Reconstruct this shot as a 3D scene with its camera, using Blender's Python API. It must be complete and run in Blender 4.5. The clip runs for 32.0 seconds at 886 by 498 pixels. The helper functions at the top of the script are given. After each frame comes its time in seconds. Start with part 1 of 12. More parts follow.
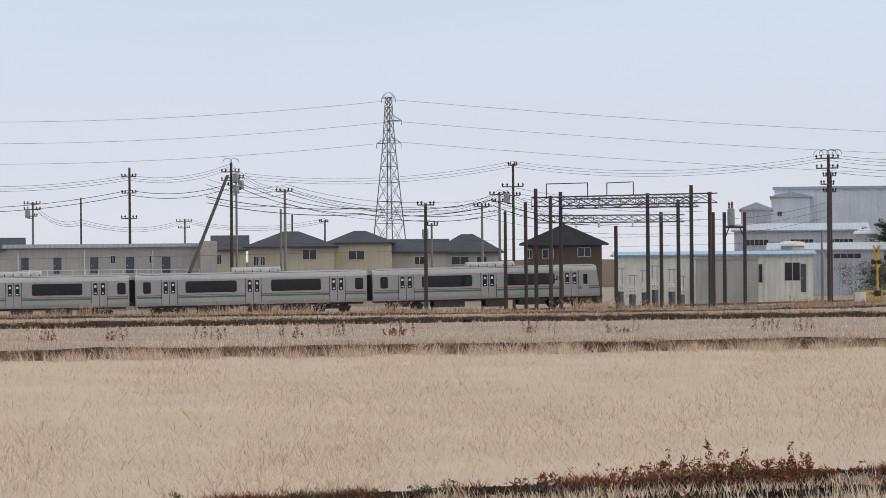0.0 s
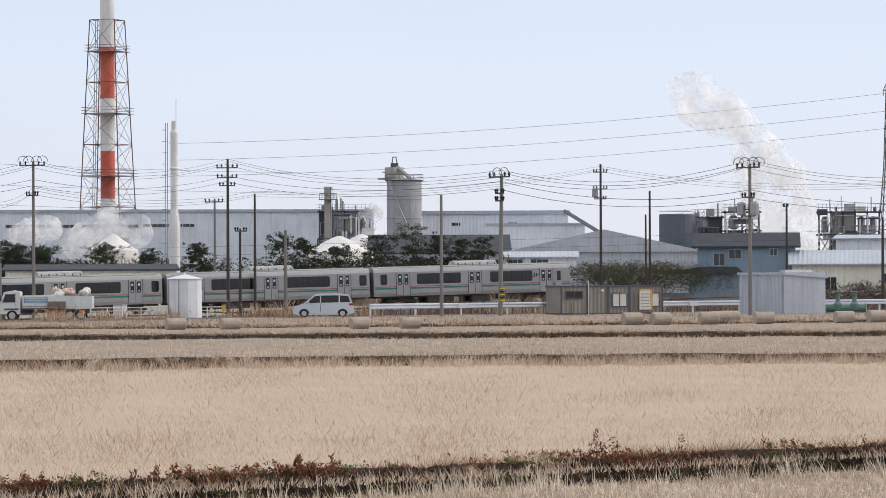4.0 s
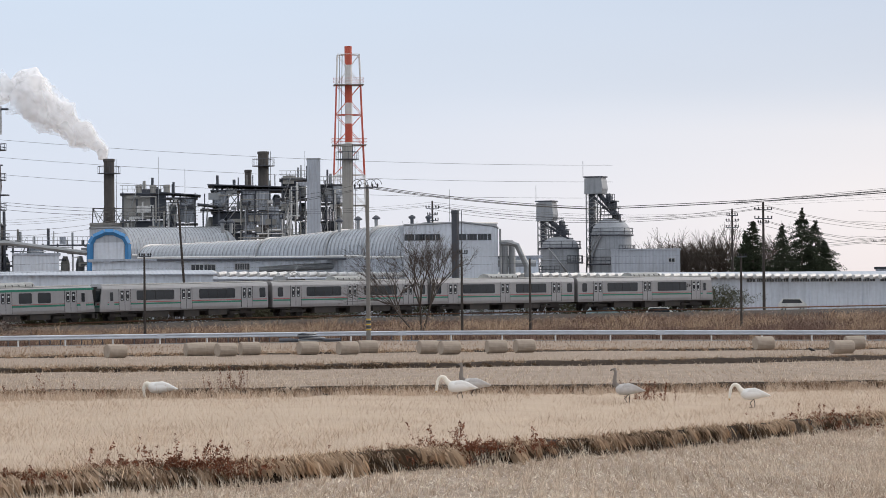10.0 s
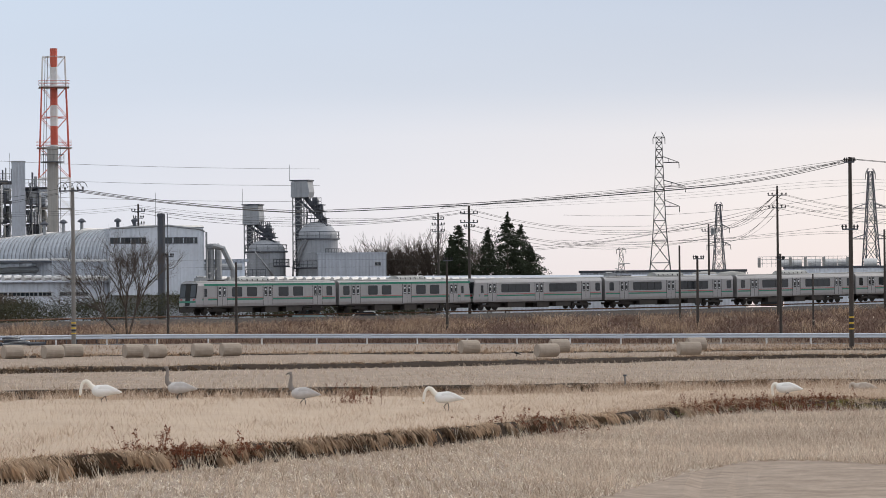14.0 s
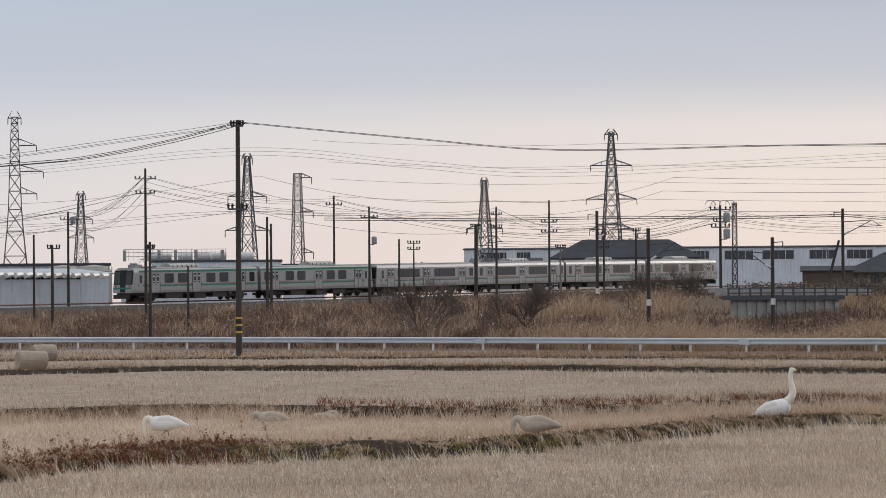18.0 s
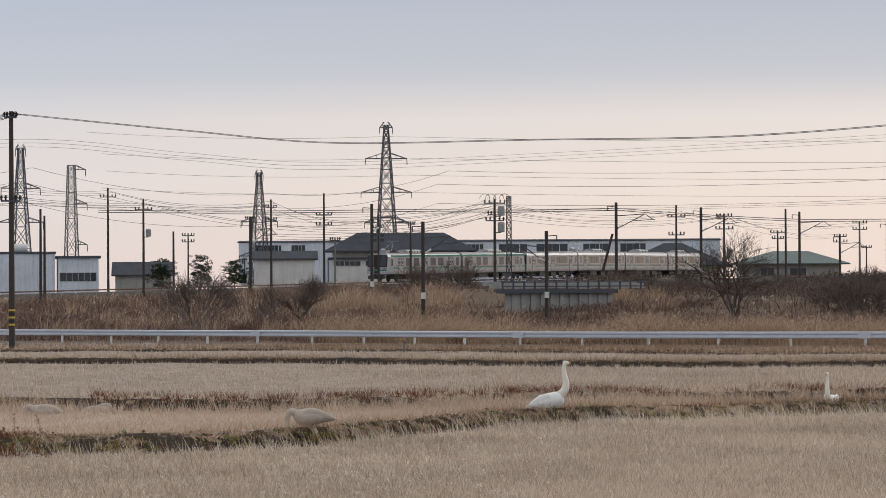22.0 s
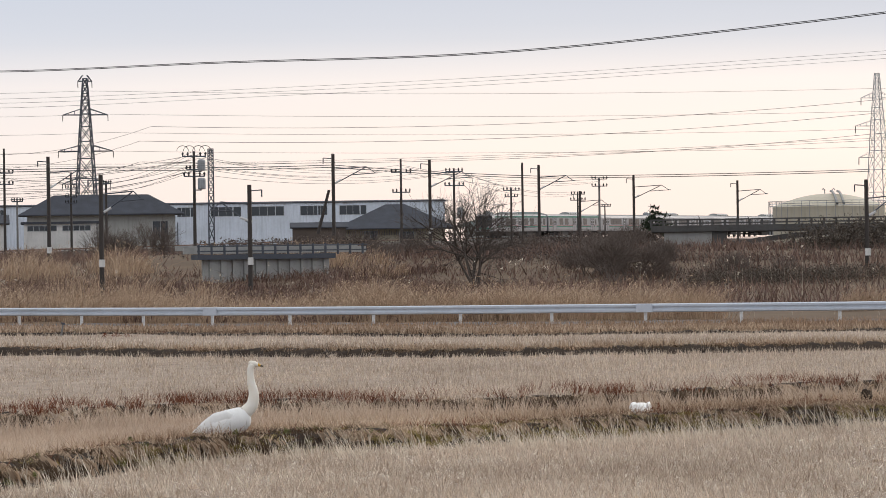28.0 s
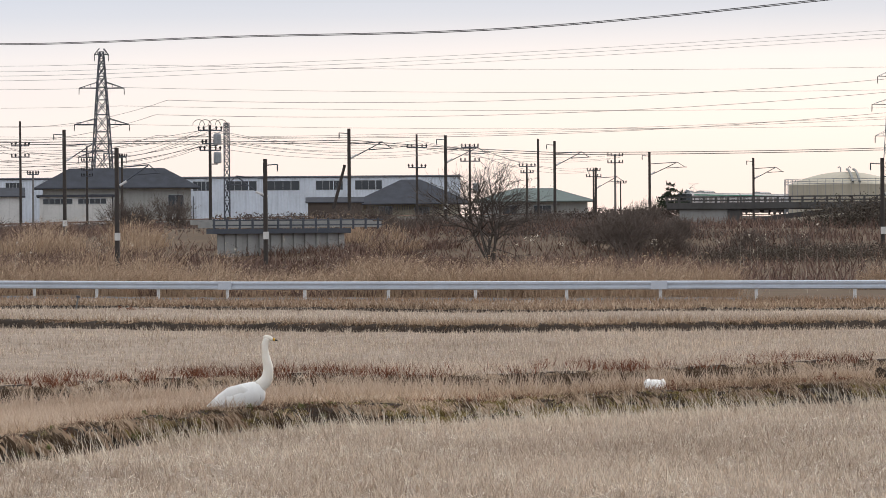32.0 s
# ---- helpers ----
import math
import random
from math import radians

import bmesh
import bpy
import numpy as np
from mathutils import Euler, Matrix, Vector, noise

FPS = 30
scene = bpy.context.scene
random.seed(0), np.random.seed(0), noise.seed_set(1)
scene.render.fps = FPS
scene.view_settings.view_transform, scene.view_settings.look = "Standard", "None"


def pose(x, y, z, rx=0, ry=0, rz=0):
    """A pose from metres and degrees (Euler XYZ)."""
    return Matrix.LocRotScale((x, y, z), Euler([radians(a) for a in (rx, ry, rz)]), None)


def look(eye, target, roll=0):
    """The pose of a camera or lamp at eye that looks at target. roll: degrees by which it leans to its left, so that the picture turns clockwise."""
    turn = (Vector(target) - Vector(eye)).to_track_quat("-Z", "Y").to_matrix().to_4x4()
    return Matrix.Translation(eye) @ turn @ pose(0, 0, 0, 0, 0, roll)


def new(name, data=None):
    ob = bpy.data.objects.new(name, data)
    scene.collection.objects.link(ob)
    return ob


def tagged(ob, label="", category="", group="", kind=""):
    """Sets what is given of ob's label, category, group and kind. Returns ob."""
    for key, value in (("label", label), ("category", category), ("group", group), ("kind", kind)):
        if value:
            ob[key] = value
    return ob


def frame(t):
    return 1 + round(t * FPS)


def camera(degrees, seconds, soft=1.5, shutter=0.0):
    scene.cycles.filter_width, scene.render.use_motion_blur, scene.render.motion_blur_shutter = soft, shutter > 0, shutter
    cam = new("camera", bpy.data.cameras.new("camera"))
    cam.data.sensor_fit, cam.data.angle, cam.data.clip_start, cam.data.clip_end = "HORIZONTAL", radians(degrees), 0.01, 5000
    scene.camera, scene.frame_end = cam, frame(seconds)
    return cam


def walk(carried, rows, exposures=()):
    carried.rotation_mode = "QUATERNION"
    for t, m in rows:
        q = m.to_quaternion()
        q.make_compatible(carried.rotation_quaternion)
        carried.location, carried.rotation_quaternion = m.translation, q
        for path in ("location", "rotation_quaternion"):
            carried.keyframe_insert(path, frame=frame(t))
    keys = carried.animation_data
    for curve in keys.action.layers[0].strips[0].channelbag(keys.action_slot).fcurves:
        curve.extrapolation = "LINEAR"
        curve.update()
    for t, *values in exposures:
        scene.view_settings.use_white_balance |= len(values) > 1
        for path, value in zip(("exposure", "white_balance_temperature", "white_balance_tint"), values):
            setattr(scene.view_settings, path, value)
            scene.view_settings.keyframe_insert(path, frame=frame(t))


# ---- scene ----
LENS = 13.757
cam = camera(LENS, 32.0, soft=0.7)
PATH = [
    (0.00, pose(-0.00, 0.00, 3.00, 90.130, 0.480, 53.985)),
    (0.50, pose(-0.00, 0.00, 3.00, 90.129, 0.318, 52.070)),
    (1.00, pose(-0.00, 0.00, 3.00, 89.966, 0.310, 50.102)),
    (1.50, pose(-0.00, 0.00, 3.00, 89.813, 0.485, 48.161)),
    (2.00, pose(-0.00, 0.00, 3.00, 89.870, 0.529, 46.164)),
    (2.50, pose(-0.00, 0.00, 3.00, 90.009, 0.621, 44.120)),
    (3.00, pose(-0.00, 0.00, 3.00, 90.125, 0.578, 41.993)),
    (3.50, pose(-0.00, 0.00, 3.00, 90.234, 0.476, 39.883)),
    (4.00, pose(-0.00, 0.00, 3.00, 90.423, 0.239, 37.813)),
    (4.50, pose(-0.00, 0.00, 3.00, 90.655, 0.331, 35.759)),
    (5.17, pose(-0.00, 0.00, 3.00, 90.701, 0.360, 33.565)),
    (5.83, pose(-0.00, 0.00, 3.00, 90.746, 0.389, 31.404)),
    (6.50, pose(-0.00, 0.00, 3.00, 90.791, 0.419, 29.210)),
    (7.00, pose(-0.00, 0.00, 3.00, 90.690, 0.632, 27.489)),
    (7.50, pose(-0.00, 0.00, 3.00, 90.643, 0.701, 25.663)),
    (8.00, pose(-0.00, 0.00, 3.00, 90.657, 0.807, 23.852)),
    (8.50, pose(-0.00, 0.00, 3.00, 90.712, 0.843, 23.003)),
    (9.00, pose(-0.00, 0.00, 3.00, 90.763, 0.706, 22.571)),
    (9.50, pose(-0.00, 0.00, 3.00, 90.864, 0.428, 22.236)),
    (10.00, pose(-0.00, 0.00, 3.00, 90.913, 0.522, 22.125)),
    (10.50, pose(-0.00, 0.00, 3.00, 90.888, 0.585, 21.988)),
    (11.00, pose(-0.00, 0.00, 3.00, 90.857, 0.525, 21.987)),
    (11.50, pose(-0.00, 0.00, 3.00, 90.845, 0.506, 21.997)),
    (12.00, pose(-0.00, 0.00, 3.00, 90.874, 0.600, 21.523)),
    (12.50, pose(-0.00, 0.00, 3.00, 90.912, 0.587, 20.731)),
    (13.00, pose(-0.00, 0.00, 3.00, 90.948, 0.551, 19.776)),
    (13.50, pose(-0.00, 0.00, 3.00, 90.957, 0.487, 18.765)),
    (14.20, pose(-0.00, 0.00, 3.00, 90.915, 0.526, 17.038)),
    (14.70, pose(-0.00, 0.00, 3.00, 90.886, 0.553, 15.804)),
    (15.50, pose(-4.08, 18.15, 3.00, 90.838, 0.598, 13.831)),
    (16.00, pose(-6.63, 29.50, 3.00, 90.915, 0.517, 12.659)),
    (16.50, pose(-9.17, 40.84, 3.00, 90.893, 0.532, 10.926)),
    (16.85, pose(-10.96, 48.78, 3.00, 90.859, 0.649, 9.739)),
    (17.00, pose(-10.96, 48.78, 3.00, 90.845, 0.699, 9.231)),
    (17.50, pose(-10.96, 48.78, 3.00, 90.814, 0.485, 8.112)),
    (18.00, pose(-10.96, 48.78, 3.00, 90.814, 0.428, 7.663)),
    (18.50, pose(-10.96, 48.78, 3.00, 90.876, 0.443, 6.951)),
    (19.00, pose(-10.96, 48.78, 3.00, 90.927, 0.449, 6.572)),
    (19.50, pose(-10.96, 48.78, 3.00, 90.861, 0.404, 6.700)),
    (20.00, pose(-10.96, 48.78, 3.00, 90.628, 0.320, 6.791)),
    (20.50, pose(-10.96, 48.78, 3.00, 90.497, 0.268, 6.762)),
    (21.00, pose(-10.96, 48.78, 3.00, 90.574, 0.286, 5.779)),
    (21.50, pose(-10.96, 48.78, 3.00, 90.701, 0.297, 4.828)),
    (22.00, pose(-10.96, 48.78, 3.00, 90.681, 0.311, 4.148)),
    (22.50, pose(-10.96, 48.78, 3.00, 90.515, 0.301, 2.707)),
    (23.00, pose(-10.96, 48.78, 3.00, 90.365, 0.153, 1.834)),
    (23.50, pose(-10.96, 48.78, 3.00, 90.351, 0.315, 1.565)),
    (23.55, pose(-10.96, 48.78, 3.00, 90.358, 0.325, 1.557)),
    (24.00, pose(-11.20, 60.78, 3.00, 90.422, 0.416, 1.489)),
    (24.50, pose(-11.48, 74.11, 3.00, 90.370, 0.519, 1.284)),
    (25.00, pose(-11.75, 87.44, 3.00, 90.089, 0.450, 0.728)),
    (25.50, pose(-11.78, 88.78, 3.00, 89.878, 0.355, 0.359)),
    (27.50, pose(-11.78, 88.78, 3.00, 89.900, 0.742, -0.294)),
    (28.00, pose(-11.78, 88.78, 3.00, 90.092, 0.851, -0.212)),
    (28.50, pose(-11.78, 88.78, 3.00, 90.125, 0.918, -0.053)),
    (29.00, pose(-11.78, 88.78, 3.00, 90.082, 0.844, -0.000)),
    (29.50, pose(-11.78, 88.78, 3.00, 90.112, 0.830, 0.084)),
    (30.00, pose(-11.78, 88.78, 3.00, 90.069, 0.671, -0.669)),
    (30.50, pose(-11.78, 88.78, 3.00, 89.938, 0.676, -0.413)),
    (31.00, pose(-11.78, 88.78, 3.00, 89.947, 0.506, -0.059)),
    (31.50, pose(-11.78, 88.78, 3.00, 89.787, 0.378, -0.022)),
    (32.00, pose(-11.78, 88.78, 3.00, 89.714, 0.464, 0.027)),
]
walk(cam, PATH, exposures=[(0, -0.06), (2, 0.02), (4, 0.12), (7, -0.05), (9, 0.06), (11, -0.03), (13, 0.0), (14.5, -0.1), (16, -0.28), (19, -0.3), (23, -0.32), (25, -0.24), (27, -0.06), (32, 0.04)])

# ---- light ----
SUN_AZ, SUN_EL = 38.0, 24.0
world = bpy.data.worlds.new("overcast_sky")
scene.world = world
world.use_nodes = True
wn = world.node_tree
wn.nodes.clear()
out = wn.nodes.new("ShaderNodeOutputWorld")
bg = wn.nodes.new("ShaderNodeBackground")
sky = wn.nodes.new("ShaderNodeTexSky")
sky.sky_type, sky.sun_disc = "NISHITA", False
sky.sun_elevation, sky.sun_rotation = radians(SUN_EL), radians(SUN_AZ)
co = wn.nodes.new("ShaderNodeTexCoord")
sep = wn.nodes.new("ShaderNodeSeparateXYZ")
wn.links.new(co.outputs["Generated"], sep.inputs[0])


def ramp(tree, stops, src):
    r = tree.nodes.new("ShaderNodeValToRGB")
    els = r.color_ramp.elements
    els[0].position, els[0].color = stops[0][0], (*stops[0][1], 1)
    els[1].position, els[1].color = stops[-1][0], (*stops[-1][1], 1)
    for p, c in stops[1:-1]:
        e = els.new(p)
        e.color = (*c, 1)
    tree.links.new(src, r.inputs[0])
    return r.outputs[0]


def mathn(tree, op, a, b=None, clamp=False):
    n = tree.nodes.new("ShaderNodeMath")
    n.operation, n.use_clamp = op, clamp
    for i, v in enumerate((a, b)):
        if v is None:
            continue
        if isinstance(v, (int, float)):
            n.inputs[i].default_value = v
        else:
            tree.links.new(v, n.inputs[i])
    return n.outputs[0]


def mix(tree, fac, a, b, kind="MIX"):
    n = tree.nodes.new("ShaderNodeMix")
    n.data_type, n.blend_type = "RGBA", kind
    for sock, v in ((n.inputs[0], fac), (n.inputs[6], a), (n.inputs[7], b)):
        if isinstance(v, (int, float)):
            sock.default_value = v
        elif isinstance(v, tuple):
            sock.default_value = (*v, 1)
        else:
            tree.links.new(v, sock)
    return n.outputs[2]


# thin high cloud: cool grey to the west, cream low down towards the veiled sun
cool = ramp(wn, [(0.0, (0.78, 0.79, 0.87)), (0.035, (0.725, 0.78, 0.905)), (0.09, (0.665, 0.77, 0.93)), (0.25, (0.80, 0.85, 0.93)), (1.0, (1.25, 1.27, 1.30))], sep.outputs[2])
warm = ramp(wn, [(0.0, (1.10, 0.88, 0.79)), (0.03, (1.12, 0.97, 0.885)), (0.047, (1.03, 0.93, 0.89)), (0.060, (0.70, 0.71, 0.78)), (0.085, (0.55, 0.59, 0.71)), (0.25, (0.78, 0.80, 0.86)), (1.0, (1.25, 1.27, 1.30))], sep.outputs[2])
side = mathn(wn, "ADD", mathn(wn, "MULTIPLY", sep.outputs[0], math.sin(radians(20))), mathn(wn, "MULTIPLY", sep.outputs[1], math.cos(radians(20))))
mr = wn.nodes.new("ShaderNodeMapRange")
mr.interpolation_type = "SMOOTHSTEP"
mr.inputs[1].default_value, mr.inputs[2].default_value = 0.66, 0.985
wn.links.new(side, mr.inputs[0])
veil = mix(wn, mr.outputs[0], cool, warm)
cl = wn.nodes.new("ShaderNodeTexNoise")
cl.inputs["Scale"].default_value, cl.inputs["Detail"].default_value = 3.0, 5
mp = wn.nodes.new("ShaderNodeMapping")
mp.inputs["Scale"].default_value = (1, 1, 7)
wn.links.new(co.outputs["Generated"], mp.inputs[0])
wn.links.new(mp.outputs[0], cl.inputs["Vector"])
soft_cloud = mathn(wn, "ADD", mathn(wn, "MULTIPLY", cl.outputs[0], 0.14), 0.93)
veil = mix(wn, 1.0, veil, soft_cloud, "MULTIPLY")
blue = mix(wn, 1.0, sky.outputs[0], (0.1, 0.1, 0.1), "MULTIPLY")
wn.links.new(mix(wn, 0.92, blue, veil), bg.inputs[0])
bg.inputs[1].default_value = 1.0
wn.links.new(bg.outputs[0], out.inputs[0])
sun_data = bpy.data.lights.new("sun", "SUN")
sun_data.energy, sun_data.angle, sun_data.color = 1.7, radians(14), (1.0, 0.9, 0.8)
sun = new("sun", sun_data)
sun.matrix_world = look((300 * math.sin(radians(SUN_AZ)), 300 * math.cos(radians(SUN_AZ)), 300 * math.tan(radians(SUN_EL))), (0, 0, 0))


# ---- mesh and material helpers ----
class Shape:
    """Collects plain solids for one mesh."""

    def __init__(self):
        self.v, self.f = [], []

    def add(self, verts, faces):
        o = len(self.v)
        self.v += [tuple(p) for p in verts]
        self.f += [tuple(i + o for i in q) for q in faces]
        return self

    def box(self, x0, x1, y0, y1, z0, z1, m=None):
        p = [Vector((x, y, z)) for z in (z0, z1) for y in (y0, y1) for x in (x0, x1)]
        if m is not None:
            p = [m @ q for q in p]
        return self.add(p, [(0, 2, 3, 1), (4, 5, 7, 6), (0, 1, 5, 4), (1, 3, 7, 5), (3, 2, 6, 7), (2, 0, 4, 6)])

    def tube(self, a, b, r, r2=None, n=6, caps=True):
        a, b = Vector(a), Vector(b)
        r2 = r if r2 is None else r2
        d = (b - a)
        if d.length < 1e-6:
            return self
        q = d.to_track_quat("Z", "Y")
        ring = [q @ Vector((math.cos(2 * math.pi * i / n), math.sin(2 * math.pi * i / n), 0)) for i in range(n)]
        p = [a + c * r for c in ring] + [b + c * r2 for c in ring]
        f = [(i, (i + 1) % n, n + (i + 1) % n, n + i) for i in range(n)]
        if caps:
            f += [tuple(range(n - 1, -1, -1)), tuple(range(n, 2 * n))]
        return self.add(p, f)

    def path(self, pts, r, n=4):
        """One continuous tube through points."""
        pts = [Vector(p) for p in pts]
        v = []
        up = Vector((0.31, 0.17, 0.93))
        for i, p in enumerate(pts):
            d = (pts[min(i + 1, len(pts) - 1)] - pts[max(i - 1, 0)]).normalized()
            a = d.cross(up)
            if a.length < 0.05:
                a = d.cross(Vector((1, 0, 0)))
            a.normalize()
            b = d.cross(a)
            v += [p + (a * math.cos(2 * math.pi * k / n) + b * math.sin(2 * math.pi * k / n)) * r for k in range(n)]
        f = [(i * n + k, i * n + (k + 1) % n, (i + 1) * n + (k + 1) % n, (i + 1) * n + k) for i in range(len(pts) - 1) for k in range(n)]
        return self.add(v, f)

    def lathe(self, prof, n=24, at=(0, 0, 0), half=False):
        """Turns (radius, height) pairs round z."""
        ax, ay, az = at
        p = [(ax + r * math.cos(2 * math.pi * i / n), ay + r * math.sin(2 * math.pi * i / n), az + z) for r, z in prof for i in range(n)]
        f = [(k * n + i, k * n + (i + 1) % n, (k + 1) * n + (i + 1) % n, (k + 1) * n + i) for k in range(len(prof) - 1) for i in range(n)]
        f += [tuple(range(n - 1, -1, -1)), tuple(range((len(prof) - 1) * n, len(prof) * n))]
        return self.add(p, f)

    def prism(self, prof, y0, y1, m=None):
        """Pulls an (x, z) outline, counter-clockwise seen from -y, from y0 to y1."""
        n = len(prof)
        p = [Vector((x, y0, z)) for x, z in prof] + [Vector((x, y1, z)) for x, z in prof]
        if m is not None:
            p = [m @ q for q in p]
        return self.add(p, [(i, (i + 1) % n, n + (i + 1) % n, n + i) for i in range(n)] + [tuple(range(n - 1, -1, -1)), tuple(range(n, 2 * n))])

    def blob(self, c, r, squash=1.0, n=7, seed=0):
        """An uneven clump."""
        rnd = random.Random(seed)
        c = Vector(c)
        rings = max(3, n // 2 + 1)
        p = []
        for k in range(rings + 1):
            th = math.pi * k / rings
            for i in range(n):
                a = 2 * math.pi * i / n
                s = r * rnd.uniform(0.75, 1.2)
                p.append(c + Vector((s * math.sin(th) * math.cos(a), s * math.sin(th) * math.sin(a), s * math.cos(th) * squash)))
        f = [(k * n + i, (k + 1) * n + i, (k + 1) * n + (i + 1) % n, k * n + (i + 1) % n) for k in range(rings) for i in range(n)]
        return self.add(p, f)

    def mesh(self, name):
        me = bpy.data.meshes.new(name)
        me.from_pydata(self.v, [], self.f)
        me.update()
        return me


def part(name, shape, material, parent=None, label="", at=None, smooth=False):
    me = shape.mesh(name) if isinstance(shape, Shape) else shape
    if not me.materials:
        me.materials.append(material)
    if smooth:
        me.polygons.foreach_set("use_smooth", [True] * len(me.polygons))
    ob = new(name, me)
    if parent is not None:
        ob.parent = parent
    if at is not None:
        ob.matrix_basis = at
    if label:
        ob["label"] = label
    return ob


def thing(name, m, label, category, group=""):
    ob = new(name)
    ob.empty_display_size = 0.2
    ob.matrix_basis = m
    return tagged(ob, label, category, group)


def solid(name, shape, material, label, category="", group="", kind="", at=None, smooth=False):
    return tagged(part(name, shape, material, at=at, smooth=smooth), label, category, group, kind)


def surface(name, base, second=None, scale=1.0, rough=0.7, metal=0.0, bump=0.0, fine=None, streak=0.0, random_tone=0.0, amount=0.5):
    """A weathered surface: two tones mixed by coarse stains and fine grain, streaks that run down, slight relief."""
    m = bpy.data.materials.new(name)
    m.use_nodes = True
    t = m.node_tree
    b = t.nodes["Principled BSDF"]
    b.inputs["Roughness"].default_value, b.inputs["Metallic"].default_value = rough, metal
    if rough > 0.92:
        b.inputs["Specular IOR Level"].default_value = 0.08
    tc = t.nodes.new("ShaderNodeTexCoord")
    n1 = t.nodes.new("ShaderNodeTexNoise")
    n1.inputs["Scale"].default_value, n1.inputs["Detail"].default_value = scale, 4
    t.links.new(tc.outputs["Object"], n1.inputs["Vector"])
    n2 = t.nodes.new("ShaderNodeTexNoise")
    n2.inputs["Scale"].default_value, n2.inputs["Detail"].default_value = fine or scale * 9, 3
    t.links.new(tc.outputs["Object"], n2.inputs["Vector"])
    second = second or tuple(c * 0.72 for c in base)
    f = mathn(t, "ADD", mathn(t, "MULTIPLY", n1.outputs[0], 0.65), mathn(t, "MULTIPLY", n2.outputs[0], 0.35))
    mr = t.nodes.new("ShaderNodeMapRange")
    mr.inputs[1].default_value, mr.inputs[2].default_value = 0.5 - 0.28 * amount * 1.2, 0.5 + 0.28
    t.links.new(f, mr.inputs[0])
    c = mix(t, mr.outputs[0], base, second)
    if streak:
        mp = t.nodes.new("ShaderNodeMapping")
        mp.inputs["Scale"].default_value = (2.2, 2.2, 0.12)
        t.links.new(tc.outputs["Object"], mp.inputs[0])
        n3 = t.nodes.new("ShaderNodeTexNoise")
        n3.inputs["Scale"].default_value, n3.inputs["Detail"].default_value = 1.5, 5
        t.links.new(mp.outputs[0], n3.inputs["Vector"])
        r3 = t.nodes.new("ShaderNodeMapRange")
        r3.inputs[1].default_value, r3.inputs[2].default_value = 0.5, 0.75
        t.links.new(n3.outputs[0], r3.inputs[0])
        c = mix(t, mathn(t, "MULTIPLY", r3.outputs[0], streak), c, tuple(k * 0.4 for k in base))
    if random_tone:
        oi = t.nodes.new("ShaderNodeObjectInfo")
        geo = t.nodes.new("ShaderNodeNewGeometry")
        rr = mathn(t, "FRACT", mathn(t, "ADD", oi.outputs["Random"], geo.outputs["Random Per Island"]))
        k = mathn(t, "ADD", mathn(t, "MULTIPLY", rr, 2 * random_tone), 1 - random_tone)
        c = mix(t, 1.0, c, k, "MULTIPLY")
    t.links.new(c, b.inputs["Base Color"])
    if bump:
        bn = t.nodes.new("ShaderNodeBump")
        bn.inputs["Strength"].default_value, bn.inputs["Distance"].default_value = 0.6, bump
        t.links.new(f, bn.inputs["Height"])
        t.links.new(bn.outputs[0], b.inputs["Normal"])
    return m


def ribbed(name, base, pitch=0.3, rough=0.5, metal=0.3, axis="X", dirt=0.35):
    """Profiled sheet: ribs at a true pitch, with dirt."""
    m = surface(name, base, scale=0.25, rough=rough, metal=metal, streak=dirt)
    t = m.node_tree
    b = t.nodes["Principled BSDF"]
    tc = t.nodes.new("ShaderNodeTexCoord")
    w = t.nodes.new("ShaderNodeTexWave")
    w.bands_direction = axis
    w.inputs["Scale"].default_value = 0.314 / pitch
    t.links.new(tc.outputs["Object"], w.inputs["Vector"])
    bn = t.nodes.new("ShaderNodeBump")
    bn.inputs["Strength"].default_value, bn.inputs["Distance"].default_value = 0.9, 0.05
    t.links.new(w.outputs[0], bn.inputs["Height"])
    t.links.new(bn.outputs[0], b.inputs["Normal"])
    return m


def glassy(name, tint=(0.02, 0.025, 0.03), rough=0.06):
    m = bpy.data.materials.new(name)
    m.use_nodes = True
    b = m.node_tree.nodes["Principled BSDF"]
    b.inputs["Base Color"].default_value = (*tint, 1)
    b.inputs["Roughness"].default_value = rough
    b.inputs["Specular IOR Level"].default_value = 0.6
    return m


def blades(name, a, b, tall=0.6):
    """Dry stalks: tone varies blade by blade and in wide patches."""
    m = bpy.data.materials.new(name)
    m.use_nodes = True
    t = m.node_tree
    s = t.nodes["Principled BSDF"]
    s.inputs["Roughness"].default_value = 0.8
    s.inputs["Specular IOR Level"].default_value = 0.15
    g = t.nodes.new("ShaderNodeNewGeometry")
    tc = t.nodes.new("ShaderNodeTexCoord")
    n = t.nodes.new("ShaderNodeTexNoise")
    n.inputs["Scale"].default_value, n.inputs["Detail"].default_value = 0.11, 5
    t.links.new(tc.outputs["Object"], n.inputs["Vector"])
    f = mathn(t, "ADD", mathn(t, "MULTIPLY", g.outputs["Random Per Island"], 0.6), mathn(t, "MULTIPLY", n.outputs[0], 0.8))
    mr = t.nodes.new("ShaderNodeMapRange")
    mr.inputs[1].default_value, mr.inputs[2].default_value = 0.3, 1.05
    t.links.new(f, mr.inputs[0])
    t.links.new(mix(t, mr.outputs[0], a, b), s.inputs["Base Color"])
    return m


MAT = {}


def mat(key):
    return MAT[key]


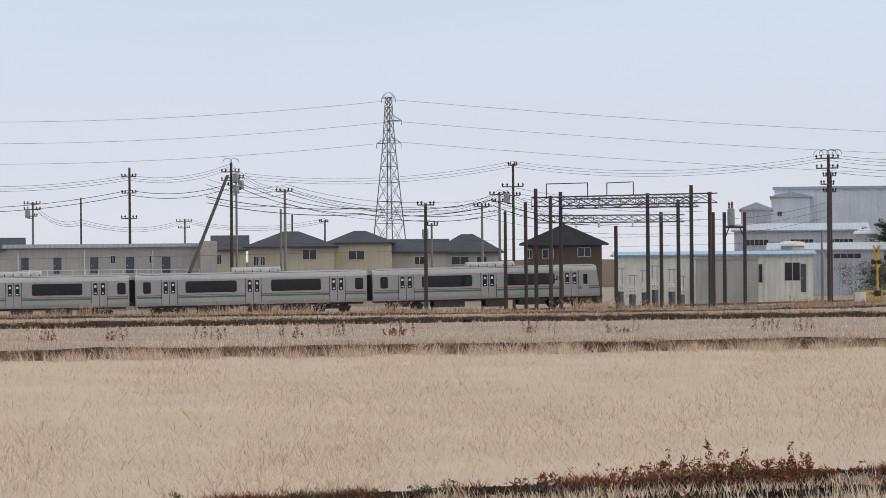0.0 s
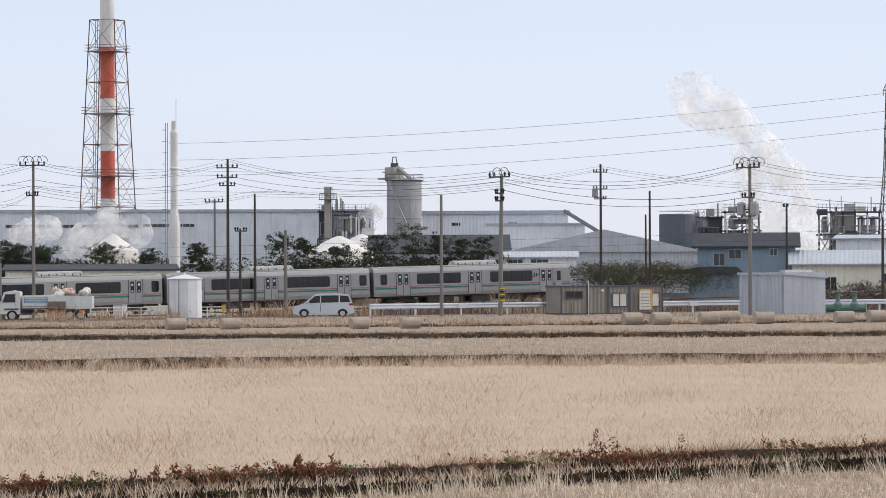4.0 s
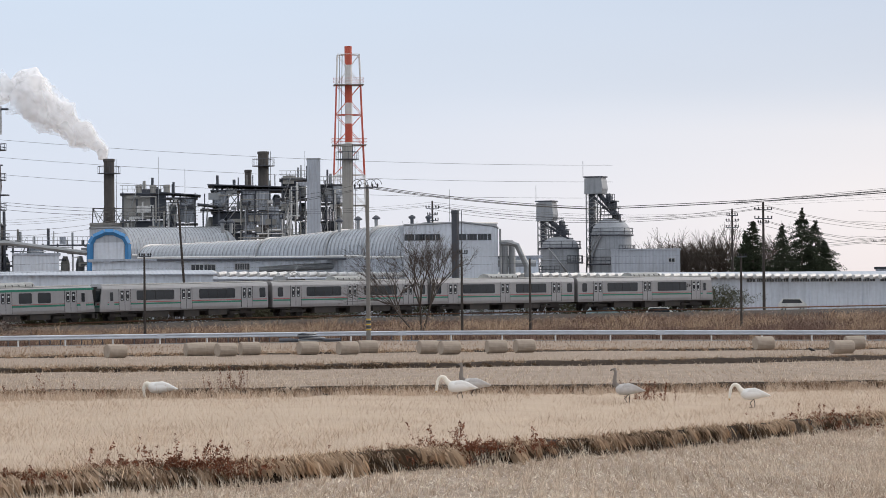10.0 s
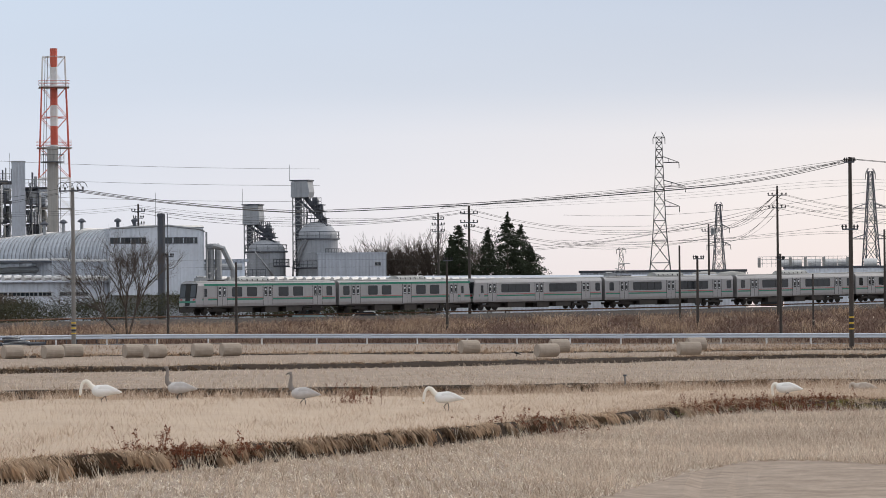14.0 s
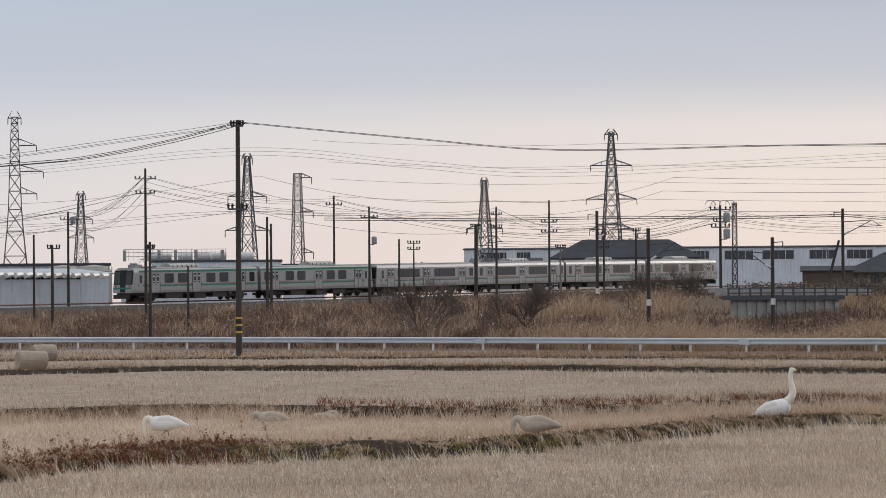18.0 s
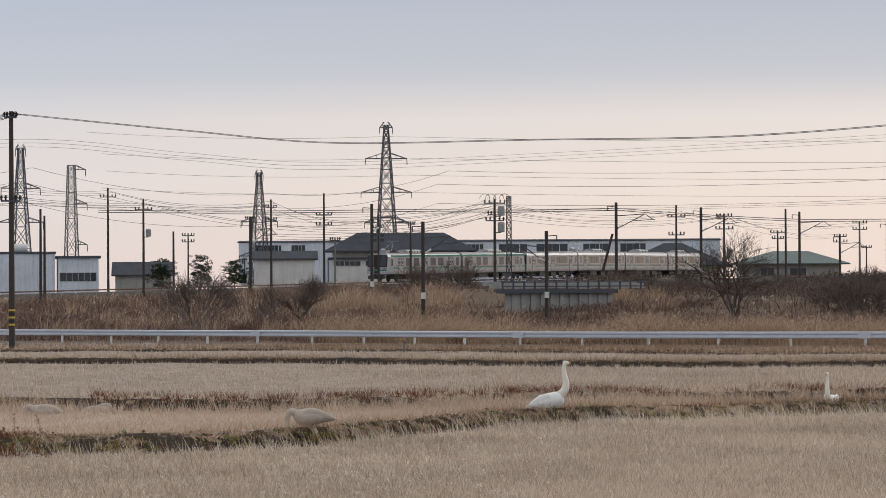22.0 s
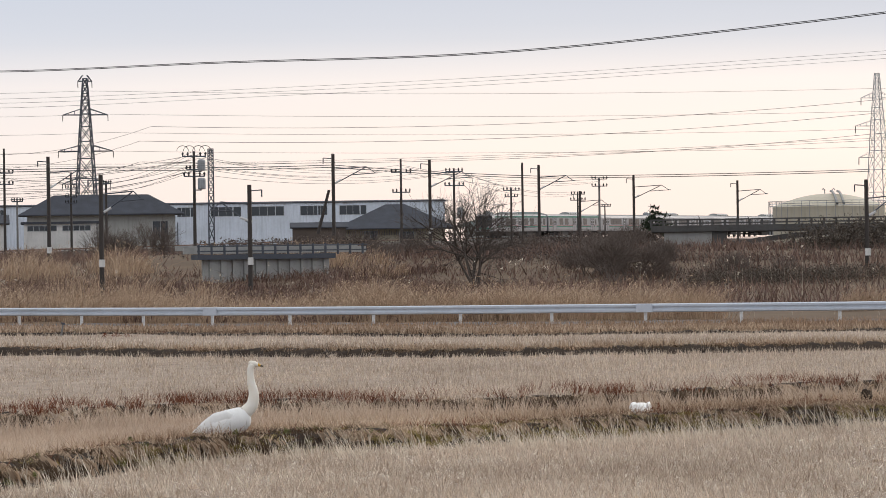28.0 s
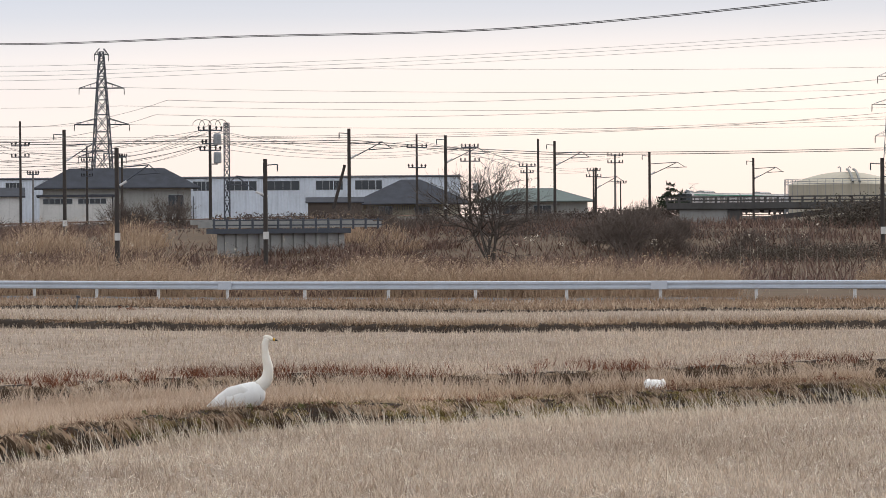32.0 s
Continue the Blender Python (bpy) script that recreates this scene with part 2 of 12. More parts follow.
MAT["concrete"] = surface("concrete", (0.36, 0.35, 0.33), scale=0.6, rough=0.9, bump=0.01, streak=0.3)
MAT["pole_concrete"] = surface("pole_concrete", (0.20, 0.19, 0.18), scale=1.5, rough=0.9, streak=0.3)
MAT["pole_dark"] = surface("dark_wooden_pole", (0.055, 0.045, 0.04), scale=2, rough=0.9)
MAT["steel"] = surface("galvanised_steel", (0.34, 0.35, 0.36), scale=1.5, rough=0.5, metal=0.6)
MAT["steel_dark"] = surface("dark_weathered_steel", (0.07, 0.08, 0.10), (0.10, 0.10, 0.112), scale=0.8, rough=0.7, metal=0.3)
MAT["lattice"] = surface("lattice_steel", (0.09, 0.09, 0.095), scale=1, rough=0.6, metal=0.3)
MAT["white_steel"] = surface("white_painted_steel", (0.72, 0.72, 0.72), (0.5, 0.48, 0.46), scale=0.5, rough=0.5, streak=0.3)
MAT["red_paint"] = surface("signal_red_paint", (0.50, 0.075, 0.045), (0.52, 0.13, 0.08), scale=0.4, rough=0.55)
MAT["rail_beam"] = surface("galvanised_beam", (0.55, 0.59, 0.66), (0.42, 0.45, 0.5), scale=0.8, rough=0.42, metal=0.25)
MAT["wire"] = surface("black_cable", (0.02, 0.02, 0.02), scale=1, rough=0.6)
# rails and bushings; also the painted backlit dark of one chimney frame
MAT["rust"] = surface("rust", (0.16, 0.07, 0.035), (0.08, 0.045, 0.03), scale=1.2, rough=0.85)
MAT["grey_sheet"] = ribbed("grey_sheet", (0.47, 0.50, 0.56), 0.45)
MAT["white_sheet"] = ribbed("white_sheet", (0.72, 0.76, 0.83), 0.6)
MAT["cream_sheet"] = ribbed("cream_sheet", (0.76, 0.75, 0.66), 0.5)
MAT["roof_sheet"] = ribbed("pale_roof_sheet", (0.45, 0.48, 0.54), 0.5, 0.45, 0.4)
MAT["roof_dark"] = surface("dark_roof_tile", (0.075, 0.08, 0.095), (0.05, 0.05, 0.055), scale=0.8, rough=0.93, bump=0.01)
MAT["blue_sheet"] = ribbed("blue_sheet", (0.26, 0.40, 0.53), 0.5)
MAT["plaster_cream"] = surface("cream_plaster", (0.496, 0.451, 0.352), scale=0.5, rough=0.85, streak=0.25)
MAT["plaster_grey"] = surface("grey_plaster", (0.40, 0.39, 0.36), scale=0.4, rough=0.85, streak=0.3)
MAT["plaster_white"] = surface("white_plaster", (0.72, 0.70, 0.67), scale=0.4, rough=0.8, streak=0.25)
MAT["brown_wall"] = surface("brown_cladding", (0.10, 0.075, 0.06), scale=0.5, rough=0.8)
MAT["blue_wall"] = surface("pale_blue_cladding", (0.22, 0.30, 0.38), scale=0.5, rough=0.75, streak=0.3)
MAT["glass"] = glassy("window_glass")
MAT["frame"] = surface("aluminium_frame", (0.5, 0.5, 0.5), scale=2, rough=0.4, metal=0.5)
# near-black: painted shade of openings, also dark insulators, lamps and bands
MAT["dark"] = surface("near_black", (0.02, 0.02, 0.022), scale=1, rough=0.8)
MAT["soil"] = surface("dark_soil", (0.022, 0.016, 0.012), (0.06, 0.042, 0.031), scale=1.1, rough=0.95, bump=0.03)
MAT["stubble"] = surface("rice_stubble_ground", (0.36, 0.29, 0.235), (0.17, 0.13, 0.10), scale=0.9, fine=5, rough=0.95, bump=0.03)
MAT["golden"] = surface("dry_golden_ground", (0.47, 0.375, 0.29), (0.38, 0.30, 0.23), scale=0.25, fine=5, rough=0.95, bump=0.03)
MAT["rough_ground"] = surface("weedy_ground", (0.15, 0.108, 0.075), (0.085, 0.062, 0.045), scale=0.2, fine=4, rough=0.95, bump=0.04)
MAT["asphalt"] = surface("asphalt", (0.07, 0.07, 0.072), scale=0.6, rough=0.9)
MAT["ballast"] = surface("track_ballast", (0.12, 0.105, 0.095), (0.07, 0.06, 0.055), scale=3, rough=0.95, bump=0.03)


# ---- kit: buildings, poles, towers, plants ----
def facing(a, b):
    """The pose whose x runs from a to b on the ground, y away from the viewer, and the length."""
    w = math.hypot(b[0] - a[0], b[1] - a[1])
    ang = math.atan2(b[1] - a[1], b[0] - a[0])
    return Matrix.Translation(a) @ Matrix.Rotation(ang, 4, "Z"), w


def window(parent, x0, x1, z0, z1, y=0.0, bars=1, glass="glass", rim="frame", name="window"):
    fr = Shape()
    t = 0.06
    for q in ((x0 - t, x1 + t, z0 - t, z0), (x0 - t, x1 + t, z1, z1 + t), (x0 - t, x0, z0, z1), (x1, x1 + t, z0, z1)):
        fr.box(q[0], q[1], y - 0.07, y + 0.02, q[2], q[3])
    for k in range(bars):
        xm = x0 + (x1 - x0) * (k + 1) / (bars + 1)
        fr.box(xm - 0.03, xm + 0.03, y - 0.06, y + 0.01, z0, z1)
    f = part(name, fr, mat(rim), parent)
    part("pane", Shape().box(x0, x1, y - 0.03, y + 0.015, z0, z1), mat(glass), f)
    return f


def walls(parent, w, dep, h, material, low=0.0):
    part("wall", Shape().box(0, w, 0, 0.2, low, h), mat(material), parent)
    part("wall", Shape().box(0, w, dep - 0.2, dep, low, h), mat(material), parent)
    part("wall", Shape().box(0, 0.2, 0.2, dep - 0.2, low, h), mat(material), parent)
    part("wall", Shape().box(w - 0.2, w, 0.2, dep - 0.2, low, h), mat(material), parent)


def roof_on(parent, kind, w, dep, h, rise, material, over=0.4):
    s = Shape()
    x0, x1, y0, y1 = -over, w + over, -over, dep + over
    t = 0.16
    if kind == "flat":
        s.box(x0, x1, y0, y1, h, h + max(rise, 0.2))
    elif kind == "gable_x":  # ridge along x
        ym = (y0 + y1) / 2
        s.add([(x0, y0, h), (x1, y0, h), (x1, ym, h + rise), (x0, ym, h + rise), (x0, y1, h), (x1, y1, h), (x0, y0, h - t), (x1, y0, h - t), (x1, y1, h - t), (x0, y1, h - t)], [(0, 1, 2, 3), (3, 2, 5, 4), (6, 9, 8, 7), (0, 6, 7, 1), (4, 5, 8, 9), (0, 3, 4, 9, 6), (1, 7, 8, 5, 2)])
    elif kind == "gable_y":
        xm = (x0 + x1) / 2
        s.add([(x0, y0, h), (xm, y0, h + rise), (x1, y0, h), (x0, y1, h), (xm, y1, h + rise), (x1, y1, h), (x0, y0, h - t), (x1, y0, h - t), (x1, y1, h - t), (x0, y1, h - t)], [(0, 1, 4, 3), (1, 2, 5, 4), (6, 9, 8, 7), (0, 6, 7, 2, 1), (3, 4, 5, 8, 9), (0, 3, 9, 6), (2, 7, 8, 5)])
    elif kind == "hip":
        ym, e = (y0 + y1) / 2, min((x1 - x0) * 0.42, (y1 - y0) * 0.5)
        s.add([(x0, y0, h), (x1, y0, h), (x1, y1, h), (x0, y1, h), (x0 + e, ym, h + rise), (x1 - e, ym, h + rise), (x0, y0, h - t), (x1, y0, h - t), (x1, y1, h - t), (x0, y1, h - t)], [(0, 1, 5, 4), (1, 2, 5), (2, 3, 4, 5), (3, 0, 4), (6, 9, 8, 7), (0, 6, 7, 1), (1, 7, 8, 2), (2, 8, 9, 3), (3, 9, 6, 0)])
    elif kind == "mono":  # rises away from the viewer
        s.add([(x0, y0, h), (x1, y0, h), (x1, y1, h + rise), (x0, y1, h + rise), (x0, y0, h - t), (x1, y0, h - t), (x1, y1, h + rise - t), (x0, y1, h + rise - t)], [(0, 1, 2, 3), (4, 7, 6, 5), (0, 4, 5, 1), (1, 5, 6, 2), (2, 6, 7, 3), (3, 7, 4, 0)])
    elif kind == "arch":  # barrel along y
        n = 14
        pr = [(x0 + (x1 - x0) * k / n, h + rise * math.sin(math.pi * k / n) ** 0.75) for k in range(n + 1)]
        s.prism([(x0, h - t), (x1, h - t)] + pr[::-1], y0, y1)
    elif kind == "arch_x":  # barrel along x
        n = 14
        pr = [(y0 + (y1 - y0) * k / n, h + rise * math.sin(math.pi * k / n) ** 0.75) for k in range(n + 1)]
        m = Matrix(((0, 1, 0, 0), (1, 0, 0, 0), (0, 0, 1, 0), (0, 0, 0, 1)))
        s.prism(([(y0, h - t), (y1, h - t)] + pr[::-1])[::-1], x0, x1, m)
    return part("roof", s, mat(material), parent)


def building(name, label, category, a, b, h, dep, wall="plaster_white", roof=("flat", 0.3, "roof_sheet", 0.2), wins=(), doors=(), bars=1, glass="glass", group="", low=-1.5, panels=0):
    m, w = facing(a, b)
    t = thing(name, m, label, category, group)
    walls(t, w, dep, h, wall, low)
    kind, rise, rm, over = roof
    r = roof_on(t, kind, w, dep, h, rise, rm, over)
    if kind in ("gable_y", "arch"):
        n = 14
        if kind == "gable_y":
            s = Shape().prism([(0, h - 0.2), (w, h - 0.2), (w / 2, h + rise * w / (w + 2 * over) - 0.05)], 0.0, 0.2)
        else:
            s = Shape().prism([(0.02, h - 0.2), (w - 0.02, h - 0.2)] + [(w * (1 - k / n), h - 0.1 + rise * math.sin(math.pi * k / n) ** 0.75) for k in range(n + 1)], 0.0, 0.2)
        part("gable", s, mat(wall), t)
    elif kind == "gable_x":
        for x in (0, w - 0.2):
            part("gable", Shape().add([(x, 0.1, h - 0.2), (x, dep - 0.1, h - 0.2), (x, dep / 2, h + rise * 0.9), (x + 0.2, 0.1, h - 0.2), (x + 0.2, dep - 0.1, h - 0.2), (x + 0.2, dep / 2, h + rise * 0.9)], [(0, 2, 1), (3, 4, 5), (0, 1, 4, 3), (1, 2, 5, 4), (2, 0, 3, 5)]), mat(wall), t)
    for u0, v0, u1, v1 in wins:
        window(t, u0 * w, u1 * w, v0 * h, v1 * h, 0.0, bars, glass)
    for u0, v0, u1, v1 in doors:
        d = part("door", Shape().box(u0 * w, u1 * w, -0.06, 0.02, v0 * h, v1 * h), mat("steel_dark"), t, "dark metal door")
        part("handle", Shape().box(u0 * w + 0.08, u0 * w + 0.16, -0.12, -0.05, v0 * h + (v1 - v0) * h * 0.45, v0 * h + (v1 - v0) * h * 0.52), mat("frame"), d)
    for k in range(1, panels):
        part("wall_joint", Shape().box(w * k / panels - 0.06, w * k / panels + 0.06, -0.05, 0.0, 0, h), mat(wall), t)
    return t


def insulator(parent, p, up=0.28):
    x, y, z = p
    part("insulator", Shape().tube((x, y, z), (x, y, z + up), 0.06, 0.05, 6).tube((x, y, z + up * 0.45), (x, y, z + up * 0.7), 0.1, 0.1, 6), mat("dark"), parent)


def pole(x, y, top, base=0.0, r=0.15, arms=(), material="pole_concrete", label="grey concrete utility pole with crossarms", turn=0.0, boxes=(), lean=(0, 0), band=False, loops=0, name="utility_pole"):
    """arms: (metres below the top, half length). The crossarms run along the turn, in degrees."""
    t = thing(name, pose(x, y, base, 0, 0, turn), label, "utility pole", "poles along the line")
    h = top - base
    part("shaft", Shape().tube((lean[0], lean[1], -1.0), (0, 0, h), r * 1.15, r * 0.75, 10), mat(material), t)
    for dz, half in arms:
        z = h - dz
        arm = part("crossarm", Shape().box(-half, half, -r - 0.1, -r, z - 0.05, z + 0.05), mat("steel_dark"), t)
        for k in (-1, -0.55, 0.55, 1):
            insulator(arm, (half * k * 0.95, -r - 0.05, z + 0.04))
    for dz, side in boxes:
        z = h - dz
        b = part("transformer", Shape().lathe([(0.05, 0), (0.28, 0.02), (0.3, 0.1), (0.3, 0.75), (0.26, 0.85), (0.05, 0.9)], 12, (side * 0.55, -0.2, z)), mat("steel"), t, "grey pole transformer")
        part("bracket", Shape().box(min(0, side * 0.55), max(0, side * 0.55), -0.25, -0.15, z - 0.08, z), mat("steel_dark"), b)
    for k in range(loops):
        s = -1 if k % 2 else 1
        c = [(s * (0.35 + 0.5 * (k // 2)) + s * 0.45 * math.cos(a), -0.1, h + 0.42 * math.sin(a)) for a in [math.pi * j / 8 for j in range(9)]]
        part("jumper_loop", Shape().path(c, 0.025), mat("wire"), t)
    if band:
        for k in range(5):
            part("warning_band", Shape().tube((0, 0, 1.0 + 0.2 * k), (0, 0, 1.1 + 0.2 * k), r * 1.17, r * 1.17, 10), mat("yellow" if k % 2 == 0 else "dark"), t, "yellow and black warning band" if k == 0 else "")
    return t


MAT["yellow"] = surface("yellow_paint", (0.62, 0.40, 0.04), scale=1, rough=0.6)


def lattice(x, y, base, height, w0, w1, levels=9, turn=0.0, arms=(), r=0.09, material="lattice", label="grey steel lattice transmission tower", name="transmission_tower", waist=None, sub=False, peak=True, category="pylon"):
    """A four-legged braced tower. arms: (height share, half length). waist: (height share, width) where the taper breaks."""
    t = thing(name, pose(x, y, base, 0, 0, turn), label, category)

    def half(s):
        if waist:
            if s < waist[0]:
                return (w0 + (waist[1] - w0) * s / waist[0]) / 2
            return (waist[1] + (w1 - waist[1]) * (s - waist[0]) / (1 - waist[0])) / 2
        return (w0 + (w1 - w0) * s) / 2
    cuts = [0.0]
    q = 0.86
    step = (1 - q) / (1 - q ** levels) if levels > 1 else 1
    for k in range(levels):
        cuts.append(cuts[-1] + step * q ** k)
    cuts[-1] = 1.0
    cor = [(-1, -1), (1, -1), (1, 1), (-1, 1)]
    P = lambda s, c: (c[0] * half(s), c[1] * half(s), s * height)
    for c in cor:
        leg = Shape()
        for a, b in zip(cuts, cuts[1:]):
            leg.tube(P(a, c), P(b, c), r * (1.25 - 0.6 * a), n=4, caps=False)
        part("leg", leg, mat(material), t)
    br = Shape()
    for a, b in zip(cuts, cuts[1:]):
        rr = r * 0.55
        for c, d in zip(cor, cor[1:] + cor[:1]):
            br.tube(P(a, c), P(b, d), rr, n=3, caps=False)
            br.tube(P(a, d), P(b, c), rr, n=3, caps=False)
            br.tube(P(b, c), P(b, d), rr, n=3, caps=False)
            if sub:
                m = (a + b) / 2
                br.tube(P(m, c), P(m, d), rr * 0.8, n=3, caps=False)
    part("bracing", br, mat(material), t)
    for s, l in arms:
        z = s * height
        hw = half(s)
        for side in ((-1, 1) if l > 0 else (1,)):
            arm = Shape()
            L = abs(l)
            tip = (side * L, 0, z)
            for dy in (-hw, hw):
                arm.tube((side * hw, dy, z), tip, r * 0.6, n=4, caps=False)
                arm.tube((side * hw * 0.95, dy, z + 0.055 * height * 0.6), tip, r * 0.5, n=3, caps=False)
            for k in (0.35, 0.7):
                xx = side * (hw + (L - hw) * k)
                arm.tube((xx, -hw * (1 - k), z), (xx, hw * (1 - k), z), r * 0.4, n=3, caps=False)
                arm.tube((xx, 0, z), (xx, 0, z + 0.033 * height * (1 - k)), r * 0.4, n=3, caps=False)
            am = part("crossarm", arm, mat(material), t)
            part("insulator_string", Shape().tube((side * L, 0, z), (side * L * 1.01, 0, z - 0.9), 0.06, n=5), mat("dark"), am)
    return t


def sagging(p, q, sag, n=14):
    p, q = Vector(p), Vector(q)
    return [p.lerp(q, k / n) - Vector((0, 0, 4 * sag * (k / n) * (1 - k / n))) for k in range(n + 1)]


def lines(label, spans, r=0.016, sag=0.5, name="overhead_cable"):
    """Cables of one run: each (p, q) or (p, q, sag) is a part."""
    t = thing(name, Matrix.Identity(4), label, "cable", "overhead cables")
    for sp in spans:
        p, q = sp[0], sp[1]
        s = sp[2] if len(sp) > 2 else sag
        rr = sp[3] if len(sp) > 3 else r
        part("cable", Shape().path(sagging(p, q, s), rr, 4), mat("wire"), t)
    return t


def tri_mesh(name, V, material, extra=()):
    """V: (n, 3, 3) corner points of loose triangles."""
    V = np.asarray(V, dtype=np.float32)
    n = V.shape[0]
    me = bpy.data.meshes.new(name)
    me.vertices.add(n * 3)
    me.vertices.foreach_set("co", V.reshape(-1))
    me.loops.add(n * 3)
    me.loops.foreach_set("vertex_index", np.arange(n * 3, dtype=np.int32))
    me.polygons.add(n)
    me.polygons.foreach_set("loop_start", np.arange(0, n * 3, 3, dtype=np.int32))
    me.update(calc_edges=True)
    me.materials.append(material)
    return me


def stalks(base, height, width, lean, rng, droop=0.0):
    """Triangular blades at base points (n, 3)."""
    n = len(base)
    a = rng.uniform(0, np.pi, n)
    w = width * rng.uniform(0.6, 1.3, n)
    d = np.stack([np.cos(a) * w, np.sin(a) * w, np.zeros(n)], 1)
    la = rng.uniform(0, 2 * np.pi, n)
    ll = lean * rng.uniform(0.2, 1.0, n) * height
    top = base + np.stack([np.cos(la) * ll + droop * height, np.sin(la) * ll, height], 1)
    return np.stack([base - d, base + d, top], 1)


def leaf_cloud(centres, radii, count, size, rng, flat=0.8):
    """Loose leaf triangles round clump centres."""
    k = rng.integers(0, len(centres), count)
    c = np.asarray(centres)[k]
    r = np.asarray(radii)[k]
    v = rng.normal(size=(count, 3))
    v /= np.linalg.norm(v, axis=1)[:, None]
    p = c + v * (r * rng.uniform(0.45, 1.05, count) ** 0.6)[:, None] * np.array([1, 1, flat])
    e1 = rng.normal(size=(count, 3)) * size
    e2 = rng.normal(size=(count, 3)) * size
    return np.stack([p, p + e1, p + e2], 1)


def limb_shape(rng, height, spread, depth=5, r0=0.16, n0=1, up=0.5, split=3):
    s = Shape()

    def grow(p, d, length, r, k):
        q = p + d * length
        s.tube(p, q, r, r * 0.68, 5 if k > 2 else 3, caps=False)
        if k == 0:
            return
        for j in range(split if k < depth else split + 1):
            nd = (d + Vector((rng.normal() * spread, rng.normal() * spread, rng.normal() * spread * 0.6 + up * 0.25))).normalized()
            f = rng.uniform(0.5, 1.0) if k < depth else rng.uniform(0.75, 1.0)
            grow(p.lerp(q, f), nd, length * rng.uniform(0.62, 0.86), r * 0.6, k - 1)
    for _ in range(n0):
        d = Vector((rng.normal() * 0.12 * n0, rng.normal() * 0.12 * n0, 1)).normalized()
        grow(Vector((0, 0, -0.2)), d, height * 0.36, r0, depth)
    return s


MAT["bark"] = surface("bark", (0.11, 0.09, 0.078), (0.06, 0.05, 0.043), scale=3, rough=0.95)
MAT["twig"] = surface("dry_twigs", (0.17, 0.135, 0.115), (0.10, 0.08, 0.07), scale=2, rough=0.95)
MAT["needles"] = blades("pine_needles", (0.018, 0.028, 0.016), (0.05, 0.06, 0.035))
MAT["hedge"] = blades("evergreen_scrub", (0.03, 0.034, 0.02), (0.085, 0.082, 0.046))
MAT["bramble"] = blades("brown_bramble", (0.05, 0.042, 0.036), (0.14, 0.11, 0.085))
MAT["brush"] = blades("bare_brush", (0.065, 0.05, 0.045), (0.155, 0.118, 0.098))
MAT["reed"] = blades("dry_reed", (0.28, 0.182, 0.12), (0.58, 0.435, 0.305))
MAT["reed_dark"] = blades("brown_weeds", (0.095, 0.06, 0.051), (0.265, 0.172, 0.132))


def bare_tree(x, y, z, height, seed, label="bare deciduous tree with many fine branches", depth=5, n0=1, spread=0.42, name="bare_tree", girth=0.013):
    rng = np.random.default_rng(seed)
    t = thing(name, pose(x, y, z, 0, 0, seed * 37), label, "tree")
    part("bare_crown", limb_shape(rng, height, spread, depth, girth * height, n0, split=4 if depth < 5 else 3), mat("twig" if name == "bare_shrub" else "bark"), t)
    return t


def conifer(x, y, z, height, width, seed, label="tall dark evergreen conifer"):
    rng = np.random.default_rng(seed)
    t = thing("conifer", pose(x, y, z), label, "tree")
    part("trunk", Shape().tube((0, 0, -0.5), (0, 0, height), 0.02 * height, 0.03, 8), mat("bark"), t)
    V = []
    tiers = int(height / 0.42)
    for k in range(tiers):
        s = (k + 0.5) / tiers
        if s < 0.08:
            continue
        for a in rng.uniform(0, 2 * np.pi, 12):
            rad = 2.3 * width / 2 * (1 - s) ** 0.9 * rng.uniform(0.35, 1.15) + 0.12
            dz = rng.normal(0, 0.3)
            c = [(rad * f * np.cos(a), rad * f * np.sin(a), s * height + dz - 0.28 * rad * f * f + 0.1 * f) for f in (0.3, 0.5, 0.7, 0.85, 1.0)]
            V.append(leaf_cloud(c, np.full(5, 0.10 + 0.10 * rad), int(26 + 30 * rad), 0.10, rng, 0.45))
    part("crown", tri_mesh("crown", np.concatenate(V), mat("needles")), None, t)
    return t


def pine(x, y, z, height, width, seed, label="dark green pine with an uneven crown"):
    rng = np.random.default_rng(seed)
    t = thing("pine_tree", pose(x, y, z), label, "tree")
    tr = Shape().tube((0, 0, -0.5), (0.1, 0, height * 0.8), 0.03 * height, 0.03, 7)
    for k in range(8):
        s = rng.uniform(0.3, 0.85)
        a = rng.uniform(0, 2 * np.pi)
        tr.tube((0, 0, s * height), (0.42 * width * np.cos(a), 0.42 * width * np.sin(a), (s + 0.1) * height), 0.06, 0.02, 4)
    part("trunk", tr, mat("bark"), t)
    V = []
    for k in range(30):
        s = rng.uniform(0.3, 1.0)
        a = rng.uniform(0, 2 * np.pi)
        rad = width / 2 * (1.12 - s) ** 0.6 * rng.uniform(0.25, 1.0)
        r = rng.uniform(0.07, 0.16) * width
        c = np.array([(rad * np.cos(a), rad * np.sin(a), s * height)]) + rng.normal(0, 1, (6, 3)) * np.array([r, r, 0.35 * r])
        V.append(leaf_cloud(c, np.full(6, 0.5 * r), 240, 0.085, rng, 0.5))
    part("crown", tri_mesh("crown", np.concatenate(V), mat("needles")), None, t)
    return t


